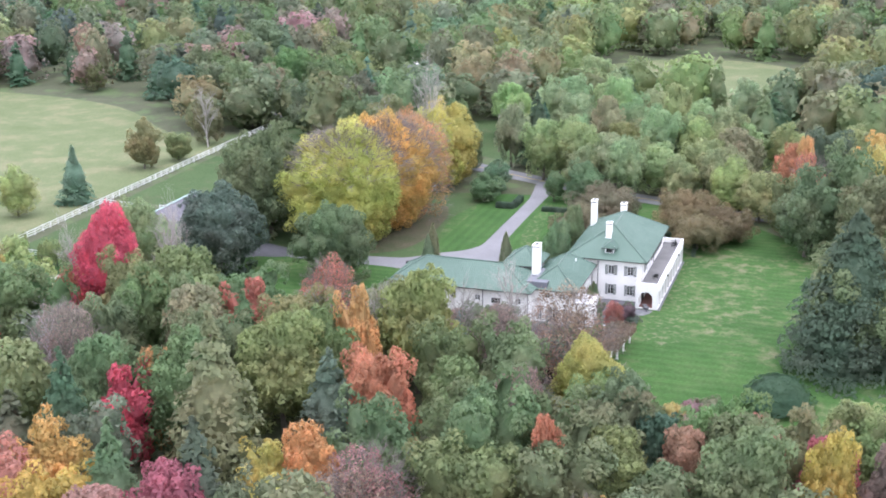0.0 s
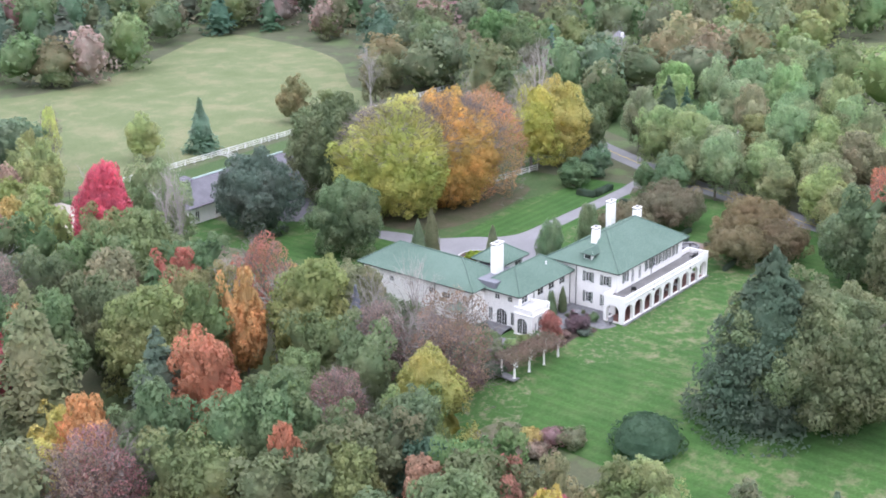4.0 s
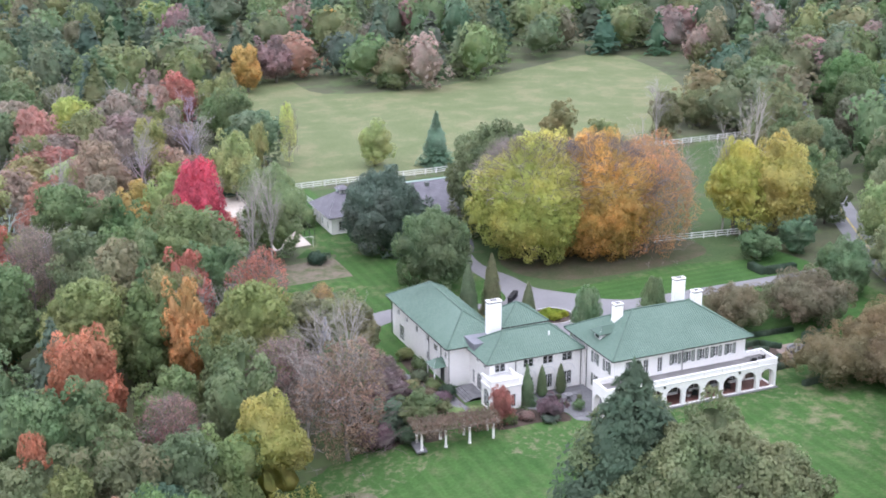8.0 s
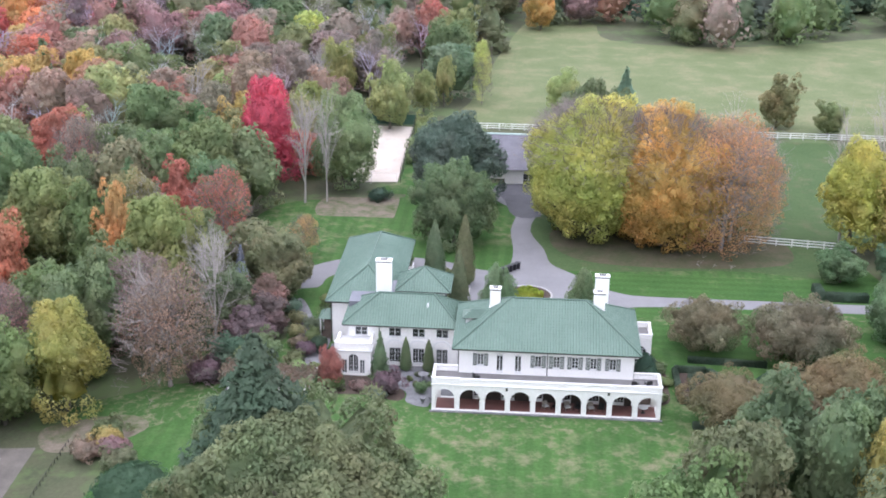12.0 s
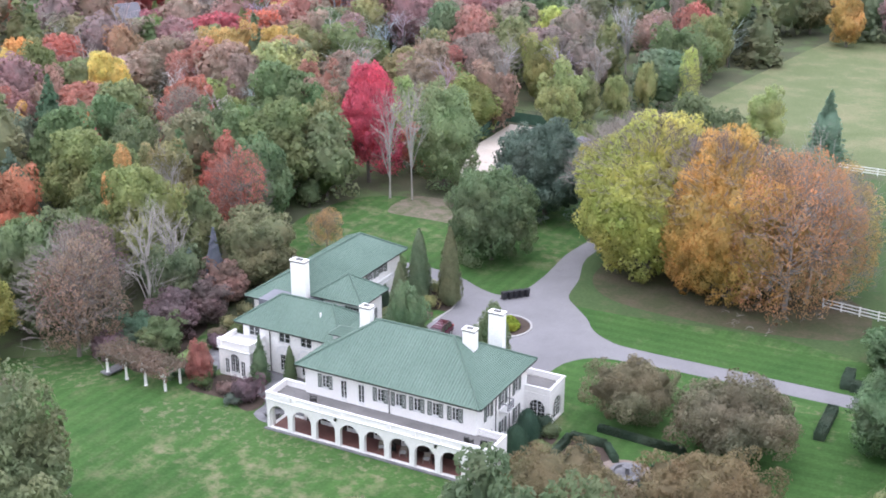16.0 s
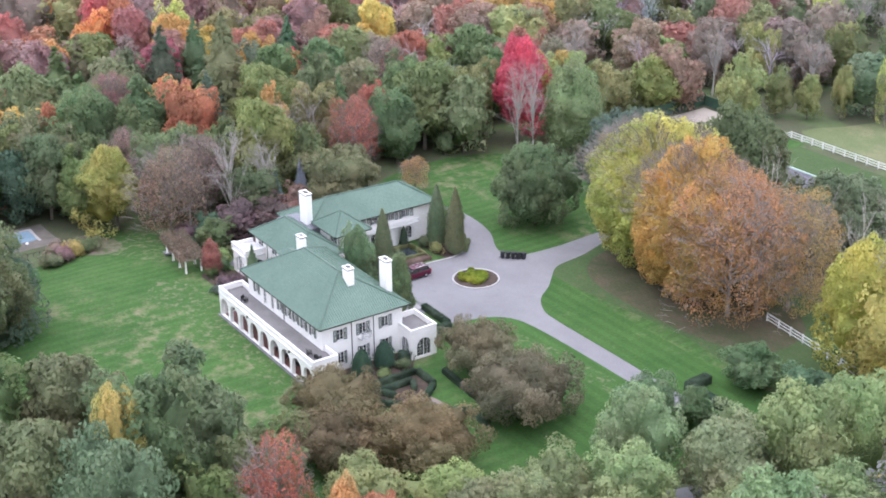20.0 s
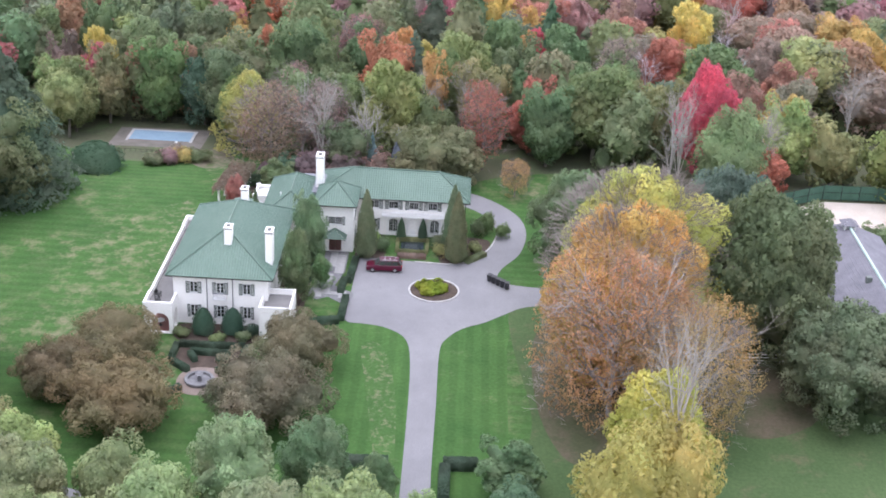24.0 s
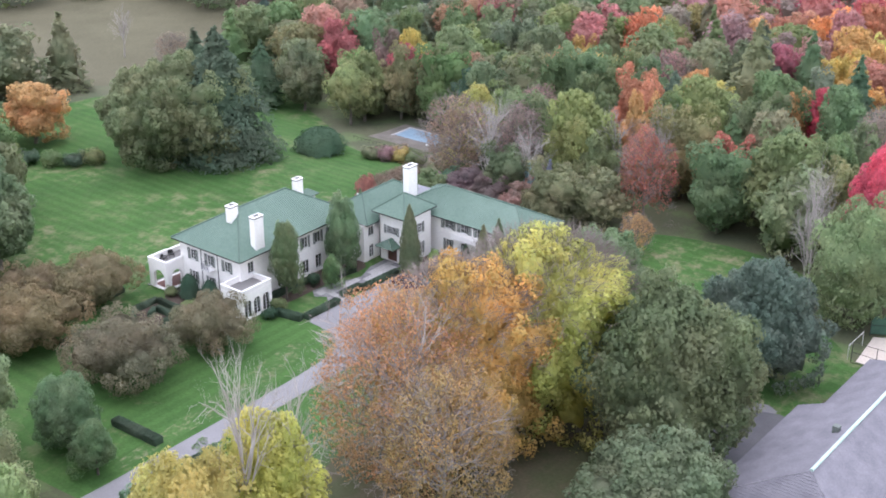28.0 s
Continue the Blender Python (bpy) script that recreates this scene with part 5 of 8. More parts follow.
def window(parent, side, x, y, z0, z1, w, shutters=True, cols=3, rows=3, blind=0.0, door=False, sill=True, leaf=0.19):
    """A casement: frame and glazing bars, glass, and louvred shutters folded back on the wall."""
    m = pose(x, y, z0, 0, 0, FACING[side])
    h = z1 - z0
    g = Geo()
    g.box(-w / 2, 0.06, 0, -w / 2 + 0.07, 0.16, h).box(w / 2 - 0.07, 0.06, 0, w / 2, 0.16, h)
    g.box(-w / 2 + 0.07, 0.06, h - 0.08, w / 2 - 0.07, 0.16, h).box(-w / 2 + 0.07, 0.06, 0, w / 2 - 0.07, 0.16, 0.4 if door else 0.08)
    ob = part("door" if door else "window", g, TRIM, parent, "white glazed garden door" if door else "", m)
    for k in range(1, cols):
        u = -w / 2 + w * k / cols
        wide = 0.04 if cols % 2 == 0 and k == cols // 2 else 0.016
        part("glazing_bar", Geo().box(u - wide, 0.07, 0.08, u + wide, 0.13, h - 0.08), TRIM, ob)
    for k in range(1, rows):
        zz = 0.08 + (h - 0.16) * k / rows
        part("glazing_bar", Geo().box(-w / 2 + 0.07, 0.075, zz - 0.014, w / 2 - 0.07, 0.125, zz + 0.014), TRIM, ob)
    if sill:
        part("sill", Geo().box(-w / 2 - 0.08, -0.08, -0.1, w / 2 + 0.08, 0.16, 0.0), TRIM, ob)
    pane = Geo().box(-w / 2 + 0.06, 0.10, 0.06, w / 2 - 0.06, 0.112, h - 0.06)
    part("pane", pane, GLASS, ob)
    # pale panel added behind the glass to imitate reflected sky in its upper part
    if blind:
        part("blind", Geo().box(-w / 2 + 0.06, 0.15, h * (1 - blind), w / 2 - 0.06, 0.165, h - 0.04), SKYPANEL, ob, "pale grey-green roller blind")
    if shutters:
        for s in (-1, 1):
            c = s * (w / 2 + leaf + 0.01)
            k = Geo().box(c - leaf, -0.07, -0.05, c - leaf + 0.05, -0.01, h + 0.05).box(c + leaf - 0.05, -0.07, -0.05, c + leaf, -0.01, h + 0.05)
            for zz in (-0.05, h / 2 - 0.05, h - 0.05):
                k.box(c - leaf + 0.05, -0.07, zz, c + leaf - 0.05, -0.01, zz + 0.1)
            n = int(h / 0.16)
            for i in range(n):
                zz = 0.03 + i * h / n
                k.face([(c - leaf + 0.05, -0.02, zz + 0.1), (c + leaf - 0.05, -0.02, zz + 0.1), (c + leaf - 0.05, -0.06, zz), (c - leaf + 0.05, -0.06, zz)])
            part("shutter", k, SHUTTER, ob, "grey louvred shutter")
    return ob


def slope(g, a, b, c, d, courses, ribs=None):
    """One face of a tiled roof from the eave a-b to the top d-c, in overlapping courses."""
    a, b, c, d = Vector(a), Vector(b), Vector(c), Vector(d)
    along = (b - a).normalized()
    nrm = along.cross((c + d) / 2 - (a + b) / 2).normalized()
    if nrm.z < 0:
        nrm = -nrm
    for k in range(courses):
        t0, t1 = k / courses, (k + 1) / courses
        p, q, r, s = a.lerp(d, t0), b.lerp(c, t0), b.lerp(c, t1), a.lerp(d, t1)
        lift = nrm * 0.06
        p2, q2 = p + lift, q + lift
        r2, s2 = r + nrm * 0.012, s + nrm * 0.012
        p, q = p + nrm * 0.012, q + nrm * 0.012
        pts = [p2, q2, r2, s2] if (r - s).length > 0.02 else [p2, q2, r2]
        uv = [((v - a).dot(along), (v - a).length) for v in pts]
        g.face(pts, uv).face([p, q, q2, p2], [((v - a).dot(along), 0) for v in (p, q, q2, p2)])
    if ribs is not None:
        # half-round cover tiles: a low roll down the slope every third of a metre
        up = nrm.cross(along)
        if up.z < 0:
            up = -up
        wide, ud, uc, top = (b - a).length, (d - a).dot(along), (c - a).dot(along), (d - a).dot(up)
        u = 0.2
        while u < wide - 0.1:
            run = top * min(1.0, u / ud if ud > 0.01 else 1.0, (wide - u) / (wide - uc) if wide - uc > 0.01 else 1.0) - 0.05
            if run > 0.2:
                lo = a + along * u + nrm * 0.03
                hi = lo + up * run
                side, crest = along * 0.085, nrm * 0.095
                ribs.face([lo - side, lo - side * 0.4 + crest, hi - side * 0.4 + crest, hi - side]).face([lo - side * 0.4 + crest, lo + side * 0.4 + crest, hi + side * 0.4 + crest, hi - side * 0.4 + crest])
                ribs.face([lo + side * 0.4 + crest, lo + side, hi + side, hi + side * 0.4 + crest]).face([lo - side, lo + side, lo + side * 0.4 + crest, lo - side * 0.4 + crest])
            u += 0.34
    return g


def hip_roof(parent, x0, y0, x1, y1, ze, ra, rb, courses, label, soffit=0.14):
    """A hipped roof over a rectangle, its ridge from ra to rb, with ridge and hip caps, soffit and gutter."""
    ra, rb = Vector(ra), Vector(rb)
    sw, se, ne, nw = Vector((x0, y0, ze)), Vector((x1, y0, ze)), Vector((x1, y1, ze)), Vector((x0, y1, ze))
    g = Geo()
    if abs(ra.x - rb.x) >= abs(ra.y - rb.y):
        west, east = (ra, rb) if ra.x <= rb.x else (rb, ra)
        faces = ((sw, se, east, west), (se, ne, east, east), (ne, nw, west, east), (nw, sw, west, west))
        caps = ((sw, west), (nw, west), (se, east), (ne, east), (west, east))
    else:
        south, north = (ra, rb) if ra.y <= rb.y else (rb, ra)
        faces = ((sw, se, south, south), (se, ne, north, south), (ne, nw, north, north), (nw, sw, south, north))
        caps = ((sw, south), (se, south), (nw, north), (ne, north), (south, north))
    rolls = Geo()
    for f in faces:
        slope(g, *f, courses, rolls)
    roof = part("roof", g, ROOFTILE, parent, label)
    tagged(part("cover_tiles", rolls, ROOFTILE, roof), "rows of green half-round cover tiles", kind="stuff")
    for p, q in caps:
        if (q - p).length > 0.3:
            up = Vector((0, 0, 0.1))
            part("hip_cap", Geo().tube(p + up, q + up, 0.12, 0.12, 8), RIDGETILE, roof)
    part("soffit", Geo().box(x0 + 0.08, y0 + 0.08, ze - soffit, x1 - 0.08, y1 - 0.08, ze - 0.01), TRIM, roof, "white boarded soffit")
    for bx in ((x0, y0 - 0.06, x1, y0 + 0.06), (x0, y1 - 0.06, x1, y1 + 0.06), (x0 - 0.06, y0 + 0.06, x0 + 0.06, y1 - 0.06), (x1 - 0.06, y0 + 0.06, x1 + 0.06, y1 - 0.06)):
        part("gutter", Geo().box(bx[0], bx[1], ze - 0.12, bx[2], bx[3], ze + 0.02), DARKMETAL, roof, "dark metal gutter")
    return roof


def chimney(parent, x, y, wx, wy, z0, z1):
    g = Geo().box(x - wx / 2, y - wy / 2, z0, x + wx / 2, y + wy / 2, z1)
    g.box(x - wx / 2 - 0.06, y - wy / 2 - 0.06, z0, x + wx / 2 + 0.06, y + wy / 2 + 0.06, z0 + 0.5)
    c = part("chimney", g, STUCCO, parent, "tall white stuccoed chimney")
    part("cap_band", Geo().box(x - wx / 2 - 0.03, y - wy / 2 - 0.03, z1, x + wx / 2 + 0.03, y + wy / 2 + 0.03, z1 + 0.16), DARKMETAL, c, "dark grey vent band")
    part("cap_slab", Geo().box(x - wx / 2 - 0.07, y - wy / 2 - 0.07, z1 + 0.14, x + wx / 2 + 0.07, y + wy / 2 + 0.07, z1 + 0.26), TRIM, c)
    part("flue", Geo().box(x - wx / 4, y - wy / 4, z1 + 0.26, x + wx / 4, y + wy / 4, z1 + 0.34), DARKMETAL, c)


def coping(parent, runs, z, wide=0.42):
    for x0, y0, x1, y1 in runs:
        part("coping", Geo().box(min(x0, x1) - wide / 2 * (y0 != y1), min(y0, y1) - wide / 2 * (x0 != x1), z, max(x0, x1) + wide / 2 * (y0 != y1), max(y0, y1) + wide / 2 * (x0 != x1), z + 0.12), TRIM, parent, "white moulded coping")


def downpipe(parent, x, y, z0, z1):
    part("downpipe", Geo().tube((x, y, z0), (x, y, z1), 0.06, 0.06, 6), DARKMETAL, parent, "dark metal downpipe")


villa = thing("villa", (0, 0, 0), "large white stucco villa with green tiled roofs and arcaded loggia", "house")

# main block
SX = (5.6, 7.9, 10.1, 12.5, 14.7, 16.9, 19.1, 21.4)
upper = [(x - 0.4, x + 0.4, 3.7 if x in (7.9, 10.1) else 4.75, 6.25) for x in SX]
lower = [(x - 0.8, x + 0.8, 0.15, 2.6) for x in (5.6, 9.0, 12.4, 15.8, 19.2, 22.2)]
g = Geo()
wall(g, "x", 3.0, 3.0, 23.9, 0.0, 6.95, 0.3, upper + lower)
part("wall", g, STUCCO, villa, "white stucco garden wall")
EY = (5.6, 9.0, 12.4)
g = Geo()
wall(g, "y", 23.6, 3.3, 14.75, 0.0, 6.95, 0.3, [(y - 0.5, y + 0.5, 4.45, 6.0) for y in EY] + [(y - 0.5, y + 0.5, 1.0, 2.7) for y in EY])
part("wall", g, STUCCO, villa)
WY = (5.0, 8.2)
g = Geo()
wall(g, "y", 3.0, 3.3, 14.75, 0.0, 6.95, 0.3, [(y - 0.5, y + 0.5, 4.45, 6.0) for y in WY] + [(y - 0.5, y + 0.5, 1.0, 2.7) for y in WY])
part("wall", g, STUCCO, villa)
NX = (6.4, 9.0, 11.6, 14.2, 16.6, 22.0)
g = Geo()
wall(g, "x", 14.75, 3.0, 23.9, 0.0, 6.95, 0.3, [(x - 0.55, x + 0.55, 4.45, 6.1) for x in NX] + [(x - 0.6, x + 0.6, 0.2, 2.6, 1.0 if x == 14.2 else 0) for x in NX[:5]])
part("wall", g, STUCCO, villa)
part("floor", Geo().box(3.3, 3.3, 3.2, 23.6, 14.75, 3.45), DOORWOOD, villa, "dark wooden upper floor")
for x in SX:
    if x in (7.9, 10.1):
        window(villa, "S", x, 3.0, 3.7, 6.15, 0.8, False, 2, 4, door=True, sill=False)
    else:
        window(villa, "S", x, 3.0, 4.75, 6.25, 0.8, True, 2, 3, blind=0.55, leaf=0.25)
for u0, u1, z0, z1 in lower:
    window(villa, "S", (u0 + u1) / 2, 3.0, z0, z1, 1.6, False, 4, 4, door=True, sill=False)
for y in EY:
    window(villa, "E", 23.9, y, 4.45, 6.0, 1.0, True, 2, 3, leaf=0.25)
    window(villa, "E", 23.9, y, 1.0, 2.7, 1.0, True, 2, 3)
for y in WY:
    window(villa, "W", 3.0, y, 4.45, 6.0, 1.0, True, 2, 3, leaf=0.25)
    window(villa, "W", 3.0, y, 1.0, 2.7, 1.0, True, 2, 3)
for x in NX:
    window(villa, "N", x, 15.05, 4.45, 6.1, 1.1, x != 22.0, 2, 3)
for x in NX[:5]:
    window(villa, "N", x, 15.05, 0.2, 2.6, 1.2, False, 2, 4, door=True, sill=False)
hip_roof(villa, 2.2, 2.2, 24.7, 15.85, 7.08, (9.0, 8.95, 11.1), (18.15, 8.95, 11.1), 17, "green glazed tile hip roof of the main block")
chimney(villa, 7.0, 9.5, 1.3, 0.9, 9.2, 11.95)
chimney(villa, 19.75, 9.5, 1.4, 0.95, 9.0, 11.95)
chimney(villa, 20.3, 14.85, 1.7, 0.9, 6.9, 11.95)
for x, y in ((13.6, 2.9), (3.15, 6.6), (23.95, 7.3), (23.95, 10.6), (2.9, 10.4)):
    downpipe(villa, x, y, 0.1 if y > 3 else 3.7, 7.0)
# dormer on the west slope
dormer = part("dormer", Geo().box(3.5, 7.95, 7.6, 5.9, 9.45, 8.85), TRIM, villa, "white dormer with a small green hip roof")
g = Geo()
for f in (((3.1, 9.95, 8.82), (3.1, 7.45, 8.82), (4.3, 8.7, 9.6), (4.3, 8.7, 9.6)), ((3.1, 7.45, 8.82), (5.4, 7.45, 8.82), (6.6, 8.7, 9.6), (4.3, 8.7, 9.6)), ((5.4, 9.95, 8.82), (3.1, 9.95, 8.82), (4.3, 8.7, 9.6), (6.6, 8.7, 9.6))):
    slope(g, *f, 5)
part("dormer_roof", g, RIDGETILE, dormer, "dark green dormer tiles")
part("dormer_eave", Geo().box(3.1, 7.45, 8.74, 5.3, 9.95, 8.81), DARKMETAL, dormer)
part("dormer_pane", Geo().box(3.46, 8.15, 8.0, 3.495, 9.25, 8.6), GLASS, dormer)
# small iron balcony on the east front
bal = part("balcony", Geo().box(23.9, 8.2, 3.95, 24.9, 9.8, 4.1), TRIM, villa, "small white balcony with an iron rail")
g = Geo().box(24.82, 8.2, 4.95, 24.9, 9.8, 5.02).box(23.9, 8.2, 4.95, 24.82, 8.27, 5.02).box(23.9, 9.73, 4.95, 24.82, 9.8, 5.02)
for k in range(13):
    g.box(24.84, 8.22 + k * 0.128, 4.1, 24.87, 8.25 + k * 0.128, 4.95)
part("rail", g, LEADROOF, bal)

# loggia with nine arches, a roof terrace over it
PITCH = 27.1 / 9
g = Geo()
loggia = part("loggia_beam", Geo().box(0.0, -0.2, 3.3, 27.1, 0.25, 3.62), STUCCO, villa, "white wall band over nine round arches")
for k in range(9):
    g = Geo()
    wall(g, "x", -0.2, PITCH * k, PITCH * (k + 1), 0.0, 3.3, 0.45, [(PITCH * k + 0.31, PITCH * (k + 1) - 0.31, 0.15, 2.95, 1.0)])
    part("loggia_arch", g, STUCCO, villa, "white round arch on square piers")
for x in (0.0, 26.65):
    g = Geo()
    wall(g, "y", x, 0.25, 3.45, 0.0, 3.62, 0.45, [(0.7, 3.0, 0.15, 2.9, 1.0)])
    part("loggia_end", g, STUCCO, villa)
for x0, x1 in ((0.45, 3.0), (23.9, 26.65)):
    g = Geo()
    wall(g, "x", 3.0, x0, x1, 0.0, 3.62, 0.45, [(x0 + 0.4, x1 - 0.4, 0.15, 2.8, 1.0)])
    part("loggia_back", g, STUCCO, villa)
part("loggia_floor", Geo().box(0.45, 0.25, 0.0, 26.65, 3.0, 0.14), REDTILE, villa, "red quarry tile loggia floor")
# panels added on the white back wall, dark to stand for the loggia's shade
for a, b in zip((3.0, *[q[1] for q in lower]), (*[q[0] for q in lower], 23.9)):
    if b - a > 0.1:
        part("loggia_panel", Geo().box(a + 0.02, 2.94, 0.14, b - 0.02, 3.0, 3.3), SHADEBROWN, villa, "dark timber panelling behind the arches")
part("loggia_panel", Geo().box(3.0, 2.92, 2.62, 23.9, 2.94, 3.3), SHADEBROWN, villa, "dark timber panelling behind the arches")
# the ceiling takes the same shade colour
part("loggia_ceiling", Geo().box(0.45, 0.25, 3.34, 26.65, 2.92, 3.44), SHADEBROWN, villa, "dark boarded loggia ceiling")
part("loggia_step", Geo().box(-0.25, -0.55, -0.1, 27.35, -0.2, 0.12), STONE, villa, "pale stone sill below the arches")
part("terrace_deck", Geo().box(0.3, 0.1, 3.45, 26.8, 3.0, 3.63), TERRACE, villa, "grey flat terrace deck over the loggia")
part("terrace_deck", Geo().box(0.3, 3.0, 3.62, 3.0, 3.3, 3.66), TERRACE, villa)
part("terrace_deck", Geo().box(23.9, 3.0, 3.62, 26.8, 3.3, 3.66), TERRACE, villa)
par = part("parapet", Geo().box(3.2, -0.12, 3.62, 23.9, 0.14, 4.2).box(0.0, -0.24, 3.62, 3.2, 0.08, 4.3).box(23.9, -0.24, 3.62, 27.1, 0.08, 4.3).box(0.0, 0.08, 3.62, 0.3, 3.45, 4.3)
           .box(26.8, 0.08, 3.62, 27.1, 3.45, 4.3).box(0.3, 3.25, 3.62, 2.9, 3.45, 4.15).box(24.0, 3.25, 3.62, 26.8, 3.45, 4.15), STUCCO, villa, "white terrace parapet")
coping(par, ((3.2, 0, 23.9, 0),), 4.2, 0.32)
coping(par, ((-0.1, -0.08, 3.3, -0.08), (23.8, -0.08, 27.2, -0.08), (0.15, 0.13, 0.15, 3.5), (26.95, 0.13, 26.95, 3.5), (0.3, 3.35, 2.9, 3.35), (24.0, 3.35, 26.8, 3.35)), 4.3, 0.3)
for k in range(7):
    part("parapet_pier", Geo().box(3.35 + k * 2.95, -0.2, 3.62, 3.75 + k * 2.95, 0.16, 4.22), STUCCO, par)
part("string_course", Geo().box(-0.1, -0.3, 3.5, 27.2, -0.2, 3.62), TRIM, loggia, "white moulded string course")
for x in (8.9, 20.9):
    part("hopper", Geo().box(x - 0.12, -0.4, 3.1, x + 0.12, -0.2, 3.4), DARKMETAL, loggia, "dark lantern bracket")

# north-east porch
porch = part("porch", wall(Geo(), "y", 21.6, 15.05, 18.05, 0.0, 3.7, 0.35), STUCCO, villa, "white glazed porch with round-arched windows and a roof deck")
part("porch_wall", wall(Geo(), "x", 14.4, 23.9, 27.0, 0.0, 3.7, 0.35, [(24.5, 26.4, 0.5, 2.9, 1.0)]), STUCCO, porch)
part("porch_wall", wall(Geo(), "y", 26.65, 14.75, 18.05, 0.0, 3.7, 0.35, [(15.3, 17.5, 0.3, 2.9, 1.0)]), STUCCO, porch)
for a, b, hole in ((21.6, 23.47, (22.0, 23.3)), (23.47, 25.12, (23.65, 24.95)), (25.12, 27.0, (25.3, 26.6))):
    part("porch_arch", wall(Geo(), "x", 18.05, a, b, 0.0, 3.7, 0.35, [(*hole, 0.3, 2.8, 1.0)]), STUCCO, porch)
part("porch_deck", Geo().box(21.9, 14.7, 3.62, 26.7, 18.1, 3.76), TERRACE, porch)
part("porch_parapet", Geo().box(23.9, 14.4, 3.76, 27.0, 14.6, 4.35).box(26.8, 14.6, 3.76, 27.0, 18.2, 4.35).box(21.6, 18.2, 3.76, 27.0, 18.4, 4.35).box(21.6, 15.1, 3.76, 21.8, 18.2, 4.35), STUCCO, porch)
coping(villa, ((23.9, 14.5, 27.1, 14.5), (26.9, 14.7, 26.9, 18.1), (21.5, 18.3, 27.1, 18.3), (21.7, 15.1, 21.7, 18.1)), 4.35, 0.26)
window(villa, "S", 25.45, 14.45, 0.5, 2.9, 1.9, False, 4, 5, sill=False)
window(villa, "E", 26.95, 16.4, 0.3, 2.9, 2.2, False, 4, 5, sill=False)
for x in (22.65, 24.3, 25.95):
    window(villa, "N", x, 18.35, 0.3, 2.8, 1.3, False, 2, 5, sill=False)

# middle block with the orangery bay
MX = (-9.9, -5.6, -2.6, 0.4)
g = Geo()
wall(g, "x", 11.4, -11.5, 3.0, 0.0, 5.7, 0.3, [(x - 0.8, x + 0.8, 4.1, 5.3) for x in MX] + [(x - 0.75, x + 0.75, 0.15, 2.55) for x in MX[1:]])
wall(g, "y", -11.5, 11.7, 18.4, 0.0, 5.7, 0.3, [(12.6, 13.5, 4.3, 5.2), (15.0, 15.9, 4.3, 5.2), (12.1, 12.9, 0.6, 2.7), (13.6, 15.6, 0.3, 2.9, 1.0), (16.3, 17.1, 0.6, 2.7)])
wall(g, "x", 18.1, -11.2, 3.0, 0.0, 5.7, 0.3, [(0.9, 1.9, 0.4, 2.4, 1.0), (0.8, 2.0, 3.8, 5.2)])
wall(g, "y", 2.7, 14.9, 18.1, 0.0, 5.7, 0.3)
part("wall", g, STUCCO, villa)
for x in MX:
    window(villa, "S", x, 11.4, 4.1, 5.3, 1.6, False, 2, 2, blind=0.9)
for x in MX[1:]:
    window(villa, "S", x, 11.4, 0.15, 2.55, 1.5, False, 4, 4, door=True, sill=False)
    a = Geo()
    for k in range(12):
        t0, t1 = math.pi * k / 12, math.pi * (k + 1) / 12
        pt = lambda t, r: (x - r * math.cos(t), 2.6 + r * math.sin(t))
        q = [pt(t0, 1.0), pt(t1, 1.0), pt(t1, 1.2), pt(t0, 1.2)]
        a.face([(u, 11.33, z) for u, z in q][::-1]).face([(q[3][0], 11.33, q[3][1]), (q[2][0], 11.33, q[2][1]), (q[2][0], 11.4, q[2][1]), (q[3][0], 11.4, q[3][1])])
    part("arch_moulding", a, TRIM, villa, "white blind arch moulding")
for y, w, z0, z1 in ((13.05, 0.9, 4.3, 5.2), (15.45, 0.9, 4.3, 5.2), (12.5, 0.8, 0.6, 2.7), (14.6, 2.0, 0.3, 2.9), (16.7, 0.8, 0.6, 2.7)):
    window(villa, "W", -11.5, y, z0, z1, w, False, 4 if w > 1.5 else 2, 4 if z1 < 3 else 2, sill=False)
window(villa, "N", 1.4, 18.4, 0.4, 2.4, 1.0, False, 2, 3, sill=False)
window(villa, "N", 1.4, 18.4, 3.8, 5.2, 1.2, False, 2, 3)
hip_roof(villa, -12.25, 10.67, 2.75, 18.9, 5.8, (-7.9, 14.75, 8.6), (-0.9, 14.75, 8.6), 11, "green glazed tile hip roof of the middle block")
downpipe(villa, -7.6, 11.3, 0.1, 5.7)
downpipe(villa, 2.5, 11.3, 0.1, 5.7)
part("vent_pipe", Geo().tube((-1.6, 13.2, 7.2), (-1.6, 13.2, 8.1), 0.12, 0.12, 8), TRIM, villa, "white roof vent pipe")
bay = part("orangery", wall(Geo(), "x", 8.1, -12.7, -8.3, 0.0, 3.7, 0.3, [(-11.95, -11.3, 0.25, 2.2), (-11.15, -9.85, 0.2, 2.95, 1.0), (-9.7, -9.05, 0.25, 2.2)]), STUCCO, villa, "white orangery bay with round-arched glazed doors")
for x in (-12.7, -8.6):
    part("orangery_wall", wall(Geo(), "y", x, 8.4, 11.4, 0.0, 3.7, 0.3, [(9.0, 10.9, 0.2, 2.8, 1.0)]), STUCCO, bay)
window(villa, "S", -10.5, 8.15, 0.2, 2.95, 1.3, False, 4, 5, door=True, sill=False)
for x in (-11.625, -9.375):
    window(villa, "S", x, 8.15, 0.25, 2.2, 0.65, False, 2, 4, sill=False)
window(villa, "W", -12.65, 9.95, 0.2, 2.8, 1.9, False, 4, 5, sill=False)
window(villa, "E", -8.35, 9.95, 0.2, 2.8, 1.9, False, 4, 5, sill=False)
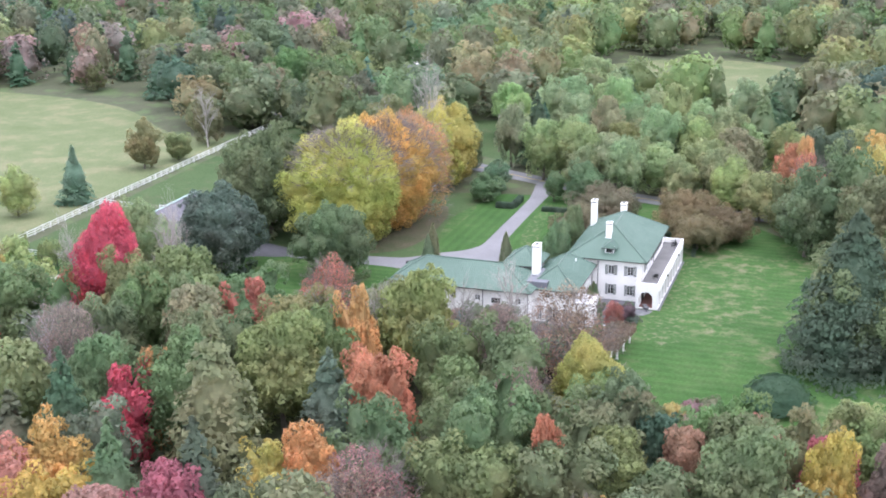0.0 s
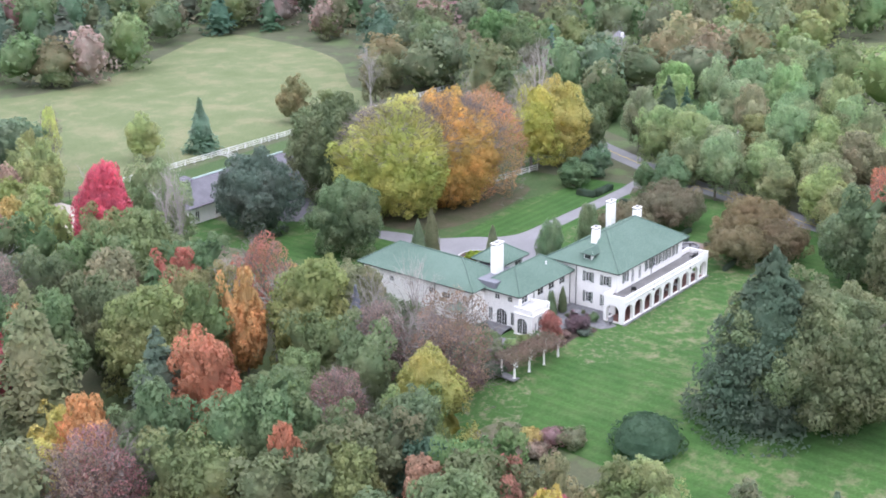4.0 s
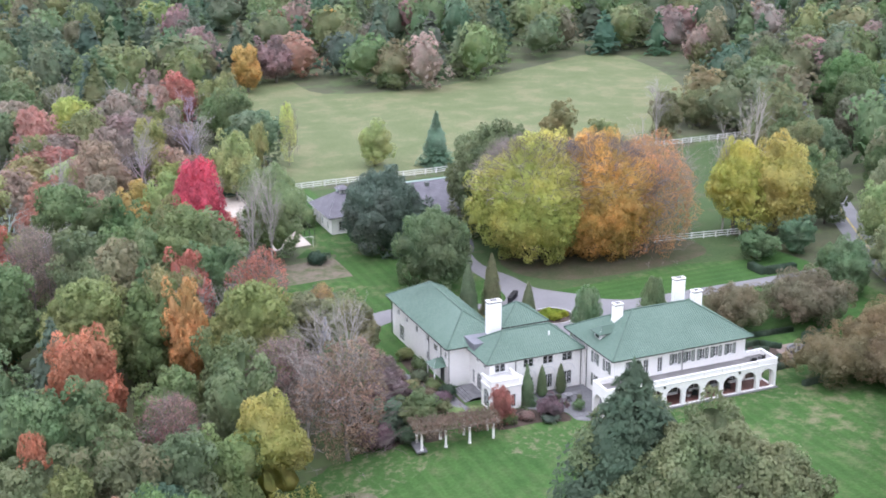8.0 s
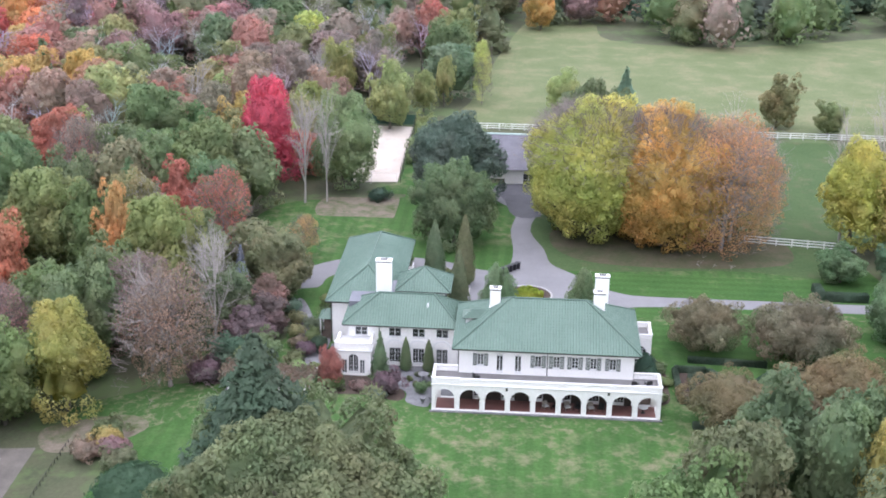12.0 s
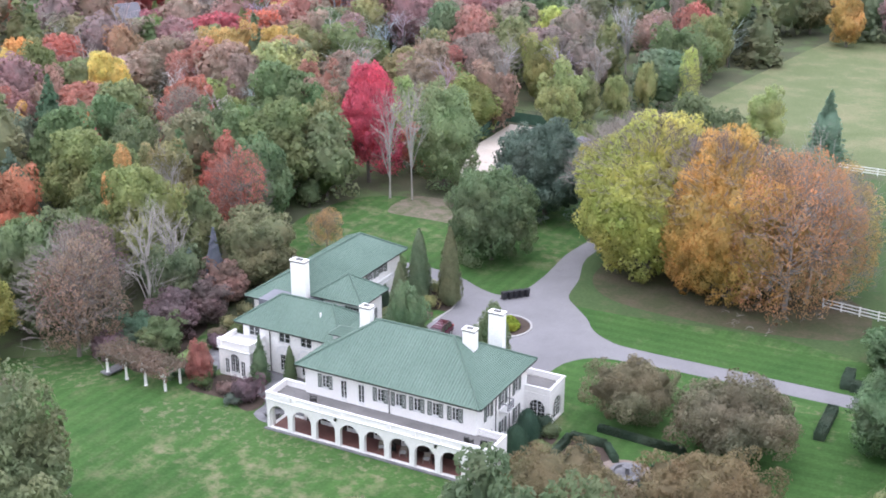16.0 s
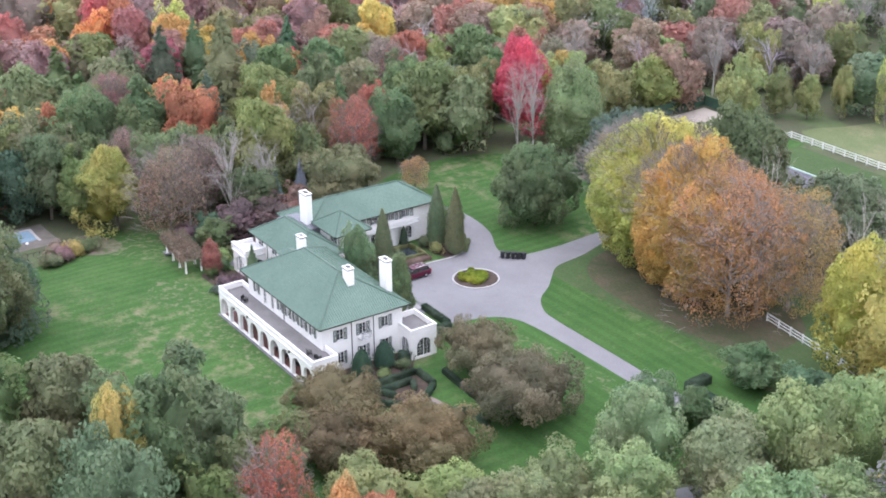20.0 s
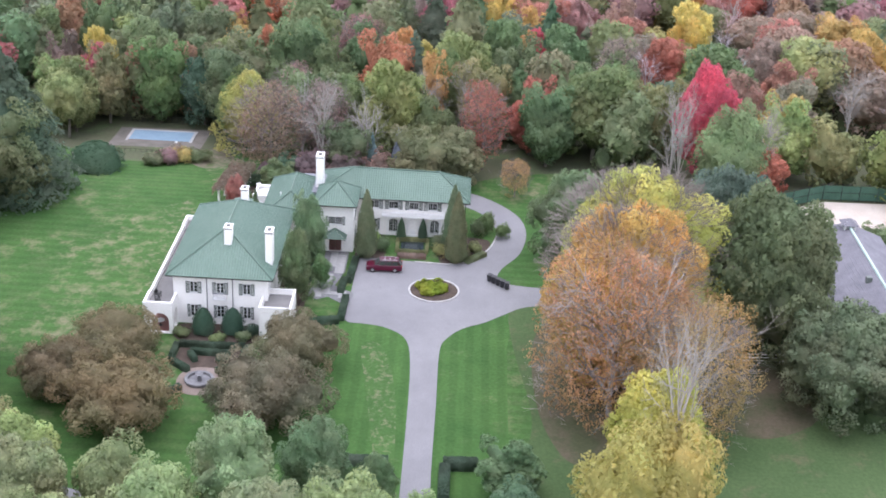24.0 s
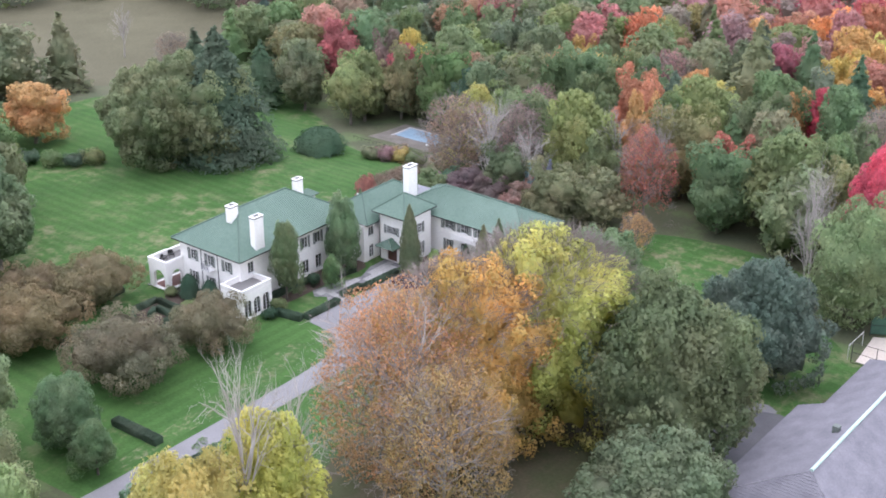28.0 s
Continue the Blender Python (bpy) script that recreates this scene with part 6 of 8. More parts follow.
part("bay_deck", Geo().box(-12.5, 8.3, 3.55, -8.5, 11.4, 3.95), PALEDECK, bay, "pale roof deck")
for z, out in ((3.3, 0.1), (3.42, 0.18)):
    part("cornice", Geo().box(-12.7 - out, 8.1 - out, z, -8.3 + out, 8.1, z + 0.11).box(-12.7 - out, 8.1, z, -12.7, 11.4, z + 0.11).box(-8.3, 8.1, z, -8.3 + out, 11.3, z + 0.11), TRIM, bay, "white moulded cornice")
part("bay_parapet", Geo().box(-12.7, 8.1, 3.7, -8.3, 8.35, 4.35).box(-12.7, 8.35, 3.7, -12.45, 11.4, 4.35).box(-8.55, 8.35, 3.7, -8.3, 11.4, 4.35), STUCCO, bay)
coping(villa, ((-12.8, 8.22, -8.2, 8.22), (-12.58, 8.42, -12.58, 11.4), (-8.42, 8.42, -8.42, 11.4)), 4.35, 0.34)
for x, y in ((-12.55, 8.25), (-8.45, 8.25)):
    part("corner_pier", Geo().box(x - 0.28, y - 0.28, 3.7, x + 0.28, y + 0.28, 4.62), STUCCO, bay)
chimney(villa, -7.75, 18.2, 2.0, 1.05, 6.2, 11.6)
part("flat_roof", Geo().box(-12.0, 15.4, 5.6, -4.9, 23.0, 7.0), LEADROOF, villa, "grey lead flat roof round the chimney")

# entrance tower
g = Geo()
wall(g, "x", 18.9, -5.5, 0.2, 0.0, 7.4, 0.3, [(-2.0, 0.0, 5.9, 6.8)])
wall(g, "y", -0.1, 19.2, 23.6, 0.0, 7.4, 0.3, [(20.3, 22.3, 4.3, 5.5), (20.4, 22.2, 0.1, 2.3)])
wall(g, "x", 23.6, -5.5, 0.2, 0.0, 7.4, 0.3, [(-3.5, -2.3, 4.2, 5.7), (-3.5, -2.3, 0.9, 2.6)])
wall(g, "y", -5.5, 19.2, 23.6, 0.0, 7.4, 0.3)
part("wall", g, STUCCO, villa, "white stucco entrance tower")
window(villa, "S", -1.0, 18.9, 5.9, 6.8, 2.0, False, 5, 2)
window(villa, "E", 0.2, 21.3, 4.3, 5.5, 2.0, True, 6, 3)
for z0, z1 in ((4.2, 5.7), (0.9, 2.6)):
    window(villa, "N", -2.9, 23.9, z0, z1, 1.2, True, 4, 3)
part("entrance_door", Geo().box(-0.05, 20.4, 0.1, 0.05, 21.28, 2.3).box(-0.05, 21.32, 0.1, 0.05, 22.2, 2.3), DOORWOOD, villa, "dark red panelled double front door")
hip_roof(villa, -6.3, 18.2, 0.95, 24.4, 7.45, (-2.75, 21.25, 9.75), (-2.65, 21.25, 9.75), 8, "green glazed tile pyramid roof of the entrance tower")
canopy = Geo()
cz, ct = 2.75, 3.75
for f in (((0.2, 19.6, cz), (2.1, 19.6, cz), (1.0, 21.3, ct), (0.2, 21.3, ct)), ((2.1, 19.6, cz), (2.1, 23.0, cz), (1.0, 21.3, ct), (1.0, 21.3, ct)), ((2.1, 23.0, cz), (0.2, 23.0, cz), (0.2, 21.3, ct), (1.0, 21.3, ct))):
    slope(canopy, *f, 4)
cp = part("entrance_canopy", canopy, RIDGETILE, villa, "small green tiled canopy over the front door")
for y in (19.8, 22.8):
    part("bracket", Geo().box(0.2, y - 0.07, 2.5, 1.9, y + 0.07, 2.72), SHUTTER, cp)
downpipe(villa, 0.3, 19.1, 0.1, 7.3)

def arch_ring(y, r=0.8, z=1.95, x=-6.5):
    """A raised band round an arched opening in the wing's front."""
    g = Geo().box(x, y - r - 0.18, 0.1, x + 0.09, y - r, z).box(x, y + r, 0.1, x + 0.09, y + r + 0.18, z)
    for k in range(12):
        t0, t1 = math.pi * k / 12, math.pi * (k + 1) / 12
        q = [(y - s * math.cos(t), z + s * math.sin(t)) for t, s in ((t0, r), (t1, r), (t1, r + 0.18), (t0, r + 0.18))]
        g.face([(x + 0.09, u, w) for u, w in q])
        g.face([(x + 0.09, *q[3]), (x + 0.09, *q[2]), (x, *q[2]), (x, *q[3])])
    return g


# west wing
WYS = (26.4, 29.3, 32.3, 35.1)
g = Geo()
wall(g, "y", -6.8, 19.0, 39.8, 0.0, 5.95, 0.3, [(y - 0.7, y + 0.7, 4.3, 5.5) for y in WYS] + [(25.9, 26.9, 0.9, 2.6), (28.6, 30.0, 0.2, 2.7, 1.0), (34.8, 36.2, 0.2, 2.7, 1.0)])
wall(g, "y", -14.6, 17.9, 39.8, 0.0, 5.95, 0.3, [(y - 0.45, y + 0.45, 3.9, 4.8) for y in (19.4, 26.0, 30.0, 34.0, 37.4)] + [(22.2, 23.8, 3.6, 4.6), (21.4, 22.6, 2.2, 3.0), (35.2, 37.2, 0.2, 2.6), (25.6, 26.4, 1.0, 2.4)])
wall(g, "x", 17.9, -14.3, -11.5, 0.0, 5.95, 0.3)
wall(g, "x", 39.5, -14.3, -6.8, 0.0, 5.95, 0.3, [(-11.4, -10.2, 4.2, 5.3), (-11.4, -10.2, 0.9, 2.6)])
part("wall", g, STUCCO, villa, "white stucco service wing")
for y in WYS:
    window(villa, "E", -6.5, y, 4.3, 5.5, 1.4, True, 4, 2, leaf=0.3)
window(villa, "E", -6.5, 26.4, 0.9, 2.6, 1.0, True, 2, 4)
for y in (29.3, 35.5):
    window(villa, "E", -6.5, y, 0.2, 2.7, 1.4, False, 4, 5, door=True, sill=False)
    part("arch_moulding", arch_ring(y), TRIM, villa, "white moulded arched door surround")
part("niche", arch_ring(32.3).box(-6.5, 31.85, 0.3, -6.42, 32.75, 1.0).box(-6.5, 31.2, 0.0, -6.2, 33.4, 0.3), TRIM, villa, "white arched niche surround")
for y in (19.4, 26.0, 30.0, 34.0, 37.4):
    window(villa, "W", -14.6, y, 3.9, 4.8, 0.9, False, 2, 2)
window(villa, "W", -14.6, 23.0, 3.6, 4.6, 1.6, False, 3, 2)
window(villa, "W", -14.6, 22.0, 2.2, 3.0, 1.2, False, 2, 2)
window(villa, "W", -14.6, 36.2, 0.2, 2.6, 2.0, False, 4, 4, sill=False)
window(villa, "W", -14.6, 26.0, 1.0, 2.4, 0.8, False, 2, 2)
for z0, z1 in ((4.2, 5.3), (0.9, 2.6)):
    window(villa, "N", -10.8, 39.8, z0, z1, 1.2, True, 2, 3)
hip_roof(villa, -15.4, 17.1, -5.7, 40.6, 6.05, (-10.4, 23.0, 9.0), (-10.1, 35.8, 9.0), 13, "green glazed tile hip roof of the service wing")
ledge = part("balcony", Geo().box(-6.5, 27.6, 3.3, -5.5, 37.0, 3.48), TRIM, villa, "long white balcony with a timber balustrade")
part("handrail", Geo().box(-5.62, 27.6, 4.02, -5.5, 37.0, 4.14), TRIM, ledge)
for k in range(48):
    part("baluster", Geo().box(-5.6, 27.62 + k * 0.198, 3.48, -5.53, 27.69 + k * 0.198, 4.02), TRIM, ledge)
for y in (17.7, 20.6, 25.0, 39.9):
    downpipe(villa, -14.72, y + 0.1, 0.0, 6.0)
g = Geo()
for f in (((-16.6, 18.9, 2.7), (-14.6, 18.9, 2.7), (-14.6, 20.3, 3.7), (-15.6, 20.3, 3.7)), ((-16.6, 21.7, 2.7), (-16.6, 18.9, 2.7), (-15.6, 20.3, 3.7), (-15.6, 20.3, 3.7)), ((-14.6, 21.7, 2.7), (-16.6, 21.7, 2.7), (-15.6, 20.3, 3.7), (-14.6, 20.3, 3.7))):
    slope(g, *f, 4)
wc = part("side_canopy", g, ROOFTILE, villa, "small green tiled canopy over the side door")
for y in (19.1, 21.5):
    part("post", Geo().box(-16.45, y - 0.08, 0.0, -16.3, y + 0.08, 2.68), TRIM, wc)
part("side_door", Geo().box(-14.68, 19.8, 0.1, -14.6, 20.8, 2.2), SHUTTER, villa, "grey side door")

# paving and beds at the house
patio_line = curve([(-8, 11.3), (3, 11.3), (2.9, 3.4), (-0.1, 3.3), (-0.6, 0.6), (-3.2, 1.6), (-3.6, 4.4), (-6.6, 6.4), (-8, 8)], 4)
patio = sheet("patio", patio_line, 0.03, STONE, "grey bluestone patio between the wings", category="patio")
front_line = [(-1.6, 20.0), (3.6, 20.0), (6.8, 21.2), (11.2, 19.6), (14.4, 18.9), (15.6, 20.4), (14.6, 21.8), (17.4, 25.0), (13.2, 25.2), (11.2, 22.4), (6.6, 23.4), (0.2, 23.4)]
front_walk = sheet("footpath", front_line, 0.035, STONE, "pale flagstone path to the front door", category="footpath")
sheet("footpath", curve([(-15, 18.5), (-16.8, 18.5), (-18, 24), (-20.5, 31), (-21.8, 31), (-20.4, 22), (-18.6, 15), (-16.6, 9.6), (-14.2, 8.2), (-13.4, 9.4), (-15, 12)], 4), 0.03, STONE, "grey stone path through the west garden", category="footpath")
for k in range(4):
    solo("step", Geo().box(-13.4 - 0.4 * k, 12.6, -0.15 - 0.1 * k, -11.5 - 0.4 * k, 17.2, 0.4 - 0.13 * k), STONE, "broad grey stone garden step", "step", "structure")
sheet("flower_bed", curve([(24.2, 4), (28.4, 4.2), (28.8, 9), (28.4, 13.8), (24.2, 14)], 4), 0.02, MULCH, "dark mulched bed along the east wall", category="flower bed")
sheet("flower_bed", curve([(-14, 3.2), (-8.2, 3.0), (-4.2, 1.8), (-3.8, 4.6), (-7.6, 7.6), (-12.4, 7.8)], 4), 0.02, MULCH, "dark mulched bed by the orangery", category="flower bed")
sheet("flower_bed", curve([(-15.2, 9), (-14.9, 17), (-15.6, 30), (-17.4, 30), (-17.6, 22), (-17, 14)], 4), 0.02, MULCH, "dark mulched bed along the wing", category="flower bed")
sheet("flower_bed", curve([(-31, 9), (-23, 4.6), (-20, 6.4), (-21.5, 14), (-24, 20), (-30, 18)], 4), 0.015, MULCH, "dark mulched woodland border", category="flower bed")
sheet("flower_bed", curve([(0.4, 24.2), (2.2, 25), (1.8, 28.4), (-6.2, 28), (-6.2, 24.2)], 3), 0.02, MULCH, "dark mulched bed by the entrance", category="flower bed")
sheet("flower_bed", curve([(2.0, 36.6), (1.8, 39.2), (-1.6, 42.8), (-6.4, 43.6), (-6.4, 36.8)], 3), 0.02, MULCH, "dark mulched bed at the corner of the forecourt", category="flower bed")
sheet("flower_bed", curve([(4.4, 15.3), (20.8, 15.3), (20.6, 18.6), (11, 19), (4, 19.6)], 3), 0.02, MULCH, "dark mulched bed along the north wall", category="flower bed")


def flagstones(floor, outline, lift, sizes, seed, material=STONEFLAG):
    """Square-cut flags with open joints, laid inside an outline; each is a piece of its own."""
    pick = random.Random(seed)
    shapes = {}
    xs, ys = [q[0] for q in outline], [q[1] for q in outline]
    y = min(ys)
    while y < max(ys):
        deep = pick.choice(sizes)
        x = min(xs) + pick.uniform(0, 0.5)
        while x < max(xs):
            long = pick.choice(sizes)
            if all(inside(x + a * long, y + b * deep, outline) for a in (0, 1) for b in (0, 1)):
                if (long, deep) not in shapes:
                    shapes[long, deep] = Geo().box(0.015, 0.015, 0, long - 0.015, deep - 0.015, 0.03).mesh("flagstone", material)
                flag = new("flagstone", shapes[long, deep])
                flag.parent = floor
                flag.matrix_basis = pose(x, y, ground_z(x, y) + lift + pick.uniform(-0.004, 0.004))
            x += long
        y += deep



# ---- hedges, island, ponds and garden furniture ----
def hedge(x0, y0, x1, y1, width, height, tint="hedge", label="low clipped dark green box hedge", group="", name="hedge"):
    """A clipped hedge: a body with leaves over its faces."""
    rng = np.random.default_rng(int(abs(x0 * 13 + y0 * 7 + x1) * 10))
    dx, dy = x1 - x0, y1 - y0
    ln = math.hypot(dx, dy)
    ux, uy = dx / ln, dy / ln
    z = ground_z(x0, y0)
    n = int(min(1800, 30 + ln * (2 * height + width) * 50))
    u, w, zz = rng.uniform(0, ln, n), rng.uniform(-0.5, 0.5, n), rng.uniform(0, 1, n)
    side = rng.uniform(0, 2 * height + width, n)
    top = side > 2 * height
    sgn = np.where(rng.uniform(0, 1, n) < 0.5, -1, 1)
    off = np.where(top, w * width, sgn * width / 2)
    hz = np.where(top, height, zz * height) + rng.normal(size=n) * 0.03
    pts = np.stack([x0 + ux * u - uy * off, y0 + uy * u + ux * off, z + hz], 1)
    nrm = np.stack([np.where(top, 0, -uy * sgn), np.where(top, 0, ux * sgn), np.where(top, 1, 0.2)], 1) + rng.normal(size=(n, 3)) * 0.35
    core = Geo().slab([(x0 + uy * width / 2, y0 - ux * width / 2), (x1 + uy * width / 2, y1 - ux * width / 2), (x1 - uy * width / 2, y1 + ux * width / 2), (x0 - uy * width / 2, y0 + ux * width / 2)], z - 0.1, z + height * 0.96)
    cv = np.array(core.v)
    ob = new(name, leaf_mesh(name, *joined([(cv, np.array(core.f), unit(cv - cv.mean(0) + np.array([0, 0, 0.3])), np.ones(len(cv))), leaf_quads(rng, pts, nrm, 0.08)]), LEAF))
    ob.color = (*TINT[tint], 1)
    return tagged(ob, label or "low clipped dark green box hedge of the parterre", "hedge", group)


# planted island in the forecourt
isle = thing("planted_island", (11.1, 36.1, 0), "round planted island with a pale stone rim and yellow-green groundcover", "flower bed")
g = Geo()
for k in range(36):
    a0, a1 = 2 * math.pi * k / 36, 2 * math.pi * (k + 0.96) / 36
    stone = Geo().slab([(3.3 * math.cos(a0), 3.3 * math.sin(a0)), (3.55 * math.cos(a0), 3.55 * math.sin(a0)), (3.55 * math.cos(a1), 3.55 * math.sin(a1)), (3.3 * math.cos(a1), 3.3 * math.sin(a1))], -0.02, 0.16)
    part("rim_stone", stone, KERB, isle)
part("soil", Geo().ring(0, 0, [(3.3, 0), (3.28, 0.1), (2.4, 0.2)], 28), MULCH, isle, "dark brown soil")
rng = np.random.default_rng(5)
v, f, d, c = lobed_crown(rng, 2.6, 0.0, 1.3, 30, 5200, 0.11)
v[:, 2] = np.maximum(v[:, 2] * 0.8, 0.05)
cover = new("groundcover", leaf_mesh("groundcover", v, f, d, c, LEAF))
cover.parent = isle
cover.color = (0.36, 0.43, 0.07, 1)

# reflecting pool garden before the wing
for a in ((-4.6, 30.2, -0.4, 30.2), (-4.6, 34.6, -0.4, 34.6), (-0.4, 30.5, -0.4, 34.3), (-4.6, 30.5, -4.6, 34.3)):
    hedge(*a, 0.45, 0.6, "olive", "low clipped olive-green box hedge round the lily pool", "hedges round the lily pool")
solo("lily_pool", Geo().box(-4.1, 30.7, -0.05, -0.9, 34.1, 0.12), POND, "small dark formal lily pool inside a hedge", "pool")
hedge(0.9, 30.4, 0.9, 34.6, 1.1, 0.5, "rust", "low band of reddish-brown bedding plants", name="bedding_plants")
for a in ((10.2, 24.2, 2.9, 24.6), (13.2, 16.4, 20.0, 16.2), (6.0, 19.2, 11.0, 18.4), (14.9, 24.3, 21.2, 24.2), (13.4, 23.4, 9.6, 23.6)):
    hedge(*a, 0.9, 0.8, "hedge", "low clipped dark green hedge by the forecourt", "hedges by the forecourt")
hedge(-1.0, 43.1, 2.0, 40.4, 0.9, 0.7, "green", "low clipped green hedge by the forecourt", "hedges by the forecourt")
# parterre east of the house
for a in ((30.0, 4.6, 34.0, 4.6), (30.0, 4.9, 30.0, 13.0), (30.0, 13.3, 34.0, 13.3), (34.2, 4.8, 36.2, 7.2), (34.2, 13.1, 36.2, 10.6), (31.8, 6.6, 31.8, 11.4), (32.1, 6.6, 33.8, 7.6), (32.1, 11.4, 33.8, 10.4),
          (42.2, 4.8, 46.0, 4.8), (42.2, 13.1, 46.0, 13.1), (40.2, 7.2, 42.2, 4.8), (40.2, 10.6, 42.2, 13.1), (32.0, 16.2, 42.0, 15.6), (30.8, -1.6, 38.0, -1.0)):
    hedge(*a, 0.7, 0.75, "hedge", "", "parterre hedges")
sheet("flower_bed", [(30.4, 5.0), (34, 5.0), (36, 7.6), (36, 10.4), (34, 12.9), (30.4, 12.9)], 0.018, MULCH, "dark soil beds inside the parterre hedges", category="flower bed")
hedge(53.2, 42.4, 53.4, 38.6, 1.2, 1.2, "hedge", "dark clipped hedge at the drive's mouth", "hedges at the drive's mouth")
hedge(54.0, 38.8, 60.0, 38.8, 1.2, 1.2, "hedge", "dark clipped hedge at the drive's mouth", "hedges at the drive's mouth")
hedge(53.6, 25.2, 53.4, 32.6, 1.2, 0.9, "hedge", "low dark hedge beside the drive", "hedges at the drive's mouth")
hedge(22.6, 20.2, 21.8, 24.0, 1.0, 0.9, "hedge", "low clipped dark green hedge by the porch")
fount = thing("fountain", (38.1, 8.95, 0), "round pale stone garden basin with a low bowl", "fountain")
part("basin", Geo().ring(0, 0, [(1.7, 0), (1.8, 0.35), (1.75, 0.45), (1.4, 0.45), (1.35, 0.15), (0.1, 0.12)], 28), STONE, fount)
part("bowl", Geo().ring(0, 0, [(0.25, 0.1), (0.18, 0.7), (0.55, 0.95), (0.5, 1.0), (0.05, 0.85)], 18), STONE, fount)
path = sheet("footpath", curve([(35.6, 7), (38, 6.2), (40.6, 7), (41.4, 9), (40.6, 11), (38, 11.8), (35.6, 11), (34.9, 9)], 4), 0.02, DIRT, "gravel ring round the stone basin", category="footpath")

# patio fountain and pots
bowl = thing("patio_fountain", (-1.6, 7.2, 0.03), "small tiered stone fountain on the patio", "fountain")
part("pedestal", Geo().ring(0, 0, [(0.5, 0), (0.45, 0.3), (0.15, 0.35), (0.15, 0.9)], 16), STONE, bowl)
part("bowl", Geo().ring(0, 0, [(0.15, 0.85), (0.7, 1.05), (0.66, 1.1), (0.1, 0.98)], 18), STONE, bowl)
for k in range(6):
    a = k * math.pi / 3
    plant("shrub", -1.6 + 1.7 * math.cos(a), 7.2 + 1.5 * math.sin(a), 0.7, 0.5, "green", "small round green plant round the patio fountain", "plants round the patio fountain", 0.03)
for x, y in ((-1.2, 1.4), (-0.2, 1.9)):
    urn = thing("garden_urn", (x, y, 0.03), "grey stone urn with a plant on the patio", "urn", "urns on the patio")
    part("urn_body", Geo().ring(0, 0, [(0.25, 0), (0.15, 0.2), (0.35, 0.6), (0.42, 0.8), (0.36, 0.82), (0.1, 0.7)], 14), STONE, urn)

# pergola with a bare vine
perg = thing("pergola", (-20.2, 3.2, ground_z(-20.2, 3.2)), "white-columned garden pergola under a dense brown vine", "pergola", turn=-6)
for x in (-4.8, -1.6, 1.6, 4.8):
    for y in (-1.2, 1.2):
        part("column", Geo().ring(x, y, [(0.24, 0), (0.24, 0.12), (0.17, 0.16), (0.15, 2.2), (0.22, 2.28), (0.22, 2.4)], 12), STUCCO, perg, "white round column")
for y in (-1.2, 1.2):
    part("beam", Geo().box(-5.6, y - 0.1, 2.4, 5.6, y + 0.1, 2.62), WEATHERED, perg)
for k in range(15):
    part("rafter", Geo().box(-5.4 + k * 0.77, -1.8, 2.62, -5.3 + k * 0.77, 1.8, 2.8), WEATHERED, perg)
part("plinth", Geo().box(-5.6, -1.7, -0.1, -4.2, 1.7, 0.08), STONE, perg)
rng = np.random.default_rng(8)
n = 2600
pts = np.stack([rng.uniform(-5.9, 5.9, n), rng.uniform(-1.9, 1.9, n), 2.75 + np.abs(rng.normal(size=n)) * 0.35], 1)
hang = rng.uniform(0, 1, n) < 0.25
pts[hang, 1] = np.sign(pts[hang, 1]) * 1.9
pts[hang, 2] -= rng.uniform(0.2, 0.9, hang.sum())
vine = new("vine", leaf_mesh("vine", *leaf_quads(rng, pts, rng.normal(size=(n, 3)) + np.array([0, 0, 0.6]), 0.09, 3.0), LEAF))
vine.parent = perg
vine.color = (0.27, 0.2, 0.175, 1)

# swimming pool
PZ = ground_z(-50.8, -15.8)
sheet("pool_paving", [(-56.5, -24.2), (-45.6, -24.2), (-46, -7.5), (-57, -7.5)], 0.02, CONCRETE, "weathered brownish pool terrace", category="pool terrace")
pool = thing("swimming_pool", (-50.8, -15.8, PZ), "covered swimming pool with a pale blue surface", "swimming pool")
part("coping", Geo().box(-4.5, -6.0, 0, 4.5, -5.5, 0.12).box(-4.5, 5.5, 0, 4.5, 6.0, 0.12).box(-4.5, -5.5, 0, -4.0, 5.5, 0.12).box(4.0, -5.5, 0, 4.5, 5.5, 0.12), KERB, pool, "pale stone pool edge")
part("cover", Geo().box(-4.0, -5.5, 0, 4.0, 5.5, 0.07), POOLTILE, pool, "pale blue pool cover")
for k in range(6):
    part("cover_seam", Geo().box(-4.0, -4.6 + k * 1.8, 0.07, 4.0, -4.5 + k * 1.8, 0.09), POOLTILE, pool)
ball = solo("pool_float", Geo().ring(-49.0, -12.4, [(0.1, PZ + 0.08), (0.3, PZ + 0.2), (0.3, PZ + 0.35), (0.1, PZ + 0.45)], 12), TRIM, "small white pool float", "pool float")
fence2 = thing("pool_fence", (-50.8, -15.8, PZ), "low dark mesh fence round the pool", "fence")
for k in range(20):
    part("post", Geo().tube((-8.5, -9 + k * 0.95, 0), (-8.5, -9 + k * 0.95, 1.3), 0.04, 0.04, 5), IRON, fence2)
    part("post", Geo().tube((8.5, -9 + k * 0.95, 0), (8.5, -9 + k * 0.95, 1.3), 0.04, 0.04, 5), IRON, fence2)
for x in (-8.5, 8.5):
    for z in (0.2, 0.7, 1.25):
        part("rail", Geo().box(x - 0.02, -9, z, x + 0.02, 9.1, z + 0.04), IRON, fence2)


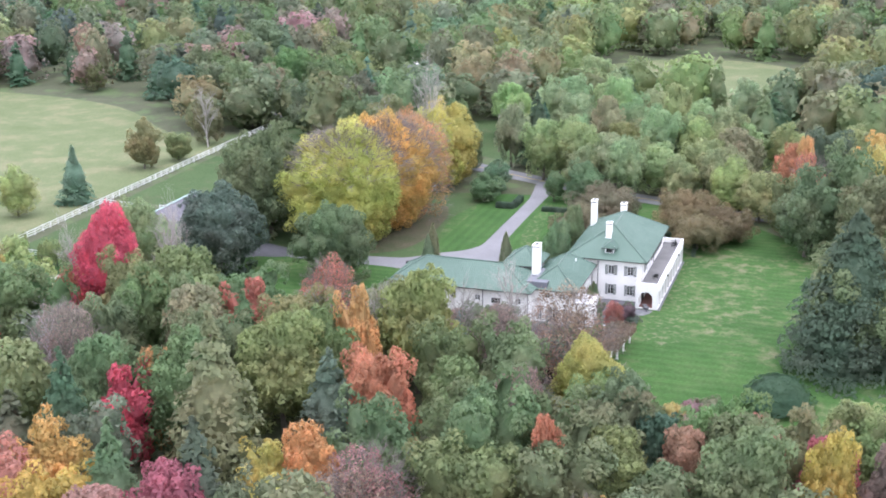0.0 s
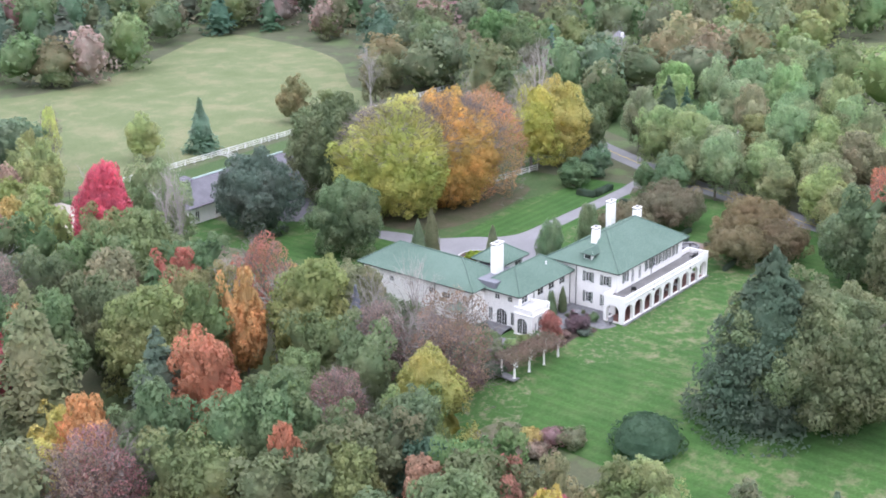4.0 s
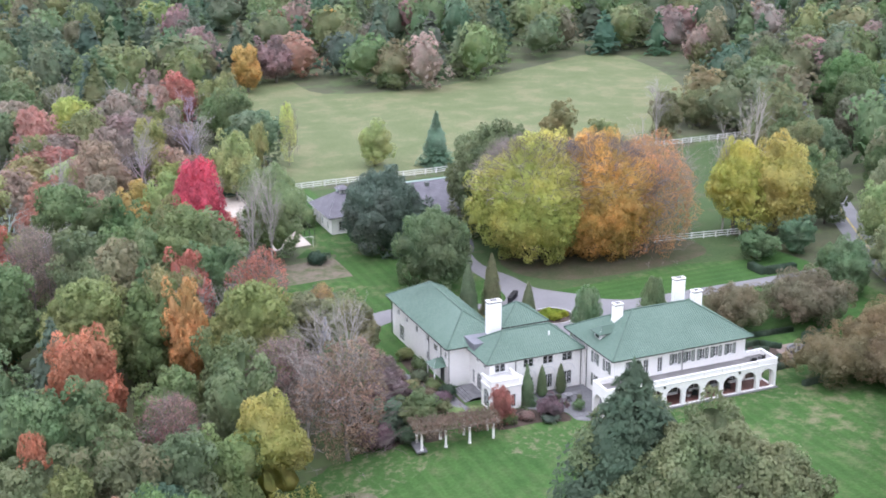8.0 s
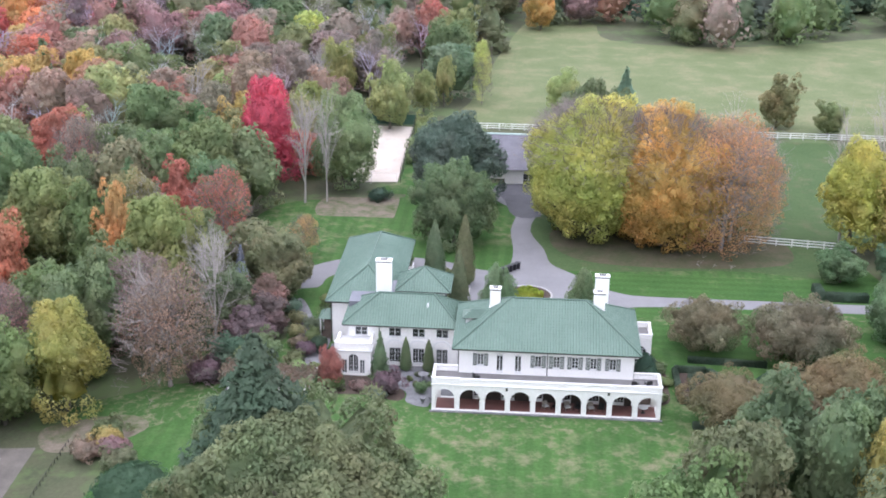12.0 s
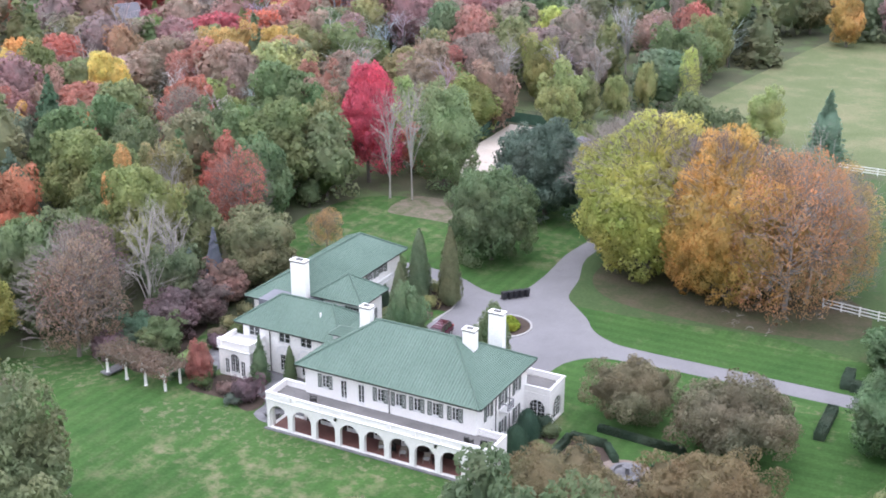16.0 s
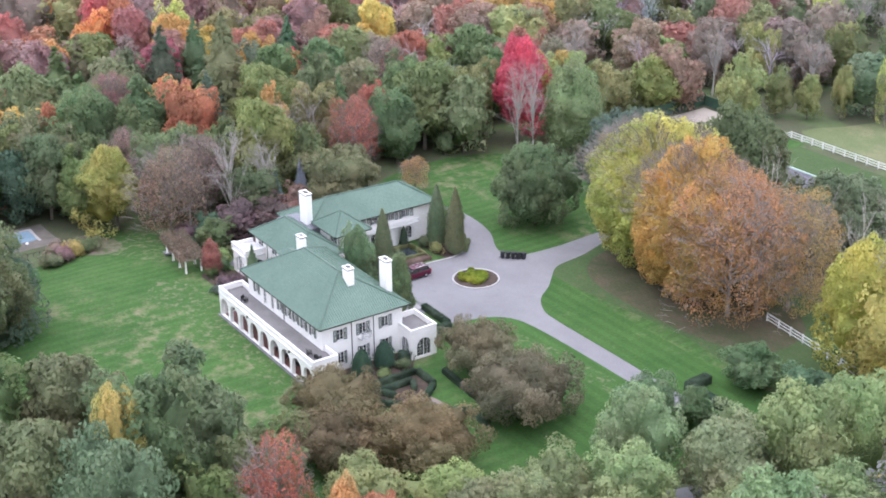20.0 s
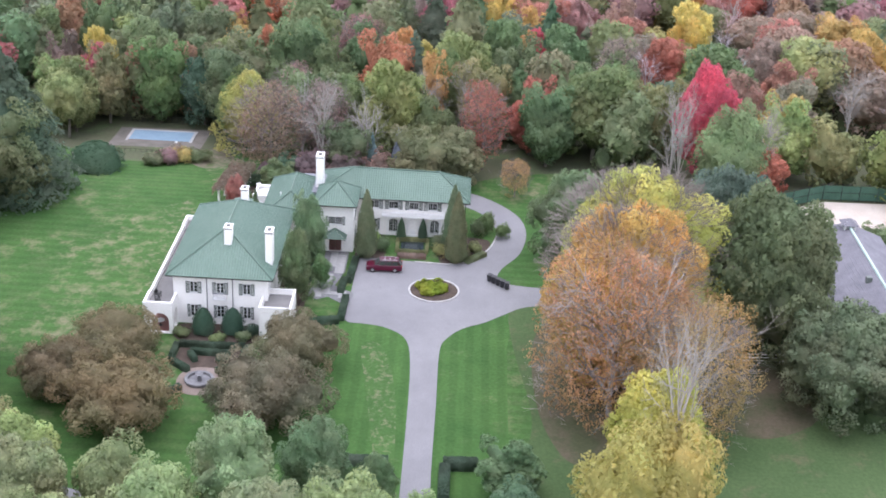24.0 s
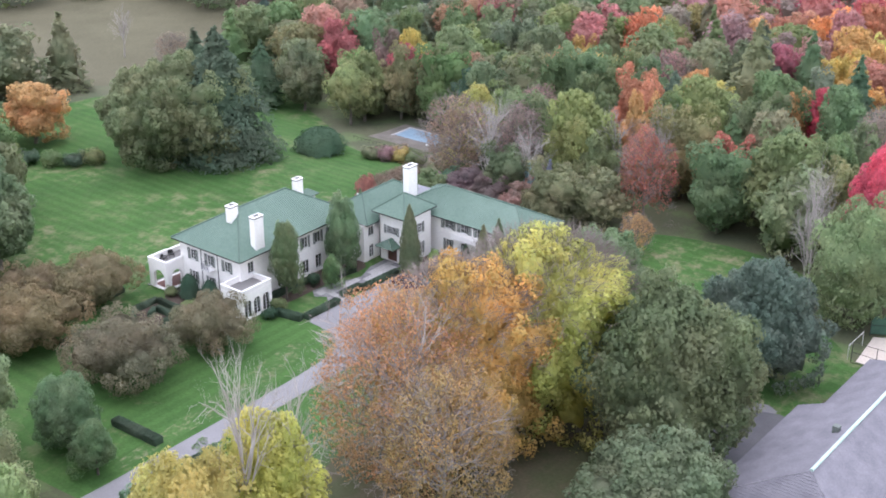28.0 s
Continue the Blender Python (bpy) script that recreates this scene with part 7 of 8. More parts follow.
def rail_fence(x0, y0, x1, y1, rails=3, height=1.3, material=FENCEWHITE, label="white painted post-and-rail paddock fence"):
    """Post-and-rail fence: square posts with sloping tops and flat rails between them."""
    ln = math.hypot(x1 - x0, y1 - y0)
    n = max(1, round(ln / 2.5))
    fn = thing("paddock_fence", (x0, y0, 0), label, "fence", "paddock fences", math.degrees(math.atan2(y1 - y0, x1 - x0)))
    post = Geo().box(-0.08, -0.08, -0.1, 0.08, 0.08, height).box(-0.1, -0.1, height, 0.1, 0.1, height + 0.05).mesh("post", material)
    rail = Geo().box(0, -0.12, 0, ln / n, -0.08, 0.15).mesh("rail", material)
    for k in range(n + 1):
        p = new("post", post)
        p.parent = fn
        p.matrix_basis = pose(k * ln / n, 0, 0)
        for j in range(rails if k < n else 0):
            q = new("rail", rail)
            q.parent = fn
            q.matrix_basis = pose(k * ln / n, 0, 0.3 + j * (height - 0.4) / (rails - 1))
    return fn


rail_fence(-6.0, 122.5, 30, 122.5)
rail_fence(30, 122.5, 76, 122.5)
rail_fence(76, 122.5, 116, 122.5)
rail_fence(-6.0, 122.5, -4.6, 104.0)
rail_fence(45.5, 61.2, 62.6, 58.8)
rail_fence(35.4, 85.8, 34.8, 98.0)
rail_fence(30, 122.5, 29.6, 112.0)
rail_fence(29.6, 108.0, 29.6, 101.0)
rail_fence(26.4, 75.6, 26.0, 83.4)

# mesh fence round the sand arena
arena = thing("arena_fence", (0, 0, 0), "tall dark mesh fence with a green windscreen round the sand court", "fence")
line = [(-20.8, 84.6), (-29.2, 98.8), (-30.0, 123), (-12.8, 123), (-12.4, 85.6)]
for (ax, ay), (bx, by) in zip(line, line[1:]):
    ln = math.hypot(bx - ax, by - ay)
    m = round(ln / 3)
    for k in range(m + 1):
        x, y = ax + (bx - ax) * k / m, ay + (by - ay) * k / m
        part("post", Geo().tube((x, y, -0.1), (x, y, 3.0), 0.05, 0.05, 6), IRON, arena)
    for z in (0.1, 1.5, 2.95):
        part("rail", Geo().tube((ax, ay, z), (bx, by, z), 0.03, 0.03, 5), IRON, arena)
part("windscreen", Geo().box(0, -0.03, 0.3, 17.2, 0.03, 2.4), GREENNET, arena, "green windscreen net", pose(-30.0, 122.95, 0, 0, 0, 0))
for a, b in zip(line[:2], line[1:3]):
    part("windscreen", Geo().box(0, 0.05, 0.2, math.dist(a, b), 0.09, 2.7), GREENNET, arena, "green windscreen net", pose(*a, 0, 0, 0, math.degrees(math.atan2(b[1] - a[1], b[0] - a[0]))))
part("gate", Geo().box(-17.6, 84.9, 0.0, -17.55, 84.95, 2.0).box(-13.0, 84.9, 0, -12.95, 84.95, 2.0).box(-17.55, 84.9, 1.95, -13.0, 84.95, 2.0), FENCEWHITE, arena, "pale gate frame")

# ---- the stable ----
barn = thing("stable", (0, 2.3, -0.4), "long white stable with a lilac-grey slate roof, cupola and arched windows", "stable")
g = Geo()
wall(g, "x", 87.8, -7.6, 8.7, 0.0, 3.9, 0.3, [(-6.2, -5.0, 1.0, 3.0, 1.0), (-1.0, 0.2, 1.0, 2.6), (4.0, 5.2, 1.0, 2.6)])
wall(g, "x", 99.0, -7.6, 27.0, 0.0, 3.6, 0.3, [(-4, -3, 1.2, 2.6), (4, 5, 1.2, 2.6), (14, 15, 1.2, 2.6), (22, 23, 1.2, 2.6)])
wall(g, "y", -7.6, 88.1, 99.0, 0.0, 3.9, 0.3, [(89.8, 90.6, 1.0, 2.4), (93.0, 94.0, 1.0, 2.8, 1.0), (96.4, 97.2, 1.0, 2.4)])
part("wall", g, STUCCO, barn, "white stucco stable wall")
g = Geo()
wall(g, "x", 85.0, 6.3, 27.0, 0.0, 3.2, 0.3, [(9.6, 11.6, 0.1, 2.4), (12.4, 14.4, 0.1, 2.4), (19.0, 20.2, 1.2, 2.6), (23, 24.2, 1.2, 2.6)])
wall(g, "y", 6.3, 85.3, 87.8, 0.0, 3.2, 0.3)
wall(g, "y", 26.7, 85.3, 99.0, 0.0, 3.2, 0.3, [(91, 93.6, 0.1, 2.8, 1.0)])
part("wall", g, STUCCO, barn, "white stucco stable wall")
for x, z0, z1, w in ((-5.6, 1.0, 2.8, 1.0), (-0.4, 1.0, 2.6, 1.2), (4.6, 1.0, 2.6, 1.2)):
    window(barn, "S", x, 87.8, z0, z1, w, False, 2, 3)
for x in (19.6, 23.6):
    window(barn, "S", x, 85.0, 1.2, 2.6, 1.2, False, 2, 3)
for x in (10.6, 13.4):
    window(barn, "S", x, 85.0, 0.1, 2.4, 2.0, False, 4, 4, sill=False)
for y, w in ((90.2, 0.8), (93.5, 1.0), (96.8, 0.8)):
    window(barn, "W", -7.6, y, 1.0, 2.4, w, False, 2, 2)
br = part("roof", Geo().face(((5.6, 84.4, 3.2), (5.6, 93.4, 7.2), (5.6, 93.4, 7.0), (5.6, 84.4, 3.0))), SLATE, barn, "lilac-grey slate hip roof")
for f in (((-8.4, 87.0, 3.9), (9.3, 87.0, 3.9), (9.3, 93.4, 7.2), (-4.6, 93.4, 7.2)), ((5.6, 84.4, 3.2), (27.7, 84.4, 3.2), (23.0, 93.4, 7.2), (5.6, 93.4, 7.2)),
          ((27.7, 84.4, 3.2), (27.7, 99.9, 3.6), (23.0, 93.4, 7.2), (23.0, 93.4, 7.2)),
          ((27.7, 99.9, 3.6), (-8.4, 99.9, 3.6), (-4.6, 93.4, 7.2), (23.0, 93.4, 7.2)), ((-8.4, 99.9, 3.6), (-8.4, 87.0, 3.9), (-4.6, 93.4, 7.2), (-4.6, 93.4, 7.2))):
    g = Geo()
    slope(g, *f, 18)
    part("roof_slope", g, SLATE, br)
part("ridge_cap", Geo().tube((-4.6, 93.4, 7.25), (23.0, 93.4, 7.25), 0.2, 0.2, 8), COPPER, br, "pale green copper ridge cap")
part("soffit", Geo().box(-8.3, 87.1, 3.5, 8.6, 99.8, 3.58), TRIM, br)
part("soffit", Geo().box(5.7, 84.5, 3.0, 27.6, 99.8, 3.08), TRIM, br)
part("chimney", Geo().box(13.2, 91.6, 6.0, 13.9, 92.3, 7.3), SHUTTER, br, "small dark roof vent")
cup = part("cupola", Geo().box(-4.3, 92.6, 6.4, -2.7, 94.2, 7.6), TRIM, barn, "square white cupola with a slate cap")
cap = Geo()
for f in (((-4.7, 92.2, 7.6), (-2.3, 92.2, 7.6)), ((-2.3, 92.2, 7.6), (-2.3, 94.6, 7.6)), ((-2.3, 94.6, 7.6), (-4.7, 94.6, 7.6)), ((-4.7, 94.6, 7.6), (-4.7, 92.2, 7.6))):
    slope(cap, *f, (-3.5, 93.4, 8.4), (-3.5, 93.4, 8.4), 4)
part("cupola_roof", cap, SLATE, cup)
for s in (0, 1, 2, 3):
    m = Matrix.Translation((-3.5, 93.4, 0)) @ pose(0, 0, 0, 0, 0, 90 * s)
    lv = Geo()
    for k in range(5):
        lv.box(-0.55, -0.83, 6.85 + k * 0.14, 0.55, -0.79, 6.93 + k * 0.14, m)
    part("louvre", lv, SHUTTER, cup)


def far_house(x, y, turn, w, d, h, roof, label, z=0.0):
    """A plain gabled house far off: walls, roof, chimney, windows."""
    hs = thing("house", (x, y, z), label, "house", turn=turn)
    g = Geo()
    wall(g, "x", -d / 2, -w / 2, w / 2, 0, h, 0.3, [(-w / 2 + 1 + 2.2 * k, -w / 2 + 2 + 2.2 * k, zz, zz + 1.4) for k in range(int(w / 2.4)) for zz in (0.9, 3.7) if zz + 1.5 < h])
    wall(g, "x", d / 2 - 0.3, -w / 2, w / 2, 0, h, 0.3)
    wall(g, "y", -w / 2, -d / 2 + 0.3, d / 2 - 0.3, 0, h, 0.3, [(-1, 0, 1, 2.4), (1.4, 2.4, 1, 2.4)])
    wall(g, "y", w / 2 - 0.3, -d / 2 + 0.3, d / 2 - 0.3, 0, h, 0.3)
    for sx in (-w / 2, w / 2):
        g.face([(sx, -d / 2, h), (sx, d / 2, h), (sx, 0, h + d * 0.4)])
    part("wall", g, STUCCO, hs, "white house wall")
    for k in range(int(w / 2.4)):
        for zz in (0.9, 3.7):
            if zz + 1.5 < h:
                window(hs, "S", -w / 2 + 1.5 + 2.2 * k, -d / 2, zz, zz + 1.4, 1.0, False, 2, 2, sill=False)
    g = Geo()
    slope(g, (-w / 2 - 0.5, -d / 2 - 0.5, h - 0.3), (w / 2 + 0.5, -d / 2 - 0.5, h - 0.3), (w / 2 + 0.5, 0, h + d * 0.4 + 0.1), (-w / 2 - 0.5, 0, h + d * 0.4 + 0.1), 10)
    slope(g, (w / 2 + 0.5, d / 2 + 0.5, h - 0.3), (-w / 2 - 0.5, d / 2 + 0.5, h - 0.3), (-w / 2 - 0.5, 0, h + d * 0.4 + 0.1), (w / 2 + 0.5, 0, h + d * 0.4 + 0.1), 10)
    part("roof", g, roof, hs)
    part("chimney", Geo().box(-w / 4, -0.5, h, -w / 4 + 0.9, 0.4, h + d * 0.4 + 1.6), TRIM, hs)
    return hs


far_house(165, 100, 35, 15, 9, 5.6, SLATE, "grey-roofed white house far beyond the willows")
far_house(-150, 146, 60, 12, 8, 5.6, SLATE, "white gabled house half hidden in the woods")

# ---- parked car, bins, furniture ----
def minivan(x, y, turn):
    """A people carrier: lofted body, glasshouse, wheels, lamps and roof rails. Its nose points along -x."""
    car = thing("minivan", (x, y, 0.03), "maroon minivan parked on the forecourt with silver roof rails", "car", turn=turn)
    def loft(sections, n=None):
        g = Geo()
        ring = [[(sx, yy, zz) for yy, zz in pts] for sx, pts in sections]
        for a, b in zip(ring, ring[1:]):
            k = len(a)
            for i in range(k):
                g.face([a[i], b[i], b[(i + 1) % k], a[(i + 1) % k]])
        g.face(ring[0])
        g.face(ring[-1][::-1])
        return g
    def low(w, z0, z1):
        return [(-w, z0 + 0.1), (-w * 0.97, z1 - 0.12), (-w * 0.88, z1), (w * 0.88, z1), (w * 0.97, z1 - 0.12), (w, z0 + 0.1), (w * 0.92, z0), (-w * 0.92, z0)]
    part("body", loft([(-2.52, low(0.78, 0.36, 0.72)), (-2.42, low(0.9, 0.28, 0.86)), (-1.6, low(0.97, 0.25, 1.02)), (-1.1, low(0.98, 0.25, 1.08)), (2.1, low(0.98, 0.25, 1.1)), (2.5, low(0.95, 0.3, 1.06)), (2.56, low(0.88, 0.4, 1.0))]), CARPAINT, car, "glossy maroon body")
    def top(w0, w1, z1):
        return [(-w0, 1.05), (-w1, z1), (w1, z1), (w0, 1.05)]
    part("glasshouse", loft([(-1.35, top(0.85, 0.8, 1.1)), (-0.55, top(0.9, 0.72, 1.62)), (1.95, top(0.9, 0.72, 1.66)), (2.42, top(0.88, 0.78, 1.12))]), GLASS, car, "dark tinted windows")
    part("roof_panel", Geo().box(-0.6, -0.7, 1.62, 2.05, 0.7, 1.7), CARPAINT, car)
    for s in (-1, 1):
        for px in (-0.95, 0.25, 1.15, 2.1):
            part("pillar", Geo().tube((px, s * 0.93, 1.05), (px + (0.35 if px < 0 else 0.0), s * 0.73, 1.64), 0.04, 0.04, 5), CARPAINT, car)
        part("roof_rail", Geo().box(-0.2, s * 0.62 - 0.03, 1.76, 1.9, s * 0.62 + 0.03, 1.8).box(-0.2, s * 0.62 - 0.03, 1.7, -0.1, s * 0.62 + 0.03, 1.76).box(1.8, s * 0.62 - 0.03, 1.7, 1.9, s * 0.62 + 0.03, 1.76), CHROME, car, "silver roof rail")
        part("headlight", Geo().box(-2.5, s * 0.7 - 0.16, 0.66, -2.3, s * 0.7 + 0.16, 0.82), CHROME, car)
        part("tail_light", Geo().box(2.46, s * 0.82 - 0.1, 0.8, 2.58, s * 0.82 + 0.1, 1.1), REDLAMP, car)
        part("mirror", Geo().box(-0.98, s * 1.06 - 0.09, 1.02, -0.85, s * 1.06 + 0.09, 1.18), CARPAINT, car)
        for wx in (-1.6, 1.55):
            t = part("wheel", Geo().tube((wx, s * 0.76, 0.34), (wx, s * 1.0, 0.34), 0.34, 0.34, 18), TYRE, car, "black tyre on a silver rim")
            part("rim", Geo().tube((wx, s * 0.98, 0.34), (wx, s * 1.015, 0.34), 0.22, 0.2, 14), RIM, t)
    for k in range(3):
        part("roof_bar", Geo().box(0.1 + k * 0.7, -0.62, 1.76, 0.16 + k * 0.7, 0.62, 1.79), CHROME, car)
    return car


minivan(5.4, 28.8, 92)


def wheelie_bin(x, y, turn):
    b = thing("wheelie_bin", (x, y, 0.03), "black plastic wheeled rubbish bin on the drive", "bin", "bins on the drive", turn)
    g = Geo()
    lo, hi = [(-0.24, -0.26), (0.24, -0.26), (0.24, 0.26), (-0.24, 0.26)], [(-0.32, -0.34), (0.32, -0.34), (0.32, 0.36), (-0.32, 0.36)]
    for i in range(4):
        j = (i + 1) % 4
        g.face([(*lo[i], 0.06), (*lo[j], 0.06), (*hi[j], 1.02), (*hi[i], 1.02)])
    g.face([(*p, 0.06) for p in lo[::-1]])
    part("tub", g, BLACK, b)
    part("lid", Geo().box(-0.34, -0.38, 1.02, 0.34, 0.38, 1.09).box(-0.3, 0.38, 1.0, 0.3, 0.46, 1.05), BLACK, b)
    for s in (-1, 1):
        part("wheel", Geo().tube((s * 0.3, 0.28, 0.12), (s * 0.36, 0.28, 0.12), 0.12, 0.12, 10), TYRE, b)
    return b


for k in range(5):
    wheelie_bin(7.3 + k * 0.55, 43.8 + k * 0.6, 60 + 6 * k)


def garden_chair(x, y, z, turn, material, label, group):
    """An armchair: frame, seat, back and four legs."""
    c = thing("garden_chair", (x, y, z), label, "chair", group, turn)
    part("seat", Geo().box(-0.33, -0.33, 0.36, 0.33, 0.33, 0.46), CUSHION if material is WEATHERED else material, c)
    part("backrest", Geo().box(-0.33, 0.28, 0.46, 0.33, 0.36, 0.95), material, c)
    for s in (-1, 1):
        part("armrest", Geo().box(s * 0.36 - 0.04, -0.33, 0.6, s * 0.36 + 0.04, 0.33, 0.65), material, c)
        for yy in (-0.3, 0.3):
            part("leg", Geo().box(s * 0.34 - 0.03, yy - 0.03, 0.0, s * 0.34 + 0.03, yy + 0.03, 0.6), material, c)
    return c


garden_chair(24.0, 1.0, 3.63, 160, IRON, "dark metal chair on the roof terrace", "terrace chairs")
garden_chair(25.6, 1.3, 3.63, 200, IRON, "dark metal chair on the roof terrace", "terrace chairs")
garden_chair(5.2, 1.2, 3.63, 120, IRON, "dark metal chair on the roof terrace", "terrace chairs")
for x, turn in ((13.6, 30), (14.8, -40), (16.2, 20), (17.4, -30), (19.0, 15), (20.2, -20)):
    garden_chair(x, 1.3, 0.14, turn, IRON if turn < 0 else WEATHERED, "dark metal chair in the loggia" if turn < 0 else "wooden lounge chair with a pale cushion in the loggia", "loggia chairs")
tb = thing("round_table", (25.2, 1.4, 0.14), "round white table in the end bay of the loggia", "table")
part("tabletop", Geo().ring(0, 0, [(0.55, 0.7), (0.6, 0.72), (0.6, 0.75), (0.55, 0.77)], 20), TRIM, tb)
part("pedestal", Geo().ring(0, 0, [(0.3, 0), (0.08, 0.1), (0.08, 0.7)], 12), IRON, tb)
lamp = thing("garden_lamp", (-14.8, 5.6, ground_z(-14.8, 5.6)), "short garden lamp post with a white head", "lamp")
part("post", Geo().tube((0, 0, 0), (0, 0, 1.9), 0.04, 0.04, 6), IRON, lamp)
part("head", Geo().ring(0, 0, [(0.1, 1.9), (0.22, 2.0), (0.22, 2.15), (0.05, 2.25)], 10), TRIM, lamp)


def utility_pole(x, y, turn):
    pole = thing("utility_pole", (x, y, 0), "weathered wooden utility pole with a crossarm beside the road", "utility pole", "utility poles", turn)
    part("post", Geo().tube((0, 0, -0.3), (0, 0, 9.4), 0.16, 0.11, 8), WEATHERED, pole)
    part("crossarm", Geo().box(-1.1, -0.06, 8.6, 1.1, 0.06, 8.72), WEATHERED, pole)
    for u in (-1.0, -0.4, 0.4, 1.0):
        part("insulator", Geo().tube((u, 0, 8.72), (u, 0, 8.9), 0.05, 0.04, 6), TRIM, pole)
    return pole


POLES = ((95.5, -3.6), (86.0, 24.0), (103.0, 56.0))
for x, y in POLES:
    utility_pole(x, y, 15)
for (ax, ay), (bx, by) in zip(POLES, POLES[1:]):
    for u in (-1.0, 1.0):
        g = Geo()
        pts = [(ax + u + (bx - ax) * k / 10, ay + (by - ay) * k / 10, 8.9 - 1.1 * (1 - (k / 5 - 1) ** 2)) for k in range(11)]
        for a, b in zip(pts, pts[1:]):
            g.tube(a, b, 0.025, 0.025, 4)
        solo("power_line", g, BLACK, "thin dark overhead wire between utility poles", "wire", "", "overhead wires")

# ---- the woods, joined ----
ZONES = {
    "west": ("olive", "green", "deepoak", "green", "laurel", "olive", "green", "rust", "coral", "green", "deepoak", "moss", "laurel", "green", "laurel", "moss"),
    "north_west": ("mauve", "grey", "rust", "grey", "olive", "grey", "moss", "mauve", "grey", "lime", "pink", "grey", "green", "rust", "coral", "olive"),
    "far_west": ("coral", "redorange", "green", "pink", "olive", "mauve", "orange", "grey", "green", "rust", "mauve", "grey", "deepoak", "maroon", "coral", "olive", "pink", "rust"),
    "north": ("green", "dark", "laurel", "green", "dark", "laurel", "rust", "green", "dark", "deepoak"),
    "east": ("green", "deepoak", "moss", "olive", "green", "laurel", "dark", "moss", "olive", "deepoak"),
    "south": ("green", "dark", "green", "dark", "deepoak", "green", "moss", "dark", "olive", "green", "rust"),
}
CLEAR = [
    lawn_line,
    [(20, -80), (112, -80), (112, 0), (98, 36), (80, 40), (60, -5), (40, -25)],
    [(-7, 84), (-10, 118), (-27, 118), (-27, 100), (-18, 79), (-8, 76)],
    [(-8, 80), (40, 80), (36, 60), (66, 56), (86, 66), (94, 90), (100, 120), (103, 138), (134, 170), (144, 208), (137, 236), (94, 218), (62, 206), (38, 208), (33, 232), (11, 233), (1, 180), (-5, 140), (-8, 120)],
    [(66, 60), (60, 30), (58, -10), (64, -60), (80, -90), (92, -88), (76, -40), (71, -8), (74, 12), (80, 28), (89, 46), (101, 70), (122, 104), (154, 148), (146, 152), (114, 106), (92, 72), (82, 56)],
    [(150, -24), (190, -18), (244, -16), (268, 16), (254, 54), (215, 66), (178, 32)],
    [(84, 10), (104, -4), (150, 0), (150, 60), (120, 84), (100, 60)],
    [(-28, -78), (-58, -80), (-94, -94), (-94, -152), (-40, -176), (-6, -130)],
    [(-57.5, -30), (-33, -40), (-20, 0), (-38, 2), (-57, -4)],
    [(10, 60), (70, 60), (70, 84), (10, 88)],
    [(-37, 72), (-30, 58), (-10, 58), (-10, 80), (-24, 84)],
    [(56, 40), (84, 42), (88, 70), (56, 66)],
    [(128, 76), (160, 82), (176, 96), (172, 114), (150, 108), (130, 92)],
]


def zone(x, y):
    if x < -90 and y > 36 or x < -110 and y > -10:
        return "far_west"
    if x < -6 and y > 62:
        return "north_west" if y < 190 else "north"
    if x < -20 and y > -60:
        return "west"
    if y < -40:
        return "south"
    if y > 150:
        return "north"
    return "east"


def far_proto(kind, k, n, size):
    rng = np.random.default_rng(900 + 17 * k + ord(kind[0]))
    if kind == "pine":
        return pine_crown(rng, 4.2, 1.5, 15.0, 10, n, size * 1.1, 1.2)
    if kind == "bare":
        g = limbs(rng, 15.4, 5.6, 0.22, 2.6, 10, twigs=3, spread=0.4)
        v = np.array(g.v)
        return joined([(v, np.array([q for q in g.f if len(q) == 4]), unit(v - np.array([0, 0, 6])), np.ones(len(v)))])
    return lobed_crown(rng, 5.4, 0.6, 15.0, 12 + 2 * k if n > 400 else 9, n, size, 0.87, rings=(18, 12) if n > 400 else (11, 7))


NEARWOOD = {(k, i): far_proto(k, i, 1650, 0.31) for k in ("oak", "pine", "bare") for i in range(3)}
FARWOOD = {(k, i): far_proto(k, i, 330, 0.5) for k in ("oak", "pine") for i in range(3)}
BRUSH = far_proto("oak", 5, 180, 0.5)
rng = random.Random(11)
woods = {}


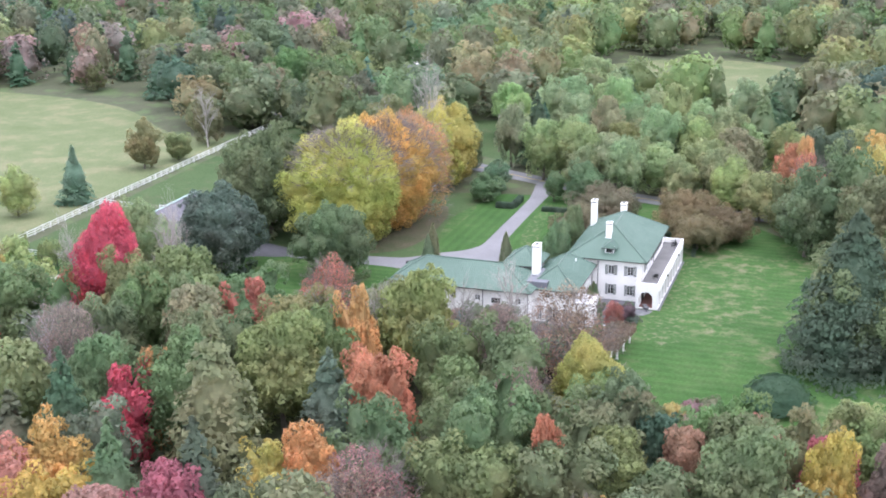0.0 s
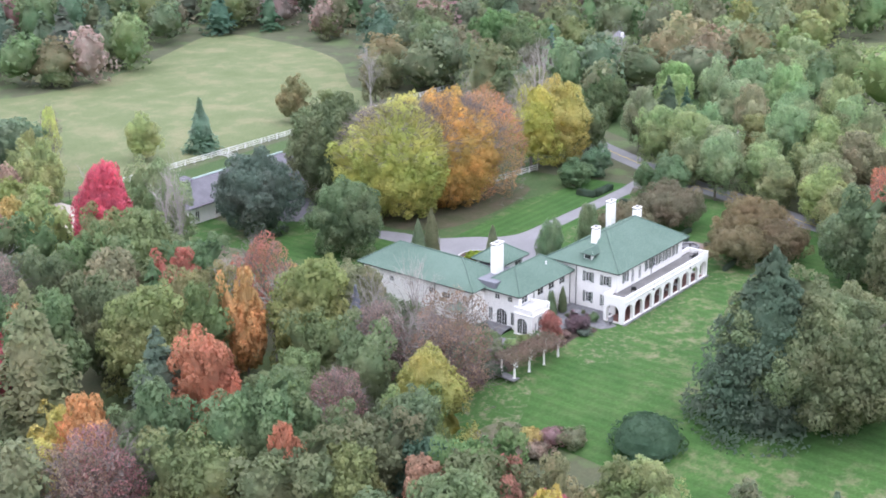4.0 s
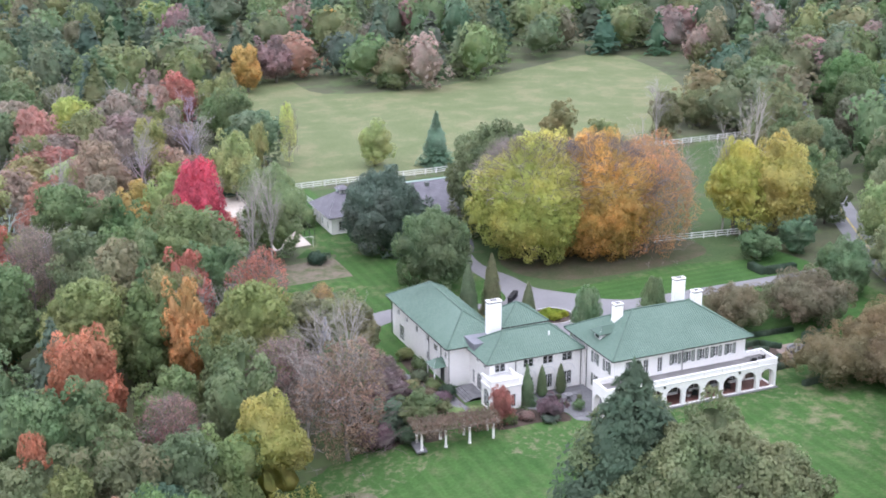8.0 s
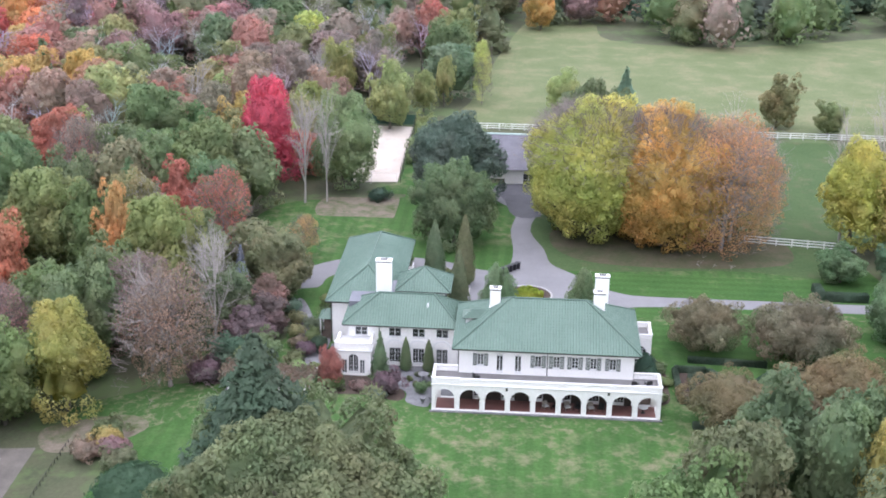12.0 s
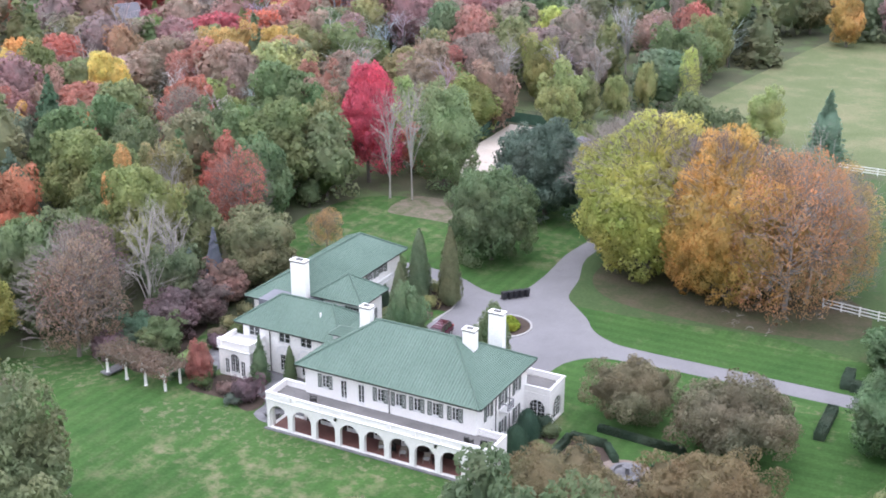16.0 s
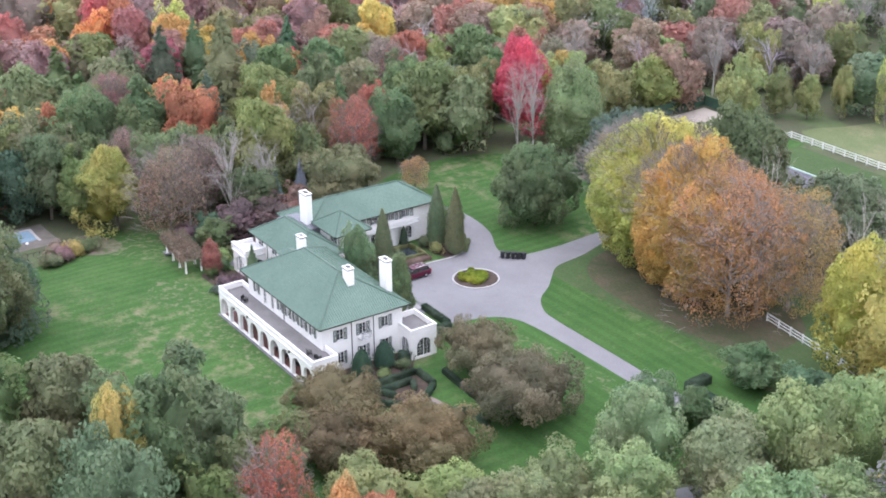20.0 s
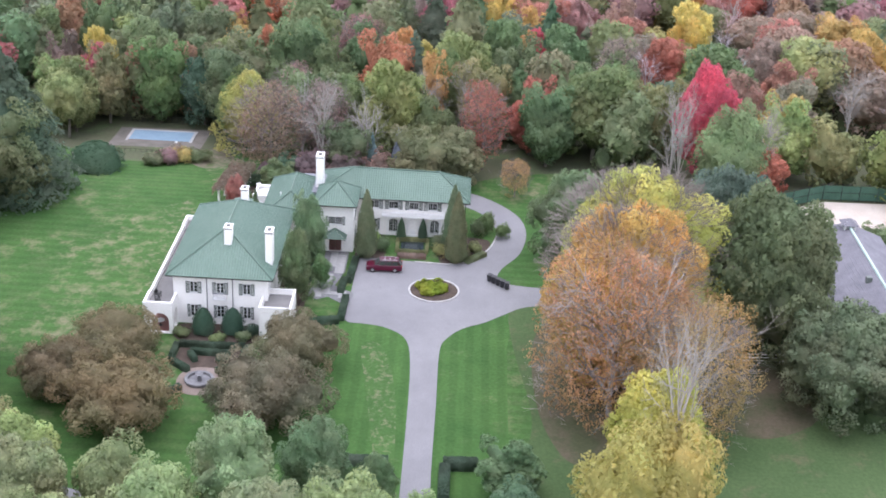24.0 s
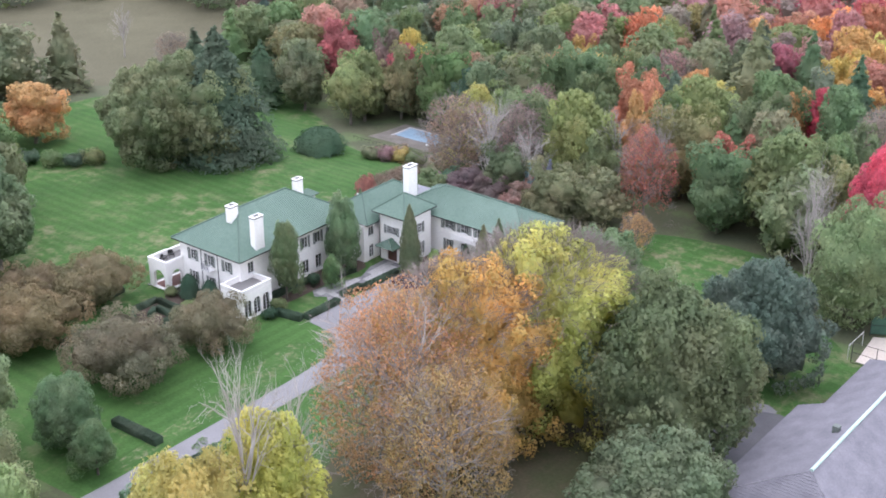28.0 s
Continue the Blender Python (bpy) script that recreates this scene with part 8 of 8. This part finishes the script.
def scatter(step, near):
    lo, hi = (-235, 225), (-190, 330)
    if not near:
        lo, hi = (-330, 620), (-330, 640)
    y = hi[0]
    while y < hi[1]:
        x = lo[0]
        while x < lo[1]:
            px, py = x + rng.uniform(-0.42, 0.42) * step, y + rng.uniform(-0.42, 0.42) * step
            x += step
            core = -140 < px < 60 and -110 < py < 200
            if px + py < -275 or py < -55 and py < 26 + (px - 69) * 1.484 - 30 or px < -250 or py > 470:
                continue
            if core != near or -14 < px < 40 and 115 < py < 135 or any(inside(px, py, c) for c in CLEAR):
                continue
            r = rng.uniform(0.8, 1.3) * (1.2 if near else 1.4)
            if near and any((px - a) ** 2 + (py - b) ** 2 < (0.64 * (q + 4.0 * r)) ** 2 for a, b, q in PLANTED):
                continue
            tint = rng.choice(ZONES[zone(px, py)])
            if tint == "grey" and not near:
                tint = "rust"
            kind = "bare" if tint == "grey" and near else "pine" if tint in ("dark", "green") and rng.random() < 0.7 else "oak"
            v, f, d, c = (NEARWOOD if near else FARWOOD)[kind, rng.randrange(3)]
            a = rng.uniform(0, 6.28)
            ca, sa = math.cos(a) * r, math.sin(a) * r
            h = rng.uniform(0.7, 1.05) * (1.0 if near else 1.15)
            w = np.stack([v[:, 0] * ca - v[:, 1] * sa + px, v[:, 0] * sa + v[:, 1] * ca + py, v[:, 2] * h + ground_z(px, py)], 1)
            turned = np.stack([d[:, 0] * math.cos(a) - d[:, 1] * math.sin(a), d[:, 0] * math.sin(a) + d[:, 1] * math.cos(a), d[:, 2]], 1)
            j = [k * rng.uniform(0.85, 1.15) for k in TINT[tint]]
            woods.setdefault((near, zone(px, py)), []).append((w, f, turned, c, np.tile((*j, 1.0), (len(w), 1))))
            if near and -62 < px < -14 and -8 < py < 104 and rng.random() < 0.8:
                # undergrowth at the edge of the woods
                bx, by, s = px + rng.uniform(-4, 4), py + rng.uniform(-4, 4), rng.uniform(0.3, 0.46)
                if not any(inside(bx, by, c) for c in CLEAR):
                    v, f, d, c = BRUSH
                    b = np.stack([v[:, 0] * s + bx, v[:, 1] * s + by, v[:, 2] * s * 0.8 + ground_z(bx, by)], 1)
                    tone = TINT[rng.choice(("green", "olive", "olive", "rust", "dark"))]
                    woods.setdefault((near, zone(px, py)), []).append((b, f, d, c, np.tile((*tone, 1.0), (len(b), 1))))
        y += step


scatter(8.8, True)
scatter(13.5, False)
NAMES = {"west": "mixed green and olive autumn wood west of the lawn", "north_west": "mauve, rust and half-bare autumn wood", "far_west": "red, coral and orange autumn wood",
         "north": "green and dark conifer wood behind the meadow", "east": "green and sage wood beyond the road", "south": "dark green wood south of the lawn"}
for (near, zn), items in woods.items():
    ob = new("woodland", leaf_mesh("woodland", *joined([q[:4] for q in items]), LEAF_FAR, np.concatenate([q[4] for q in items])))
    tagged(ob, NAMES[zn] if near else "distant " + NAMES[zn], "woodland", "", "stuff")
stems = Geo()
for (near, zn), items in woods.items():
    if near:
        for w, *_ in items:
            cx, cy, zz = float(w[:, 0].mean()), float(w[:, 1].mean()), ground_z(float(w[:, 0].mean()), float(w[:, 1].mean()))
            stems.tube((cx, cy, zz - 0.2), (cx, cy, zz + 7), 0.24, 0.12, 5, False)
solo("woodland_trunks", stems, BARK, "bare brown trunks inside the woods", "woodland", "stuff")

flagstones(patio, patio_line, 0.034, (0.6, 0.9, 1.2), 3, BLUEFLAG)
flagstones(front_walk, front_line, 0.04, (0.7, 1.0, 1.3), 4)
